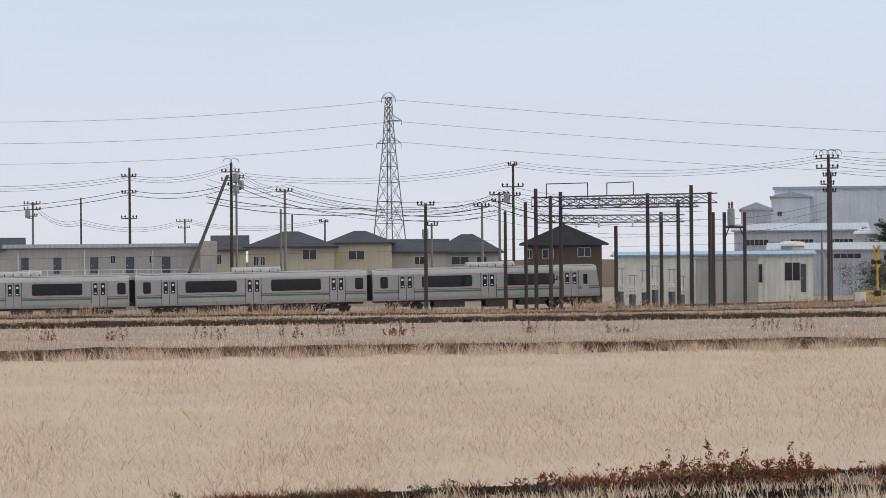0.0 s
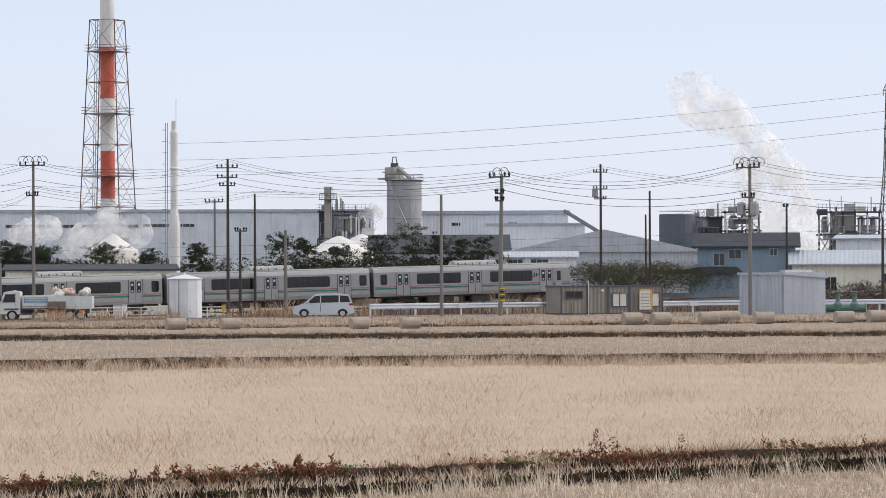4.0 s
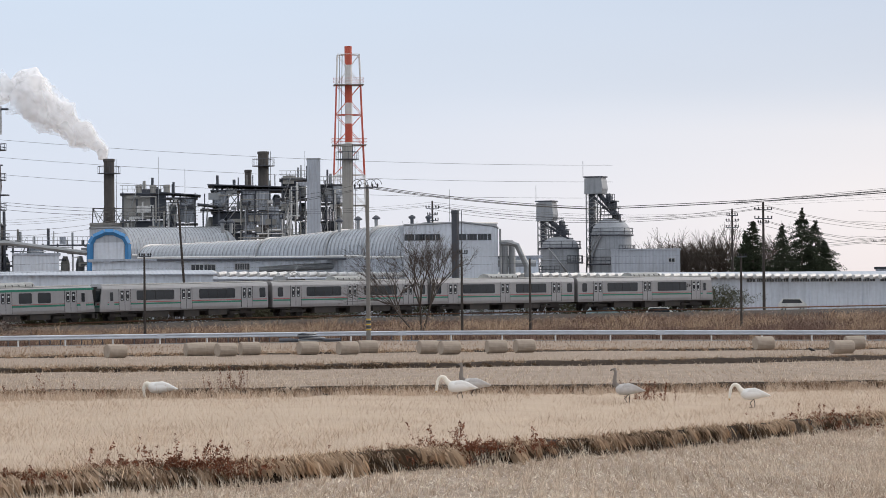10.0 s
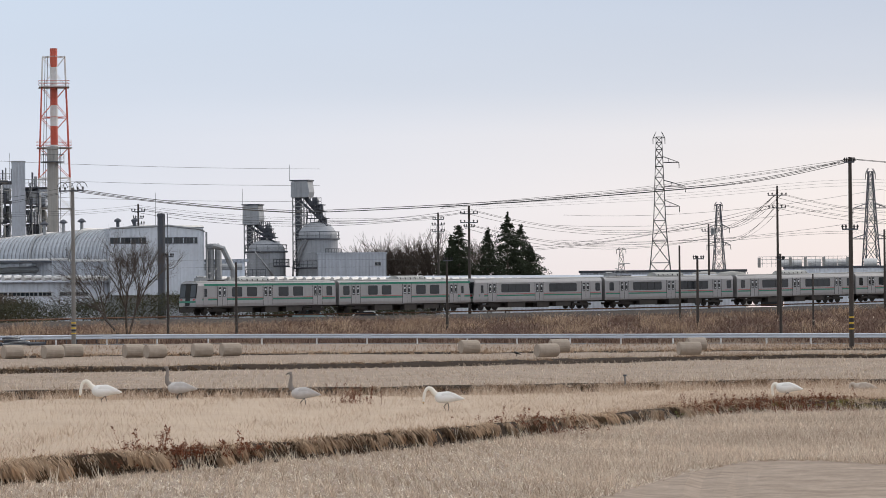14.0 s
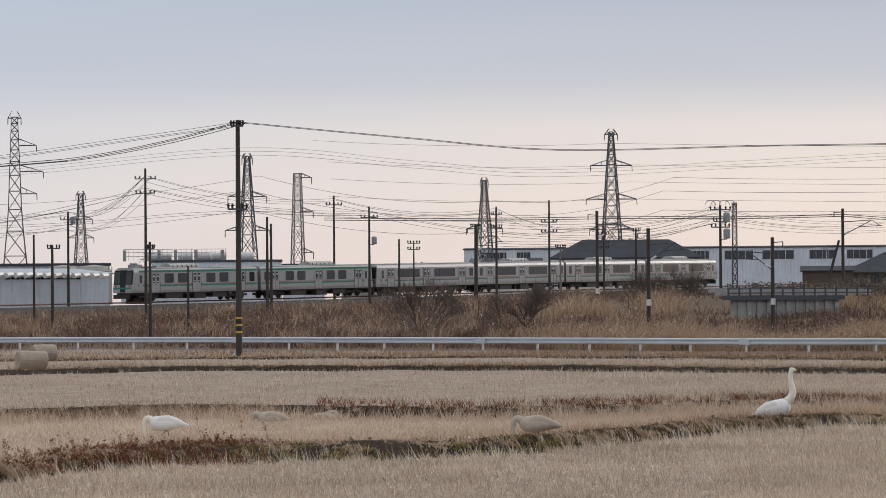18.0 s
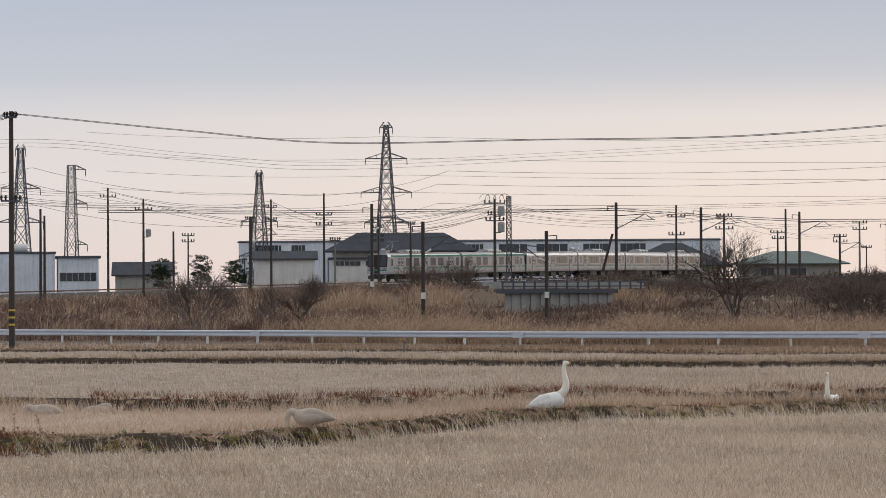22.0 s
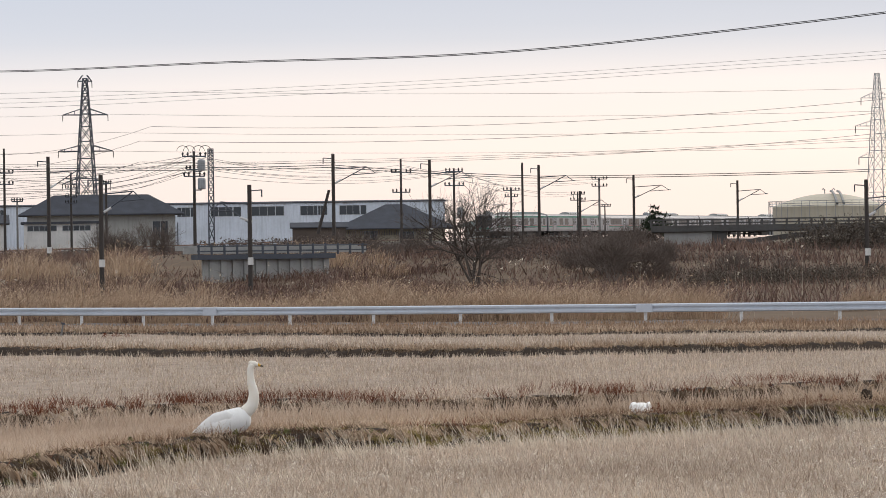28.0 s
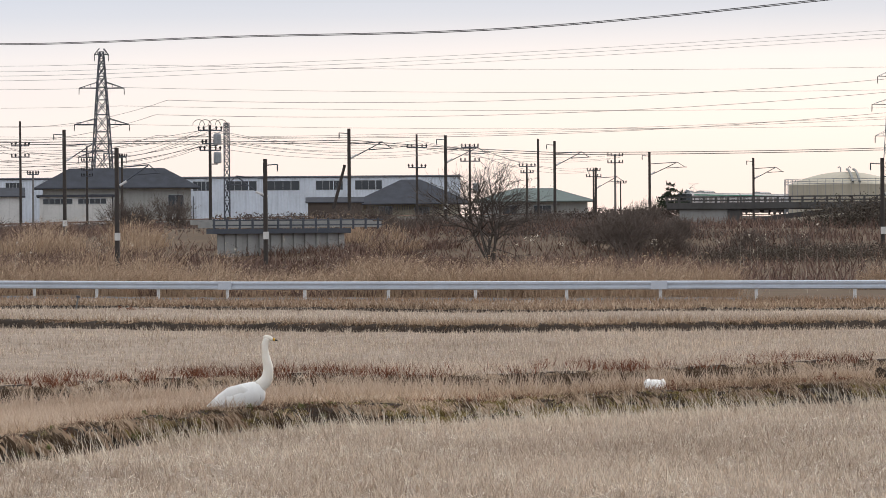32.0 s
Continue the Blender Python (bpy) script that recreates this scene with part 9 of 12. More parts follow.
def van(x, y, z, turn, scale=1.0):
    """Nose towards -x."""
    t = thing("minivan", pose(x, y, z, 0, 0, turn), "silver minivan parked on the road", "car")
    prof = [(-2.35, 0.32), (-2.4, 0.62), (-2.2, 0.86), (-1.55, 1.05), (-0.75, 1.72), (-0.45, 1.82), (1.3, 1.84), (1.95, 1.76), (2.2, 1.15), (2.32, 0.8), (2.3, 0.34), (1.9, 0.22), (-2.0, 0.22)]
    prof = [(a * scale, b * scale) for a, b in prof]
    b = part("body", Shape().prism(prof[::-1], -0.86 * scale, 0.86 * scale), mat("van_paint"), t)
    for side in (-1, 1):
        y0 = 0.862 * side * scale
        def pane(pts):
            return Shape().prism([(a * scale, c * scale) for a, c in pts], y0 - 0.01, y0 + 0.01)
        part("side_window", pane([(-1.35, 1.08), (-0.28, 1.14), (-0.28, 1.68), (-0.68, 1.64)]), mat("glass"), t)
        part("side_window", pane([(-0.2, 1.14), (1.15, 1.16), (1.15, 1.70), (-0.2, 1.69)]), mat("glass"), t)
        part("side_window", pane([(1.25, 1.16), (2.05, 1.18), (1.88, 1.66), (1.25, 1.69)]), mat("glass"), t)
        part("door_seam", pane([(-0.25, 0.4), (-0.22, 0.4), (-0.22, 1.12), (-0.25, 1.12)]), mat("rubber"), t)
        part("door_handle", Shape().box(-0.1 * scale, 0.1 * scale, y0 - 0.03, y0 + 0.03, 0.98 * scale, 1.03 * scale), mat("frame"), t)
        part("tail_lamp", Shape().box(1.95 * scale, 2.27 * scale, y0 - 0.012, y0 + 0.012, 0.92 * scale, 1.08 * scale), mat("tail_red"), t, "red tail lamp")
        part("mirror", Shape().box(-1.25 * scale, -1.1 * scale, y0 - 0.1, y0 + 0.1, 1.1 * scale, 1.25 * scale), mat("van_paint"), t)
        for xx in (-1.5, 1.45):
            wheel_on(t, xx * scale, 0.78 * side * scale, 0.32 * scale)
            part("wheel_arch", Shape().prism([(xx * scale + 0.4 * scale * math.cos(math.pi * k / 10), 0.3 * scale + 0.38 * scale * math.sin(math.pi * k / 10)) for k in range(11)], y0 - 0.006, y0 + 0.006), mat("rubber"), t)
    part("rear_window", Shape().add([(2.0 * scale, -0.7, 1.68 * scale), (2.0 * scale, 0.7, 1.68 * scale), (2.215 * scale, 0.75, 1.2 * scale), (2.215 * scale, -0.75, 1.2 * scale)], [(0, 1, 2, 3)]), mat("glass"), t)
    part("windscreen", Shape().add([(-1.5 * scale, -0.75, 1.12 * scale), (-1.5 * scale, 0.75, 1.12 * scale), (-0.8 * scale, 0.7, 1.7 * scale), (-0.8 * scale, -0.7, 1.7 * scale)], [(0, 3, 2, 1)]), mat("glass"), t)
    part("number_plate", Shape().box(2.3 * scale, 2.33 * scale, -0.17, 0.17, 0.75 * scale, 0.9 * scale), mat("plaster_white"), t)
    part("rear_bumper", Shape().box(2.25 * scale, 2.36 * scale, -0.8 * scale, 0.8 * scale, 0.35 * scale, 0.6 * scale), mat("van_paint"), t)
    return t


van(-155.15, 187.03, 0.3, 40, 0.86)


def truck(x, y, z, turn):
    t = thing("scrap_truck", pose(x, y, z, 0, 0, turn), "white flatbed truck loaded with pinkish scrap bags", "truck")
    part("cab", Shape().prism([(-3.1, 0.45), (-1.75, 0.45), (-1.75, 1.95), (-2.2, 2.05), (-2.85, 1.95), (-3.12, 1.2)], -0.95, 0.95), mat("truck_white"), t)
    part("windscreen", Shape().add([(-3.11, -0.85, 1.25), (-3.11, 0.85, 1.25), (-2.9, 0.8, 1.85), (-2.9, -0.8, 1.85)], [(0, 1, 2, 3)]), mat("glass"), t)
    for s in (-0.955, 0.955):
        part("side_window", Shape().prism([(-2.95, 1.25), (-2.1, 1.25), (-2.1, 1.8), (-2.75, 1.8)], s - 0.01, s + 0.01), mat("glass"), t)
        part("blue_panel", Shape().box(-1.5, 0.1, s * 1.06 - 0.01, s * 1.06 + 0.01, 1.2, 1.58), mat("truck_blue"), t, "faded blue side panel")
        for k in range(3):
            part("printed_bar", Shape().box(-1.4, 0.0, s * 1.075 - 0.004, s * 1.075 + 0.004, 1.25 + 0.12 * k, 1.28 + 0.12 * k), mat("plaster_white"), t)
    part("chassis", Shape().box(-2.9, 3.0, -0.4, 0.4, 0.5, 0.75), mat("steel_dark"), t)
    part("flatbed", Shape().box(-1.6, 0.5, -1.0, 1.0, 0.85, 1.7), mat("truck_white"), t)
    part("side_board", Shape().box(0.5, 3.1, -1.02, -0.96, 0.85, 1.65).box(0.5, 3.1, 0.96, 1.02, 0.85, 1.65).box(3.04, 3.1, -0.96, 0.96, 0.85, 1.65).box(0.5, 3.1, -1, 1, 0.78, 0.86), mat("truck_white"), t)
    for xx in (0.55, 1.35, 2.2, 3.0):
        part("side_rib", Shape().box(xx - 0.04, xx + 0.04, -1.07, -1.02, 0.8, 1.68), mat("truck_white"), t)
    part("side_ledge", Shape().box(-1.62, 0.52, -1.06, -1.0, 0.95, 1.02), mat("steel"), t)
    part("plank_box", Shape().box(0.1, 1.3, -1.3, -1.08, 0.78, 1.3).box(0.05, 1.35, -1.34, -1.3, 0.84, 0.9), mat("scrap_wood"), t, "weathered brown wooden box")
    for xx in (-2.35, -0.9):
        part("mudguard", Shape().box(xx - 0.5, xx + 0.5, -0.98, -0.7, 0.74, 0.84), mat("steel_dark"), t)
    for xx in (0.1, 1.0, 2.4):
        part("warning_board", Shape().box(xx - 0.22, xx + 0.22, -1.03, -1.0, 0.5, 0.72), mat("warning_orange"), t, "orange warning board")
    part("door_seam", Shape().box(-2.06, -2.04, -0.962, -0.95, 0.6, 1.9), mat("steel_dark"), t)
    part("mirror", Shape().box(-3.1, -3.0, -1.12, -1.0, 1.35, 1.7), mat("steel_dark"), t)
    for xx in (-2.3, 0.4, 1.6, 2.3):
        for s in (-0.85, 0.85):
            wheel_on(t, xx, s, 0.36, 0.25)
    rng = random.Random(4)
    for k in range(16):
        part("scrap_bag", Shape().blob((rng.uniform(0.4, 2.9), rng.uniform(-0.7, 0.7), rng.uniform(1.65, 2.05)), rng.uniform(0.2, 0.34), 0.8, 8, k), mat("bag_pink" if k % 3 else "plaster_white"), t, smooth=True)


MAT["scrap_wood"] = surface("weathered_boards", (0.22, 0.17, 0.13), (0.14, 0.10, 0.08), scale=3, rough=0.9, streak=0.3)
MAT["warning_orange"] = surface("orange_boards", (0.55, 0.16, 0.05), (0.35, 0.12, 0.05), scale=3, rough=0.7)
MAT["bag_pink"] = surface("pinkish_sacks", (0.60, 0.45, 0.38), (0.45, 0.32, 0.26), scale=3, rough=0.8)
truck(-173.55, 179.94, 0.1, 40)


def half_hidden_car(x, y, z, turn, material, label):
    t = thing("parked_car", pose(x, y, z, 0, 0, turn), label, "car", "cars parked behind the reeds")
    part("body", Shape().prism([(-1.7, 0.25), (1.7, 0.25), (1.75, 0.7), (1.5, 0.95), (0.9, 1.5), (-1.2, 1.52), (-1.6, 1.0), (-1.75, 0.8)], -0.75, 0.75), mat(material), t)
    for s in (-0.756, 0.756):
        part("side_window", Shape().prism([(-1.4, 0.95), (1.2, 0.95), (0.8, 1.4), (-1.15, 1.42)], s - 0.008, s + 0.008), mat("glass"), t)
        for xx in (-1.1, 1.1):
            wheel_on(t, xx, s * 0.9, 0.28)


MAT["car_teal"] = surface("pale_teal_paint", (0.30, 0.42, 0.45), scale=1, rough=0.35)
half_hidden_car(-139.48, 390.86, 1.5, 30, "car_teal", "pale teal small car half hidden by reeds")
half_hidden_car(-136.58, 402.46, 1.3, 20, "truck_white", "white car half hidden by reeds")
half_hidden_car(-129.22, 431.05, 2.2, 20, "truck_white", "white car behind the reeds")


def mini_truck(x, y, z, turn):
    t = thing("yellow_truck", pose(x, y, z, 0, 0, turn), "small yellow truck parked behind the reeds", "truck", "yellow trucks")
    part("cab", Shape().prism([(-1.4, 0.4), (-0.2, 0.4), (-0.2, 1.6), (-1.0, 1.65), (-1.4, 1.0)], -0.8, 0.8), mat("yellow"), t)
    part("windscreen", Shape().box(-1.0, -0.4, -0.81, -0.8, 1.0, 1.5), mat("glass"), t)
    part("bed", Shape().box(-0.15, 1.8, -0.8, 0.8, 0.6, 1.0), mat("steel"), t)
    for xx in (-0.9, 1.2):
        for s in (-0.7, 0.7):
            wheel_on(t, xx, s, 0.3)


mini_truck(-128.78, 446.81, 2.3, 20)
mini_truck(-126.81, 450.49, 2.3, 20)


# straw bales
def bale(x, y, z, turn, r, l, seed):
    rng = random.Random(seed)
    t = thing("straw_bale", pose(x, y, z, 0, 0, turn), "round straw bale lying on the stubble", "bale", "straw bales in the field")
    n = 22
    v, f = [], []
    for e in (-l / 2, -l / 2 + 0.06, 0, l / 2 - 0.06, l / 2):
        rr = r * (0.93 if abs(e) > l / 2 - 0.01 else 1.0)
        for k in range(n):
            a = 2 * math.pi * k / n
            q = rr * rng.uniform(0.97, 1.03)
            v.append((e, q * math.cos(a), r * 0.96 + q * math.sin(a) * (0.97 if math.sin(a) < -0.8 else 1)))
    for j in range(4):
        f += [(j * n + k, j * n + (k + 1) % n, (j + 1) * n + (k + 1) % n, (j + 1) * n + k) for k in range(n)]
    f += [tuple(range(n - 1, -1, -1)), tuple(range(4 * n, 5 * n))]
    part("straw_roll", Shape().add(v, f), mat("bale_straw"), t)
    c = Shape()
    for k in range(34):
        a0 = 0.55 * k
        q = r * 0.9 * (1 - k / 36)
        c.tube((l / 2 + 0.012, q * math.cos(a0), r * 0.96 + q * math.sin(a0)), (l / 2 + 0.012, q * 0.98 * math.cos(a0 + 0.55), r * 0.96 + q * 0.98 * math.sin(a0 + 0.55)), 0.012, n=3, caps=False)
    part("coiled_end", c, mat("rough_ground"), t, "coiled darker straw end")


MAT["bale_straw"] = surface("bale_straw", (0.38, 0.315, 0.255), (0.24, 0.195, 0.155), scale=2.5, fine=30, rough=0.9, bump=0.02)
BALES = [(-127.09, 141.24), (-125.00, 143.09), (-119.89, 147.40), (-117.84, 149.05), (-114.34, 164.09), (-113.05, 164.98), (-112.00, 168.10), (-113.70, 171.78), (-114.35, 173.75), (-109.50, 169.75), (-107.37, 174.63), (-107.38, 178.14), (-103.04, 177.22), (-101.70, 178.00), (-96.07, 186.74), (-94.24, 193.25), (-93.93, 194.51), (-91.31, 191.33), (-91.78, 195.53), (-88.67, 196.96), (-85.74, 196.07), (-87.06, 202.04), (-82.20, 199.75), (-79.53, 196.52), (-78.47, 201.24), (-77.63, 203.71), (-65.43, 212.14), (-60.22, 213.68), (-53.18, 219.65), (-55.39, 194.02), (-48.82, 199.98)]
for i, (bx, by) in enumerate(BALES):
    d = math.hypot(bx, by)
    big = i >= 29
    bale(bx, by, 0.28, math.degrees(math.atan2(by, bx)) - 90 + (20 + 4 * (i % 3)) - 40 * (0), 0.38 if big else 0.31 if i < 4 else 0.36 if i < 14 else 0.41, 1.25 if big else 1.02 if i < 4 else 1.06 if i < 14 else 1.16, i)


# ---- the paper works ----
MAT["portal_blue"] = surface("bright_blue_portal", (0.05, 0.23, 0.50), scale=0.6, rough=0.5)
MAT["barrel"] = ribbed("grey_barrel_roof", (0.47, 0.50, 0.55), 0.6, 0.45, 0.25, dirt=0.5)


def barrel_shed(label, a, b, h, dep, rise, wall="white_sheet", portal=False, wins=(), along="y"):
    m, w = facing(a, b)
    t = thing("barrel_shed", m, label, "factory")
    walls(t, w, dep, h, wall, -2)
    roof_on(t, "arch" if along == "y" else "arch_x", w, dep, h, rise * 0.62, "barrel", 0.15)
    n = 14
    part("gable", Shape().prism([(0.02, h - 0.2), (w - 0.02, h - 0.2)] + [(w * (1 - k / n), h - 0.1 + 0.62 * rise * math.sin(math.pi * k / n) ** 0.75) for k in range(n + 1)], 0.0, 0.2), mat(wall), t)
    if portal:
        pts = [(0, -0.3, -1), (0, -0.3, h * 0.93), (w * 0.10, -0.3, h + rise * 0.28), (w * 0.38, -0.3, h + rise * 0.62), (w * 0.62, -0.3, h + rise * 0.62), (w * 0.90, -0.3, h + rise * 0.28), (w, -0.3, h * 0.93), (w, -0.3, -1)]
        for p, q in zip(pts, pts[1:]):
            part("portal_rim", Shape().tube(p, q, 0.42, 0.42, 4), mat("portal_blue"), t, "bright blue portal rim")
        part("portal_leaf", Shape().box(0.5, w - 0.5, -0.12, -0.04, -1, h + rise * 0.1), mat("white_sheet"), t, "pale portal door")
    for u0, v0, u1, v1 in wins:
        window(t, u0 * w, u1 * w, v0 * h, v1 * h, 0, 6)
    return t


barrel_shed("barrel-roofed hall with a bright blue portal", (-231.68, 443.09, 7.18), (-227.13, 445.43), 5.21, 26, 2.0, "grey_sheet", True)
def vault_hall(label, a, b, za, zb, dep, front, round_end=False):
    """A hall whose near side curves up from the eaves into a flat roof: eaves from a to b, roof heights za and zb, ribs over it."""
    t = thing("vault_hall", Matrix.Identity(4), label, "factory", "vaulted halls of the works")
    pa, pb = Vector(a), Vector(b)
    d = (pb - pa)
    run_len = math.hypot(d.x, d.y)
    away = Vector((-d.y, d.x, 0)).normalized()
    prof = [(0.0, -7.0), (0.0, 0.0)] + [(front * (1 - math.cos(math.pi / 2 * k / 7)), math.sin(math.pi / 2 * k / 7)) for k in range(1, 8)] + [(dep, 1.02), (dep, -7.0)]

    def ring(f, grow=0.0, shrink=1.0):
        e, top = pa.lerp(pb, f), za + (zb - za) * f
        out_ = []
        for u, v in prof:
            z = e.z + v if v < 0 else e.z + (top - e.z) * v * shrink
            out_.append(Vector((e.x, e.y, 0)) + away * (u - grow * (1 if u < front else 0)) + Vector((0, 0, z + (grow if v > 0.3 else 0))))
        return out_
    cuts = [(k / 12, 1.0) for k in range(13)]
    if round_end:
        cuts = [(f * 0.9, 1.0) for f, _ in cuts] + [(0.93, 0.97), (0.96, 0.88), (0.985, 0.72), (1.0, 0.5)]
    v, n = [], len(prof)
    for f, q in cuts:
        v += ring(f, 0.0, q)
    faces = [(i * n + k, (i + 1) * n + k, (i + 1) * n + k + 1, i * n + k + 1) for i in range(len(cuts) - 1) for k in range(n - 1)]
    faces += [tuple(range(n)), tuple(range(len(cuts) * n - 1, (len(cuts) - 1) * n - 1, -1))]
    part("shell", Shape().add(v, faces), mat("barrel"), t, smooth=False)
    m = max(4, int(run_len / 0.6))
    for k in range(m + 1):
        f = k / m * (0.9 if round_end else 1.0)
        part("roof_rib", Shape().path(ring(f, 0.06)[1:-1], 0.15 if k in (0, m) else 0.035, 5), mat("steel"), t)
    part("eaves_gutter", Shape().path([pa - away * 0.12, pb - away * 0.12], 0.16, 5), mat("white_steel"), t)
    return t


vault_hall("grey ribbed vault behind the blue portal", (-229.03, 450.01, 10.56), (-220.19, 466.59, 11.08), 14.36, 14.57, 10, 3.0, True)
vault_hall("low grey ribbed vaulted hall", (-212.33, 419.25, 9.67), (-194.03, 415.92, 9.53), 11.26, 11.72, 12, 2.6, False)
vault_hall("middle grey ribbed vaulted hall", (-192.89, 413.15, 9.42), (-182.14, 410.35, 9.32), 11.8, 12.56, 13, 3.0, False)
vault_hall("grey vaulted hall with a plain roof", (-181.86, 409.38, 9.31), (-175.86, 407.64, 9.28), 12.54, 12.9, 14, 3.0, False)
vault_hall("tall ribbed vaulted hall beside the white gable", (-175.2, 405.75, 9.11), (-168.39, 403.21, 9.0), 12.78, 13.1, 16, 3.6, False)


def roof_cowl(x, y, z):
    t = thing("roof_cowl", pose(x, y, z), "dark round roof cowl on the vaulted halls", "ventilator", "roof cowls")
    part("neck", Shape().tube((0, 0, -0.9), (0, 0, 0.35), 0.22, n=10), mat("steel"), t)
    part("cap", Shape().lathe([(0.2, 0.3), (0.5, 0.35), (0.5, 0.5), (0.1, 0.8)], 12), mat("steel_dark"), t)


def white_hall():
    """The white gable end of the vaulted halls: a nearly flat top with rounded shoulders and two window strips."""
    m, w = facing((-168.39, 402.14, 7.91), (-158.64, 407.8, 7.83))
    t = thing("white_hall", m, "white hall end with rounded shoulders and strip windows", "factory")
    h, sh = 5.23, 4.42
    out_ = [(0, -3), (w, -3), (w, sh)] + [(w - 1.3 * (1 - math.cos(math.pi / 2 * k / 6)), sh + (h - 0.35 - sh) * math.sin(math.pi / 2 * k / 6)) for k in range(1, 7)] + [(w * 0.62, h), (0, h - 0.3)]
    part("gable_wall", Shape().prism(out_, 0, 0.25), mat("white_sheet"), t)
    part("shell", Shape().prism([(x * 0.998 + 0.01, z - 0.04) for x, z in out_], 0.25, 26), mat("barrel"), t)
    part("roof_edge", Shape().path([(x, -0.06, z) for x, z in out_[2:]], 0.12, 5), mat("steel"), t)
    for x0, x1 in ((-0.2, 6.2 * w / 16.5), (9.0 * w / 16.5, 15.2 * w / 16.5)):
        window(t, max(x0, 0.1), x1, h * 0.60, h * 0.72, 0, 9, "glass", "steel_dark")
    for k in range(1, 9):
        part("wall_joint", Shape().box(w * k / 9 - 0.05, w * k / 9 + 0.05, -0.05, 0.0, -1, h * 0.93), mat("white_sheet"), t)
    part("downpipe", Shape().tube((w + 0.25, -0.1, -2), (w + 0.25, -0.1, sh), 0.12), mat("steel"), t)
    for x in (w + 1.0, w + 1.9):
        part("side_tank", Shape().lathe([(0.42, -3), (0.42, sh * 0.62), (0.1, sh * 0.7)], 12, (x, 1.5, 0)), mat("steel"), t)
    for u in (0.12, 0.3):
        part("roof_cowl", Shape().lathe([(0.2, h - 0.4), (0.2, h + 0.5), (0.42, h + 0.55), (0.42, h + 0.75), (0.1, h + 0.95)], 10, (w * u, 3, 0)), mat("steel_dark"), t)


white_hall()
roof_cowl(-180.23, 410.02, 13.22)
roof_cowl(-178.14, 410.93, 13.41)
roof_cowl(-176.11, 411.8, 13.52)
roof_cowl(-193.17, 404.09, 13.2)
roof_cowl(-192.24, 404.53, 13.19)
building("works_office", "long white factory range with window bands", "factory", (-208.80, 399.75, 5.39), (-158.90, 422.08), 3.59, 6, "white_sheet", ("flat", 0.3, "roof_sheet", 0.5), wins=[(0.222, 0.673, 0.275, 0.865), (0.320, 0.692, 0.351, 0.885), (0.475, 0.712, 0.503, 0.865), (0.513, 0.712, 0.530, 0.865)], bars=5, panels=16)
solid("long_canopy", Shape().box(0, 43, -1.6, 0.2, 0, 0.25), mat("steel_dark"), "dark weathered canopy along the works", "canopy", at=facing((-200.36, 400.70, 8.92), (-158.12, 419.17))[0])
solid("works_pipe", Shape().path([(-189.03, 405.62, 7.74), (-185.90, 407.06, 7.97), (-177.73, 410.69, 8.28), (-157.95, 418.70, 8.29)], 0.42, 10), mat("steel"), "fat grey pipe along the works wall", "pipe")
building("long_store", "very long white store with a scalloped roof edge", "building", (-223.35, 361.58, 3.03), (-184.29, 382.96), 4.13, 8, "white_sheet", ("mono", 0.5, "roof_sheet", 0.4), panels=14)
building("long_store", "very long white store with high strip windows", "building", (-186.46, 387.47, 2.14), (-105.79, 464.09), 4.42, 8, "white_sheet", ("mono", 0.6, "roof_sheet", 0.5), wins=[(0.075, 0.627, 0.148, 0.716), (0.158, 0.627, 0.189, 0.716), (0.252, 0.627, 0.306, 0.716), (0.622, 0.836, 0.673, 0.925), (0.677, 0.836, 0.728, 0.925), (0.731, 0.836, 0.782, 0.925), (0.789, 0.836, 0.864, 0.925), (0.878, 0.836, 0.966, 0.925)], bars=14, panels=30)
edge = thing("roof_edge_caps", Matrix.Identity(4), "row of pale scalloped roof sheets along the store", "roof edge")
pa, pb = Vector((-186.75, 386.22, 7.09)), Vector((-105.05, 461.19, 6.14))
for k in range(90):
    q = pa.lerp(pb, (k + 0.5) / 90)
    part("sheet_end", Shape().tube(q + Vector((-0.25, -0.5, 0)), q + Vector((0.1, 0.9, 0.12)), 0.3, 0.3, 8), mat("white_steel"), edge)
stack(-247.71, 479.83, 1, zt((-247.55, 479.92, 25.21)), 0.78, "stack_rusty", "dark steel stack in a braced frame", frame_w=2.5, frame_h=0.70)
building("works_block", "dark flat-roofed block at the foot of the stack", "factory", (-245.56, 469.68, 9.06), (-239.22, 472.94), 6.26, 10, "concrete", ("flat", 0.3, "concrete", 0.1))
plant_frame("process_plant", "open grey process building with a dark roof", (-239.12, 467.38, 8.14), (-233.74, 470.10), 11.68, 8, 21, 3, 3, 0.85, "concrete", roof=False, tanks=4)
plant_frame("process_plant", "open steel process building under a rusting roof", (-233.74, 470.10, 8.07), (-229.92, 471.98), 11.12, 8, 22, 3, 2, 0.3, "grey_sheet", tanks=4)
plant_frame("process_plant", "tall dark steel process building with clad bays", (-225.43, 468.60, 7.94), (-216.40, 472.83), 12.15, 12, 23, 4, 5, 0.6, "grey_sheet", tanks=7)
plant_frame("process_plant", "open dark lean-to beside the process building", (-225.85, 466.17, 7.94), (-223.85, 467.14), 9.39, 8, 26, 2, 1, 0.2, "steel_dark", tanks=1)
plant_frame("process_plant", "steel-framed boiler house full of pipes", (-216.61, 472.73, 7.83), (-213.12, 474.32), 13.76, 10, 24, 5, 2, 0.45, "grey_sheet", roof=False, tanks=6)
plant_frame("process_plant", "pale steel-framed boiler house with platforms", (-212.62, 476.73, 7.78), (-209.39, 478.16), 13.01, 9, 25, 5, 2, 0.25, "white_sheet", roof=False, tanks=5)
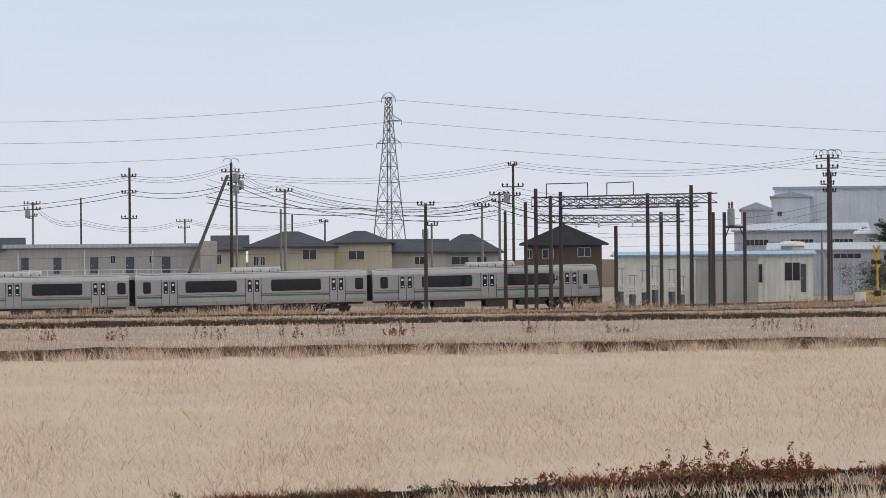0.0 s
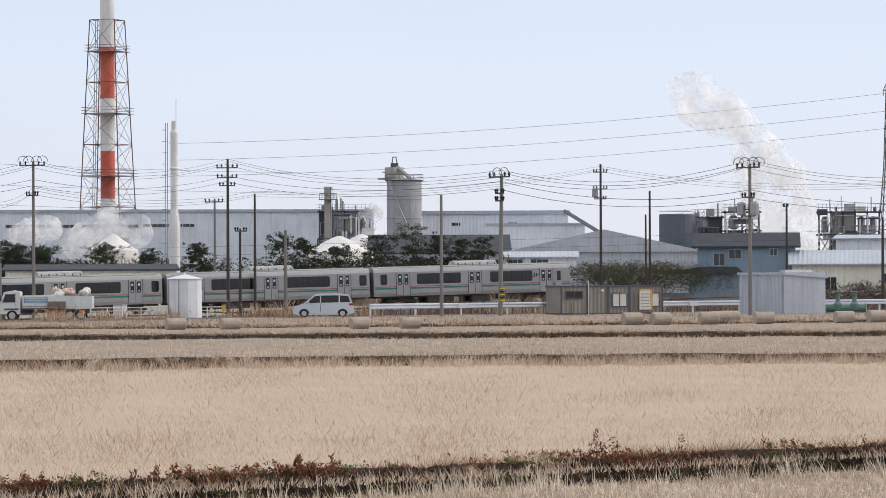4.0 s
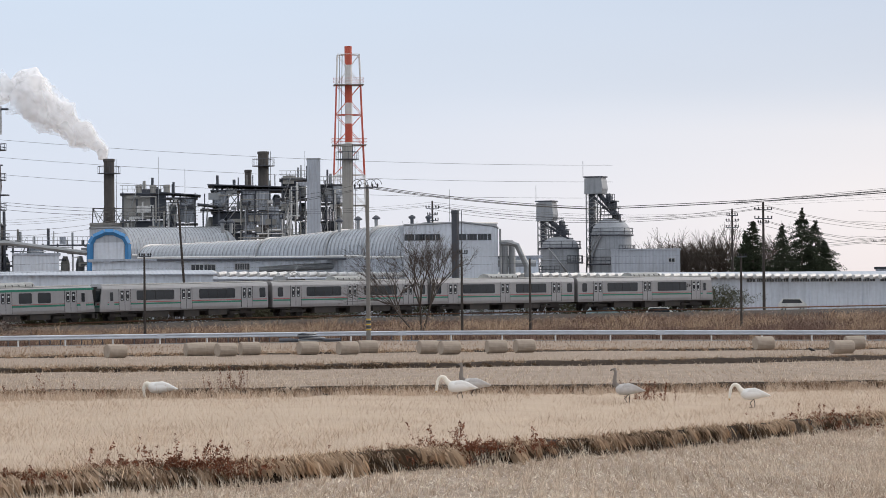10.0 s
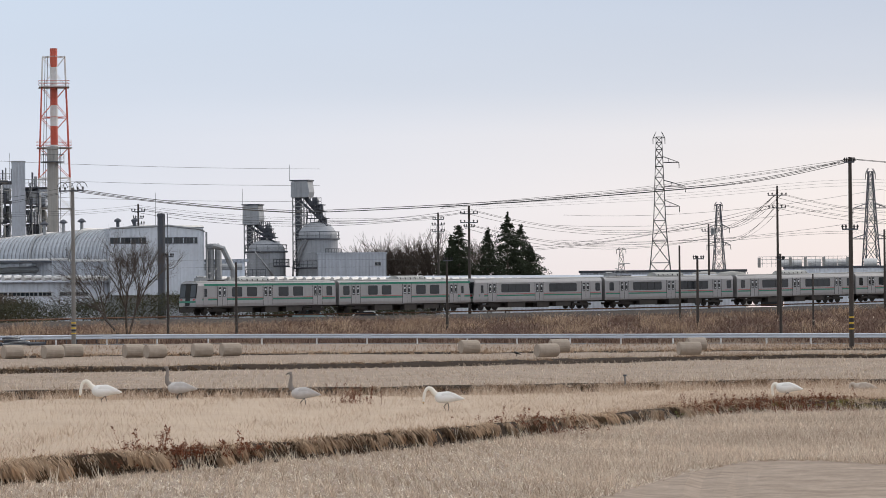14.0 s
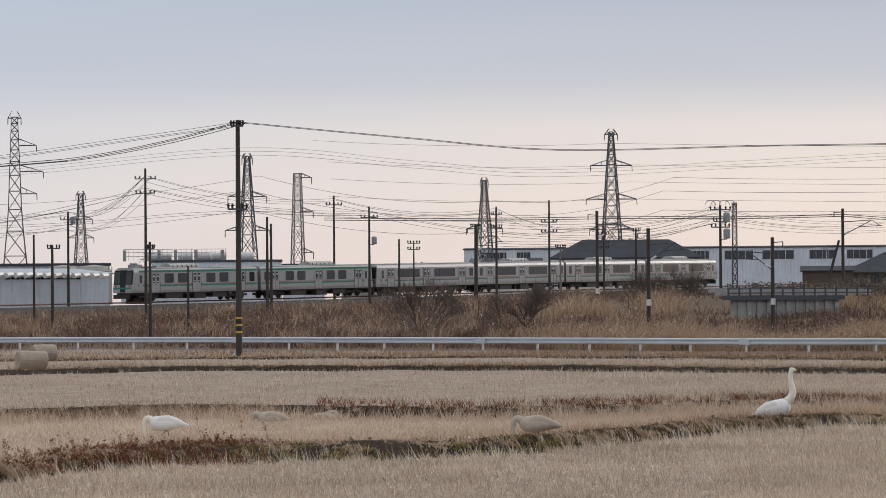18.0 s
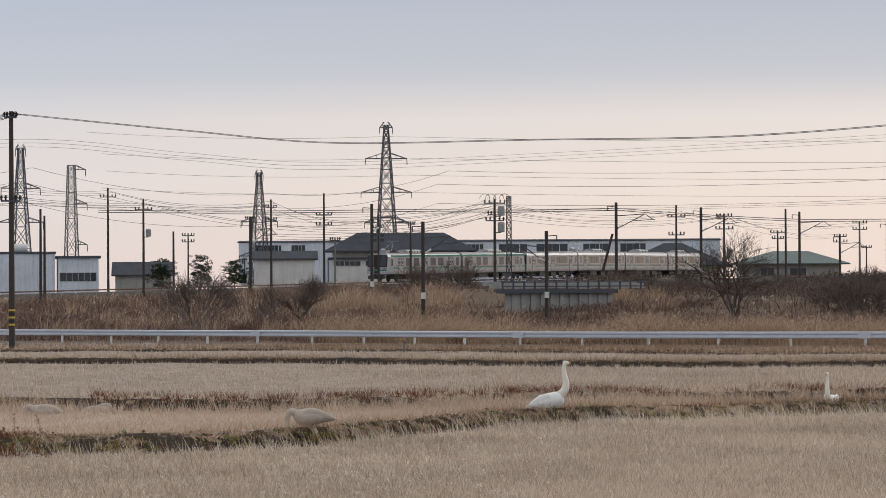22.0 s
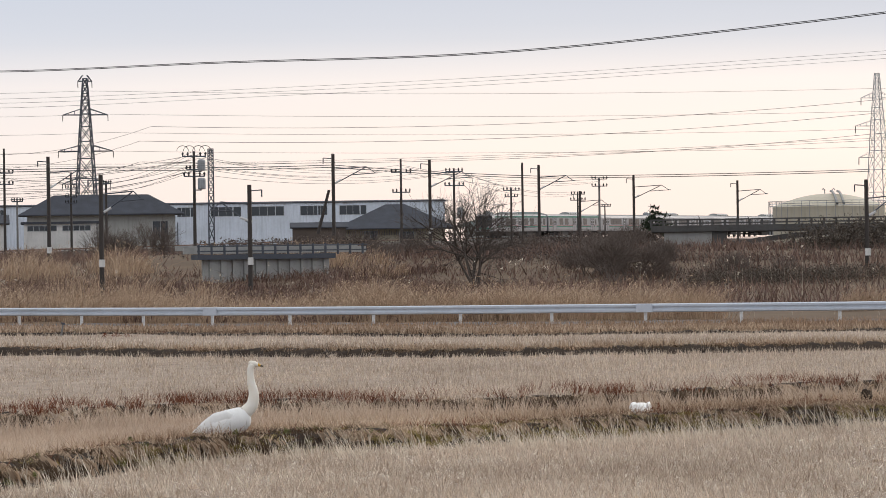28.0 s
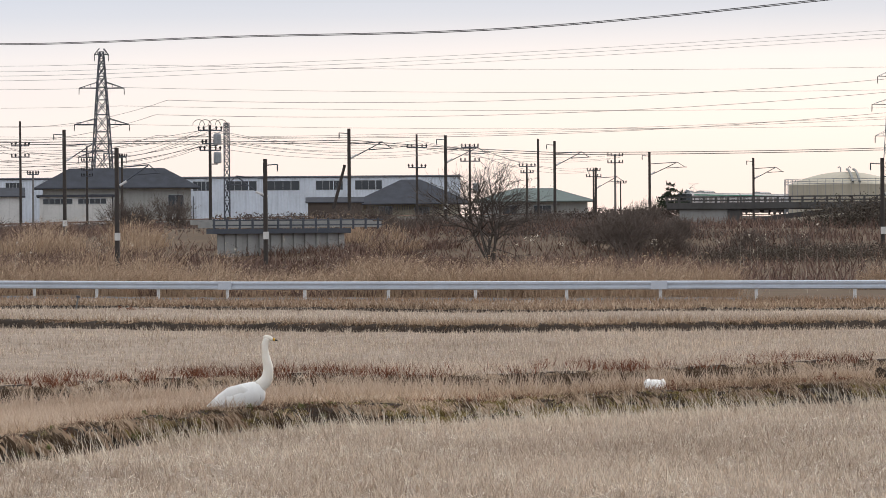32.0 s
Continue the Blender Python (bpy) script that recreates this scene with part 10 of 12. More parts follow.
building("duct_tower", "tall plain grey duct tower", "process plant", (-210.13, 466.89, 7.40), (-208.41, 467.66), 16.38, 2, "grey_sheet", ("flat", 0.2, "steel", 0.05), low=-2.6)
stack(-227.75, 490.46, 1, 26.18, 0.78, "stack_rusty", "dark steel stack with a platform")
stack(-230.67, 491.4, 1, 23.58, 0.5, "stack_rusty", "slim dark vent stack on the works", ladder=False, ring=False)
stack(-203.35, 465.53, 1, zt((-203.15, 465.61, 25.75)), 0.74, "concrete", "grey concrete-coloured stack with platforms")
for q in ((-237.06, 468.43), (-235.27, 469.33), (-233.54, 470.20)):
    stack(q[0], q[1], zt((-237.07, 468.42, 19.72)), zt((-237.06, 468.43, 20.85)), 0.45, "concrete", "short grey roof vent stack", False, False)
tb = (-247.92, 568.28)
chimney_tower(tb[0], tb[1], 0, zt((-247.66, 568.39, 47.28)), 0.62, 7.0, 3.7, [zt((-247.70, 568.37, 44.13)), zt((-247.74, 568.35, 40.78)), zt((-247.77, 568.34, 37.73)), zt((-247.81, 568.32, 34.20)), zt((-247.84, 568.31, 31.05)), zt((-247.87, 568.30, 28.47)), zt((-247.92, 568.27, 23.89))], "tall red and white chimney inside a lattice tower", 25, tower_top=zt((-247.68, 568.38, 45.85)))
stack(-158.0, 392.5, 1, 14.18, 0.40, "steel_dark", "dark square-looking vent stack before the hall", True, False)
s1 = (-173.40, 468.97)
silo(s1[0], s1[1], 1, 10.9, 2.6, 1.7, "grey dome-topped silo with a lift head", (-1.9, 1.25, 13.65, 16.35))
s2 = (-166.84, 471.34)
silo(s2[0], s2[1], 1, 12.6, 2.75, 2.4, "large grey silo with a tall lift head and stairs", (-2.2, 1.35, 17.3, 19.6), -1)
building("warehouse", "low pale block beside the silos", "factory", (-163.51, 461.91, 6.25), (-154.85, 464.89), 4.14, 6, "grey_sheet", ("flat", 0.2, "roof_sheet", 0.1), wins=[(0.836, 0.618, 0.918, 0.727)])
chute = solid("pipe_chute", Shape().path([(-158.37, 408.29, 10.62), (-156.9, 406.72, 10.62), (-155.96, 407.08, 10.34), (-154.87, 407.54, 7.78), (-154.87, 407.54, 1.0)], 0.35, 8), mat("steel"), "bent grey duct beside the hall", "pipe")
for i, (q, h, w) in enumerate((((-167.04, 536.60), 5.6, 3.6), ((-162.78, 537.91), 5.0, 2.6), ((-159.34, 536.85), 6.8, 4.0), ((-157.95, 539.35), 5.4, 4.4), ((-168.70, 538.18), 4.2, 2.6), ((-156.63, 539.73), 3.0, 3.0))):
    conifer(q[0], q[1], 1.0, 1.17 * (h * 1.05 + 6.6), w * 1.75, 200 + i)
for i, q in enumerate(((-183.31, 541.83), (-181.43, 540.35), (-180.57, 542.75), (-178.54, 541.32), (-177.75, 543.68), (-175.80, 542.21), (-175.09, 544.54), (-173.15, 543.07), (-167.09, 547.05), (-186.03, 543.02))):
    bare_tree(q[0], q[1], 1.0, 12.4 + (i % 3) * 1.0, 300 + i, "leafless grove tree behind the store", 4, 2)
bare_tree(-121.53, 293.86, 0.4, 9.2, 311, "broad bare tree in front of the railway", 6, 3, 0.40, girth=0.0125)


def mast(x, y, z0, z1):
    solid("lightning_mast", Shape().tube((x, y, z0), (x, y, z1), 0.05, 0.03), mat("steel"), "thin lightning mast on the works roof", "mast", "lightning masts")


for q in ((-232.34, 465.21, 24.64), (-220.20, 448.90, 22.16), (-174.27, 431.11, 17.94), (-211.60, 469.52, 25.18)):
    mast(q[0], q[1], 2, q[2])


def low_fence():
    t = thing("brown_fence", Matrix.Identity(4), "low dark brown railing behind the road", "fence")
    pts = [far_point(3.9 + 0.04 * k, 9.0) for k in range(52)]
    for a, b in zip(pts, pts[1:]):
        part("rail_bar", Shape().tube((a[0], a[1], 1.05), (b[0], b[1], 1.05), 0.035, n=4), mat("steel_dark"), t)
    for k in range(51):
        for f in (0, 0.5):
            p = Vector(pts[k]).lerp(Vector(pts[k + 1]), f)
            part("post", Shape().box(-0.035, 0.035, -0.035, 0.035, -0.3, 1.1), mat("steel_dark"), t, at=pose(p.x, p.y, 0))


low_fence()
hoops = thing("rolled_hoses", pose(-118.09, 262.68, 0.4, 0, 0, 25), "heap of dark rolled hoses and sheets", "hose heap")
for k in range(7):
    a = [(1.1 * math.cos(2 * math.pi * j / 14) * (1 - 0.08 * k) + 0.25 * math.sin(k), 0.5 * math.sin(2 * math.pi * j / 14), 0.12 + 0.09 * k + 0.03 * math.sin(j + k)) for j in range(15)]
    part("coil", Shape().path(a, 0.07, 6), mat("steel_dark" if k % 2 else "steel"), hoops)
for k in range(4):
    part("rolled_sheet", Shape().tube((-2.4, -0.3 + 0.2 * k, 0.12 + 0.08 * (k % 2)), (-0.9, -0.2 + 0.2 * k, 0.14), 0.12, n=8).tube((1.0, -0.3 + 0.2 * k, 0.12), (2.4, -0.3 + 0.2 * k, 0.16), 0.12, n=8), mat("steel_dark"), hoops)


# ---- pylons, poles and the tank building over the railway ----
lattice(-136.95, 543.00, 1, zt((-136.74, 543.05, 27.83)), 4.6, 0.85, 12, 15, arms=((0.86, -3.0), (0.73, -3.9), (0.62, -3.0), (0.995, 0.9)), waist=(0.5, 1.9))
lattice(-203.80, 773.61, 1, zt((-203.76, 773.62, 14.78)), 3.0, 0.6, 6, 15, arms=((0.6, 2.0), (0.98, 1.0)))
P19 = [((-153.46, 652.19), zt((-153.40, 652.20, 19.50)), 3.0, 0.7, ((0.62, 2.2), (0.78, 2.0), (0.99, 0.8))),
       ((-100.09, 520.44), zt((-100.01, 520.45, 20.08)), 2.9, 0.6, ((0.52, 3.0), (0.74, 2.6), (0.99, 0.7))),
       ((-74.39, 564.90), zt((-74.32, 564.91, 18.09)), 2.7, 0.5, ((0.35, 3.0), (0.62, 2.7), (0.99, 0.6))),
       ((-47.85, 547.42), zt((-47.74, 547.43, 20.77)), 2.9, 0.5, ((0.30, 2.3), (0.52, 3.1), (0.74, 2.5), (0.99, 0.8)))]
for (px, py), top, w0, w1, arms in P19[:3]:
    lattice(px, py, 2, top, w0, w1, 9, 25, arms=arms, waist=(0.6, 1.5), label="dark lattice transmission tower beyond the railway", material="steel_dark", r=0.1)
lattice(-97.10, 541.31, 2, zt((-97.03, 541.32, 18.53)), 1.9, 0.9, 9, 25, arms=((0.72, -2.2), (0.42, -2.2), (0.97, -2.0)), label="slim dark lattice mast with one-sided arms", material="steel_dark", r=0.08)
pole(-49.72, 251.11, 13.24, 0.3, 0.16, ((0.35, 0.35), (5.0, 0.55)), "pole_dark", "tall dark utility pole with a striped foot beside the guard rail", turn=0, band=True)
pole(-92.88, 424.97, 17.11, 2.0, 0.15, ((1.1, 1.1), (2.6, 1.0)), "pole_dark", "dark utility pole with two crossarms", turn=10)
pole(-66.42, 304.85, 7.38, 0.6, 0.12, ((0.5, 0.3),), "pole_dark", "dark railway pole with a bracket", turn=20)
pole(-66.40, 318.14, 5.77, 0.8, 0.09, (), "pole_dark", "short dark trackside post without arms")
pole(-74.13, 393.04, 11.14, 2, 0.14, (), "pole_dark", "plain dark pole beside the track")
pole(-74.66, 398.02, 10.60, 2, 0.13, (), "pole_dark", "plain dark pole beside the track")
pole(-82.0, 480.0, 15.65, 2, 0.14, ((1.1, 0.95),), "pole_dark", "dark utility pole with one crossarm", turn=10)
pole(-73.73, 453.95, 13.60, 2, 0.14, ((1.2, 0.95),), "pole_dark", "dark utility pole with a transformer", turn=10, boxes=((4.2, 1),))
pole(-63.19, 404.97, 9.13, 2, 0.12, (), "pole_dark", "plain dark pole beside the track")
pole(-70.24, 464.58, 9.95, 2, 0.1, ((0.3, 0.7), (1.0, 0.7)), "pole_dark", "dark utility pole with two crossarms", turn=10)
pole(-60.76, 445.67, 11.41, 2, 0.14, ((0.3, 0.5),), "pole_dark", "dark railway pole with a bracket", turn=10)
pole(-59.67, 455.88, 13.50, 2, 0.14, ((0.9, 0.6), (2.3, 0.6)), "pole_dark", "dark utility pole with crossarms", turn=10)
pole(-49.56, 477.05, 12.25, 2.5, 0.13, ((1.6, 0.6), (2.6, 0.6), (3.2, 0.6)), "pole_dark", "dark utility pole with crossarms", turn=10)
pole(-45.00, 467.40, 11.17, 2.5, 0.14, ((0.3, 0.5),), "pole_dark", "dark railway pole with a bracket", turn=10)


def tank_building():
    t = building("tank_building", "white low building with tanks on its flat roof", "building", (-110.23, 508.18, 2.94), (-93.96, 511.27), 5.25, 9, "white_sheet", ("flat", 0.3, "steel_dark", 0.1), panels=9)
    m, w = facing(*[(-110.23, 508.18, 2.94), (-93.96, 511.27)])
    # near-black slab in place of the bay's shaded depth
    part("bay_shade", Shape().box(-3.6, -0.2, 0.6, 0.8, 0, 3.6), mat("dark"), t, "near-black panel for the shade in the loading bay")
    part("bay_roof", Shape().box(-3.9, 0.0, -0.3, 6, 3.7, 4.1), mat("steel_dark"), t)
    part("bay_pier", Shape().box(-3.9, -3.3, 0, 0.6, 0, 3.7), mat("white_sheet"), t)
    h = zt((-110.20, 508.19, 8.19)) - zt((-110.23, 508.18, 2.94))
    for x in (-3.5, 0.9, 3.0, 5.6, 9.0):
        part("roof_vent", Shape().box(x - 0.2, x + 0.22, 1.0, 1.4, h + 0.2, h + 1.6), mat("concrete"), t)
    for x, r in ((0.2, 0.55), (1.6, 0.5), (4.3, 0.6), (6.6, 0.55), (8.6, 0.5), (12.2, 0.6)):
        part("roof_tank", Shape().tube((x - 1.0, 1.6, h + 0.75), (x + 0.9, 1.6, h + 0.75), r, n=14), mat("white_steel"), t, "white horizontal roof tank")
    rl = Shape()
    for zz in (h + 0.8, h + 1.3, h + 1.7):
        rl.tube((-3.6, 0.4, zz), (9.6, 0.4, zz), 0.03, n=4)
    for k in range(22):
        rl.tube((-3.6 + 0.62 * k, 0.4, h + 0.2), (-3.6 + 0.62 * k, 0.4, h + 1.7), 0.025, n=3)
    part("roof_railing", rl, mat("steel"), t)


tank_building()
building("works_building", "low white building with a dark strip of windows", "building", (-93.7, 511.6, 2.94), (-88.6, 512.6), 4.7, 8, "white_sheet", ("flat", 0.3, "steel_dark", 0.3), wins=[(0.06, 0.38, 0.94, 0.60)], bars=5)
building("house", "low house with a broad grey roof behind the railway", "house", (-87.5, 520.0, 2.94), (-80.5, 521.3), 2.6, 8, "plaster_grey", ("gable_x", 1.7, "roof_dark", 0.5))


def upright_tank(x, y, z, r, h, label):
    t = thing("upright_tank", pose(x, y, z), label, "tank", "upright tanks")
    part("shell", Shape().lathe([(r, 0), (r, h), (r * 0.8, h + r * 0.25), (0.1, h + r * 0.35)], 24), mat("concrete"), t, smooth=False)
    part("ladder", Shape().tube((r + 0.1, -0.3, 0), (r + 0.1, -0.3, h + 0.6), 0.04, n=4).tube((r * 0.9, -0.6, 0), (r * 0.9, -0.6, h + 0.6), 0.04, n=4), mat("steel"), t)
    for k in range(2):
        part("lettering_bar", Shape().box(-r * 0.55, r * 0.4, -r - 0.03, -r * 0.9, h * (0.3 + 0.16 * k), h * (0.3 + 0.16 * k) + 0.16), mat("steel_dark"), t, "dark bar of unreadable lettering")


upright_tank(-110.61, 477.35, 2.9, 2.15, 4.0, "grey upright tank with dark lettering beside the railway")
upright_tank(-115.06, 480.41, 2.9, 2.0, 4.1, "grey upright tank beside the railway")
building("warehouse", "dark low shed beside the tanks", "factory", (-134.11, 486.80, 2.61), (-112.13, 492.39), 5.11, 6, "grey_sheet", ("flat", 0.3, "roof_dark", 0.2))
for i, (q, h, n0) in enumerate((((-45.09, 291.39), 4.6, 5), ((-38.77, 295.22), 4.4, 5))):
    bare_tree(q[0], q[1], 0.5, h, 330 + i, "leafless shrub with upright stems on the bank", 4, n0, 0.36, "bare_shrub")
for i, (q, h, w) in enumerate((((-88.22, 563.01), 4.0, 4.0), ((-83.37, 568.77), 4.6, 3.6), ((-77.93, 564.45), 3.6, 4.4), ((-73.17, 565.05), 3.4, 3.8), ((-69.43, 560.45), 3.0, 3.4), ((-90.60, 557.59), 3.0, 4.0), ((-80.73, 513.58), 2.6, 3.0))):
    pine(q[0], q[1], 2.5, (h * 1.1 + 3.6) * 0.66, w * 1.25, 340 + i, "dark rounded evergreen behind the railway")
flow("heavy black cables from the tall pole", [(-49.72, 251.11, 13.09), (-39.85, 249.72, 12.01), (-31.07, 243.75, 11.01), (-19.72, 230.55, 10.53), (-9.43, 220.76, 10.22), (0.86, 212.13, 10.61), (11.64, 204.43, 11.41)], 0.0154, ((0, 0, 0), (0, 0.1, 0.05)))
flow("thin cables below the heavy cables", [(-108.48, 353.56, 13.20), (-72.76, 291.03, 11.96), (-49.73, 251.10, 11.47), (-40.85, 256.65, 10.87), (-33.05, 259.63, 10.36), (-20.09, 278.59, 11.55), (-4.98, 293.66, 12.83), (16.12, 286.82, 13.63)], 0.0077, ((0, 0, 0), (0, 0, 0.2), (0, 0, -0.22)))
flow("road cables that climb to the tall pole", [(-90.66, 285.74, 11.35), (-71.16, 270.76, 11.96), (-57.10, 255.70, 12.53), (-49.72, 251.11, 13.12)], 0.0126, ((0, 0, 0), (0.3, 0, -0.1), (0.1, 0, -0.2)))
run("high voltage conductors over the railway", [(-176.74, 625.43, 17.54), (-100.03, 520.45, 17.72), (-74.34, 564.91, 15.37), (-47.77, 547.43, 17.77), (45.70, 555.25, 20.23)], 0.014, 1.4, ((0, 0, 0), (0, 0, -2.6), (1.5, 0, 1.8)))
run("long sagging telephone cables", [(-108.91, 457.21, 12.46), (-92.88, 424.97, 16.04), (-82.0, 480.0, 15.0), (-59.68, 455.88, 12.99), (-49.57, 477.05, 11.26), (-32.92, 418.10, 12.27)], 0.0112, 1.0, three)
run("lower sagging cables beyond the railway", [(-127.22, 431.52, 9.99), (-92.89, 424.97, 14.75), (-73.73, 453.95, 12.84), (-49.58, 477.05, 10.20), (-32.94, 418.10, 11.00)], 0.0112, 0.8, three)
flow("dark cable crossing the tall pole", [(-82.80, 298.66, 8.31), (-64.45, 272.48, 8.07), (-49.75, 251.10, 8.12), (-40.22, 276.92, 8.12), (-25.99, 328.36, 9.22), (-3.53, 338.64, 9.80), (14.45, 327.34, 10.07), (39.26, 323.29, 10.90)], 0.0098, ((0, 0, 0), (0, 0, -0.14)))


# ---- houses, bridge and gas holder at the east end ----
lattice(-59.98, 606.54, 3, zt((-59.82, 606.55, 28.60)) - 3, 3.6, 0.6, 11, 15, arms=((0.42, 3.4), (0.60, 3.9), (0.80, 3.2), (0.985, 1.0)), waist=(0.7, 1.6), label="dark lattice transmission tower above the houses", material="steel_dark", r=0.12)
lattice(45.42, 555.28, 3, zt((45.71, 555.25, 25.25)) - 3, 2.9, 0.5, 11, 15, arms=((0.52, 2.6), (0.70, 3.0), (0.86, 2.2)), waist=(0.7, 1.4), label="lattice transmission tower above the bridge", material="steel", r=0.055)
store = building("white_store", "long white store with broken upper windows", "building", (-105.34, 782.50, 6.27), (-8.72, 788.77), 7.15, 12, "white_sheet", ("gable_x", 0.3, "roof_dark", 0.25), wins=[(0.110, 0.642, 0.138, 0.896), (0.475, 0.657, 0.508, 0.896), (0.541, 0.657, 0.599, 0.896), (0.619, 0.657, 0.683, 0.896), (0.716, 0.657, 0.768, 0.896), (0.793, 0.657, 0.845, 0.896), (0.033, 0.642, 0.088, 0.896)], bars=3, panels=12)
for k in range(9):
    part("eaves_post", Shape().box(-0.09, 0.09, -0.3, -0.12, -1, 3.6), mat("steel_dark"), store, at=pose(1.2 + 5.6 * k, 0, 0))


def tile_courses(t, w, dep, h, rise, over, hip):
    """Rounded tile rows up the near slope."""
    n = int((w + 2 * over) / 0.4)
    y0, ym = -over, dep / 2
    e = min((w + 2 * over) * 0.42, (dep + 2 * over) * 0.5) if hip else 0.0
    rf = part("tile_field", Shape().box(w * 0.5 - 0.1, w * 0.5 + 0.1, ym - 0.1, ym + 0.1, h + rise - 0.02, h + rise + 0.12), mat("roof_dark"), t, "ridge cap")
    for k in range(n + 1):
        x = -over + (w + 2 * over) * k / n
        f = 1.0
        if hip:
            f = min(1.0, (x + over) / e if x < w / 2 else (w + over - x) / e)
        if f < 0.06:
            continue
        part("tile_row", Shape().tube((x, y0, h + 0.02), (x, y0 + (ym - y0) * f, h + 0.02 + rise * f), 0.075, n=5), mat("tile_glaze"), rf)


MAT["tile_glaze"] = surface("glazed_grey_tile", (0.10, 0.105, 0.12), (0.17, 0.175, 0.19), scale=4, rough=0.35)
MAT["roof_green"] = surface("dull_green_roof", (0.10, 0.14, 0.125), (0.07, 0.09, 0.085), scale=0.8, rough=0.55)
building("house", "low house with a broad dark roof and pale walls", "house", (-66.67, 590.78, 4.11), (-46.56, 592.58), 5.17, 7.2, "plaster_grey", ("hip", 2.7, "roof_dark", 1.25), wins=[(0.847, 0.373, 0.950, 0.791), (0.282, 0.448, 0.473, 0.821), (0.092, 0.418, 0.187, 0.746)])
h2 = building("house", "house under a steep pyramid roof of glazed tiles", "house", (-25.67, 703.62, 2.50), (-9.12, 703.77), 5.11, 14, "plaster_cream", ("hip", 4.1, "roof_dark", 2.0), wins=[(0.183, 0.574, 0.309, 0.907), (0.543, 0.463, 0.686, 0.870)])
tile_courses(h2, 12.87, 11.5, zt((-22.55, 566.65, 6.58)) - zt((-22.58, 566.65, 2.62)), 3.2, 1.6, True)
building("house", "low house with a green-grey hip roof", "house", (-5.08, 778.74, 2.26), (15.07, 778.25), 6.16, 13, "plaster_grey", ("hip", 2.5, "roof_green", 1.8), wins=[(0.211, 0.603, 0.342, 0.862), (0.500, 0.603, 0.658, 0.862)])
building("house", "small low house with a tiled roof", "house", (-73.90, 554.65, 4.12), (-65.57, 555.69), 3.73, 7, "plaster_white", ("gable_x", 1.1, "roof_dark", 0.5))
building("shed", "low brown shed beside the houses", "shed", (-33.71, 678.37, 3.96), (-25.10, 678.63), 3.81, 6, "brown_wall", ("gable_x", 0.8, "roof_dark", 0.4))
building("building", "white two-storey building with dark windows behind the trees", "building", (-64.41, 566.03, 4.09), (-55.05, 566.91), 3.67, 8, "plaster_white", ("flat", 0.3, "roof_dark", 0.4), wins=[(0.051, 0.761, 0.449, 0.935), (0.534, 0.761, 0.915, 0.935)], bars=4)


def retaining_wall():
    m, w = facing((-25.15, 306.45, 1.86), (-17.82, 310.53))
    t = thing("sheet_pile_wall", m, "sheet pile retaining wall with a dark railing on top", "wall")
    n = 22
    for k in range(n):
        d = 0.0 if k % 2 else 0.12
        part("pile", Shape().box(w * k / n, w * (k + 1) / n - 0.02, d, d + 0.2, -1.9, 1.05), mat("concrete"), t)
    part("coping", Shape().box(-0.5, w + 0.3, -0.25, 0.7, 1.05, 1.35), mat("steel_dark"), t)
    for z in (1.55, 1.85):
        part("hand_rail", Shape().tube((-0.5, -0.15, z), (w + 2.5, -0.15, z), 0.045), mat("steel_dark"), t)
    for k in range(14):
        part("rail_post", Shape().box(-0.05, 0.05, -0.2, -0.1, 1.3, 1.95), mat("steel_dark"), t, at=pose(-0.4 + (w + 2.6) * k / 13, 0, 0))
    part("beam", Shape().box(-0.8, w + 3, 0.9, 1.2, 1.4, 1.75).box(-0.8, w + 3, 2.0, 2.3, 1.6, 1.9), mat("concrete"), t)


retaining_wall()


def bridge():
    m, w = facing((4.05, 350.30, 4.34), (22.32, 348.55))
    t = thing("road_bridge", m, "dark concrete bridge with a low parapet and one arch", "bridge")
    part("deck", Shape().box(0, w, 0, 5, 0, 0.35), mat("bridge_dark"), t)
    part("edge_beam", Shape().box(0, w, -0.2, 0.0, 0.05, 0.5), mat("bridge_dark"), t)
    for k in range(22):
        part("parapet_post", Shape().box(-0.08, 0.08, -0.15, 0.05, 0.35, 0.95), mat("bridge_dark"), t, at=pose(w * k / 21, 0, 0))
    for z in (0.6, 0.85):
        part("parapet_rail", Shape().box(0, w, -0.1, 0.0, z, z + 0.1), mat("bridge_dark"), t)
    part("abutment", Shape().box(0.9, 4.3, 0.1, 4.8, -2.6, 0.05), mat("concrete"), t, "pale concrete abutment")
    part("pier", Shape().box(4.35, 5.3, 0.0, 4.9, -3.2, 0.05), mat("bridge_dark"), t)
    n = 10
    x0, x1 = 5.3, w
    arc = [(x0 + (x1 - x0) * k / n, -1.6 + 1.35 * math.sin(math.pi * (0.12 + 0.5 * k / n))) for k in range(n + 1)]
    part("arch_rib", Shape().prism([(a, b) for a, b in arc] + [(a, b + 0.35) for a, b in arc[::-1]], 0.1, 1.2), mat("bridge_dark"), t)


MAT["bridge_dark"] = surface("stained_dark_concrete", (0.10, 0.095, 0.09), (0.055, 0.05, 0.048), scale=0.6, rough=0.9, streak=0.3)
bridge()


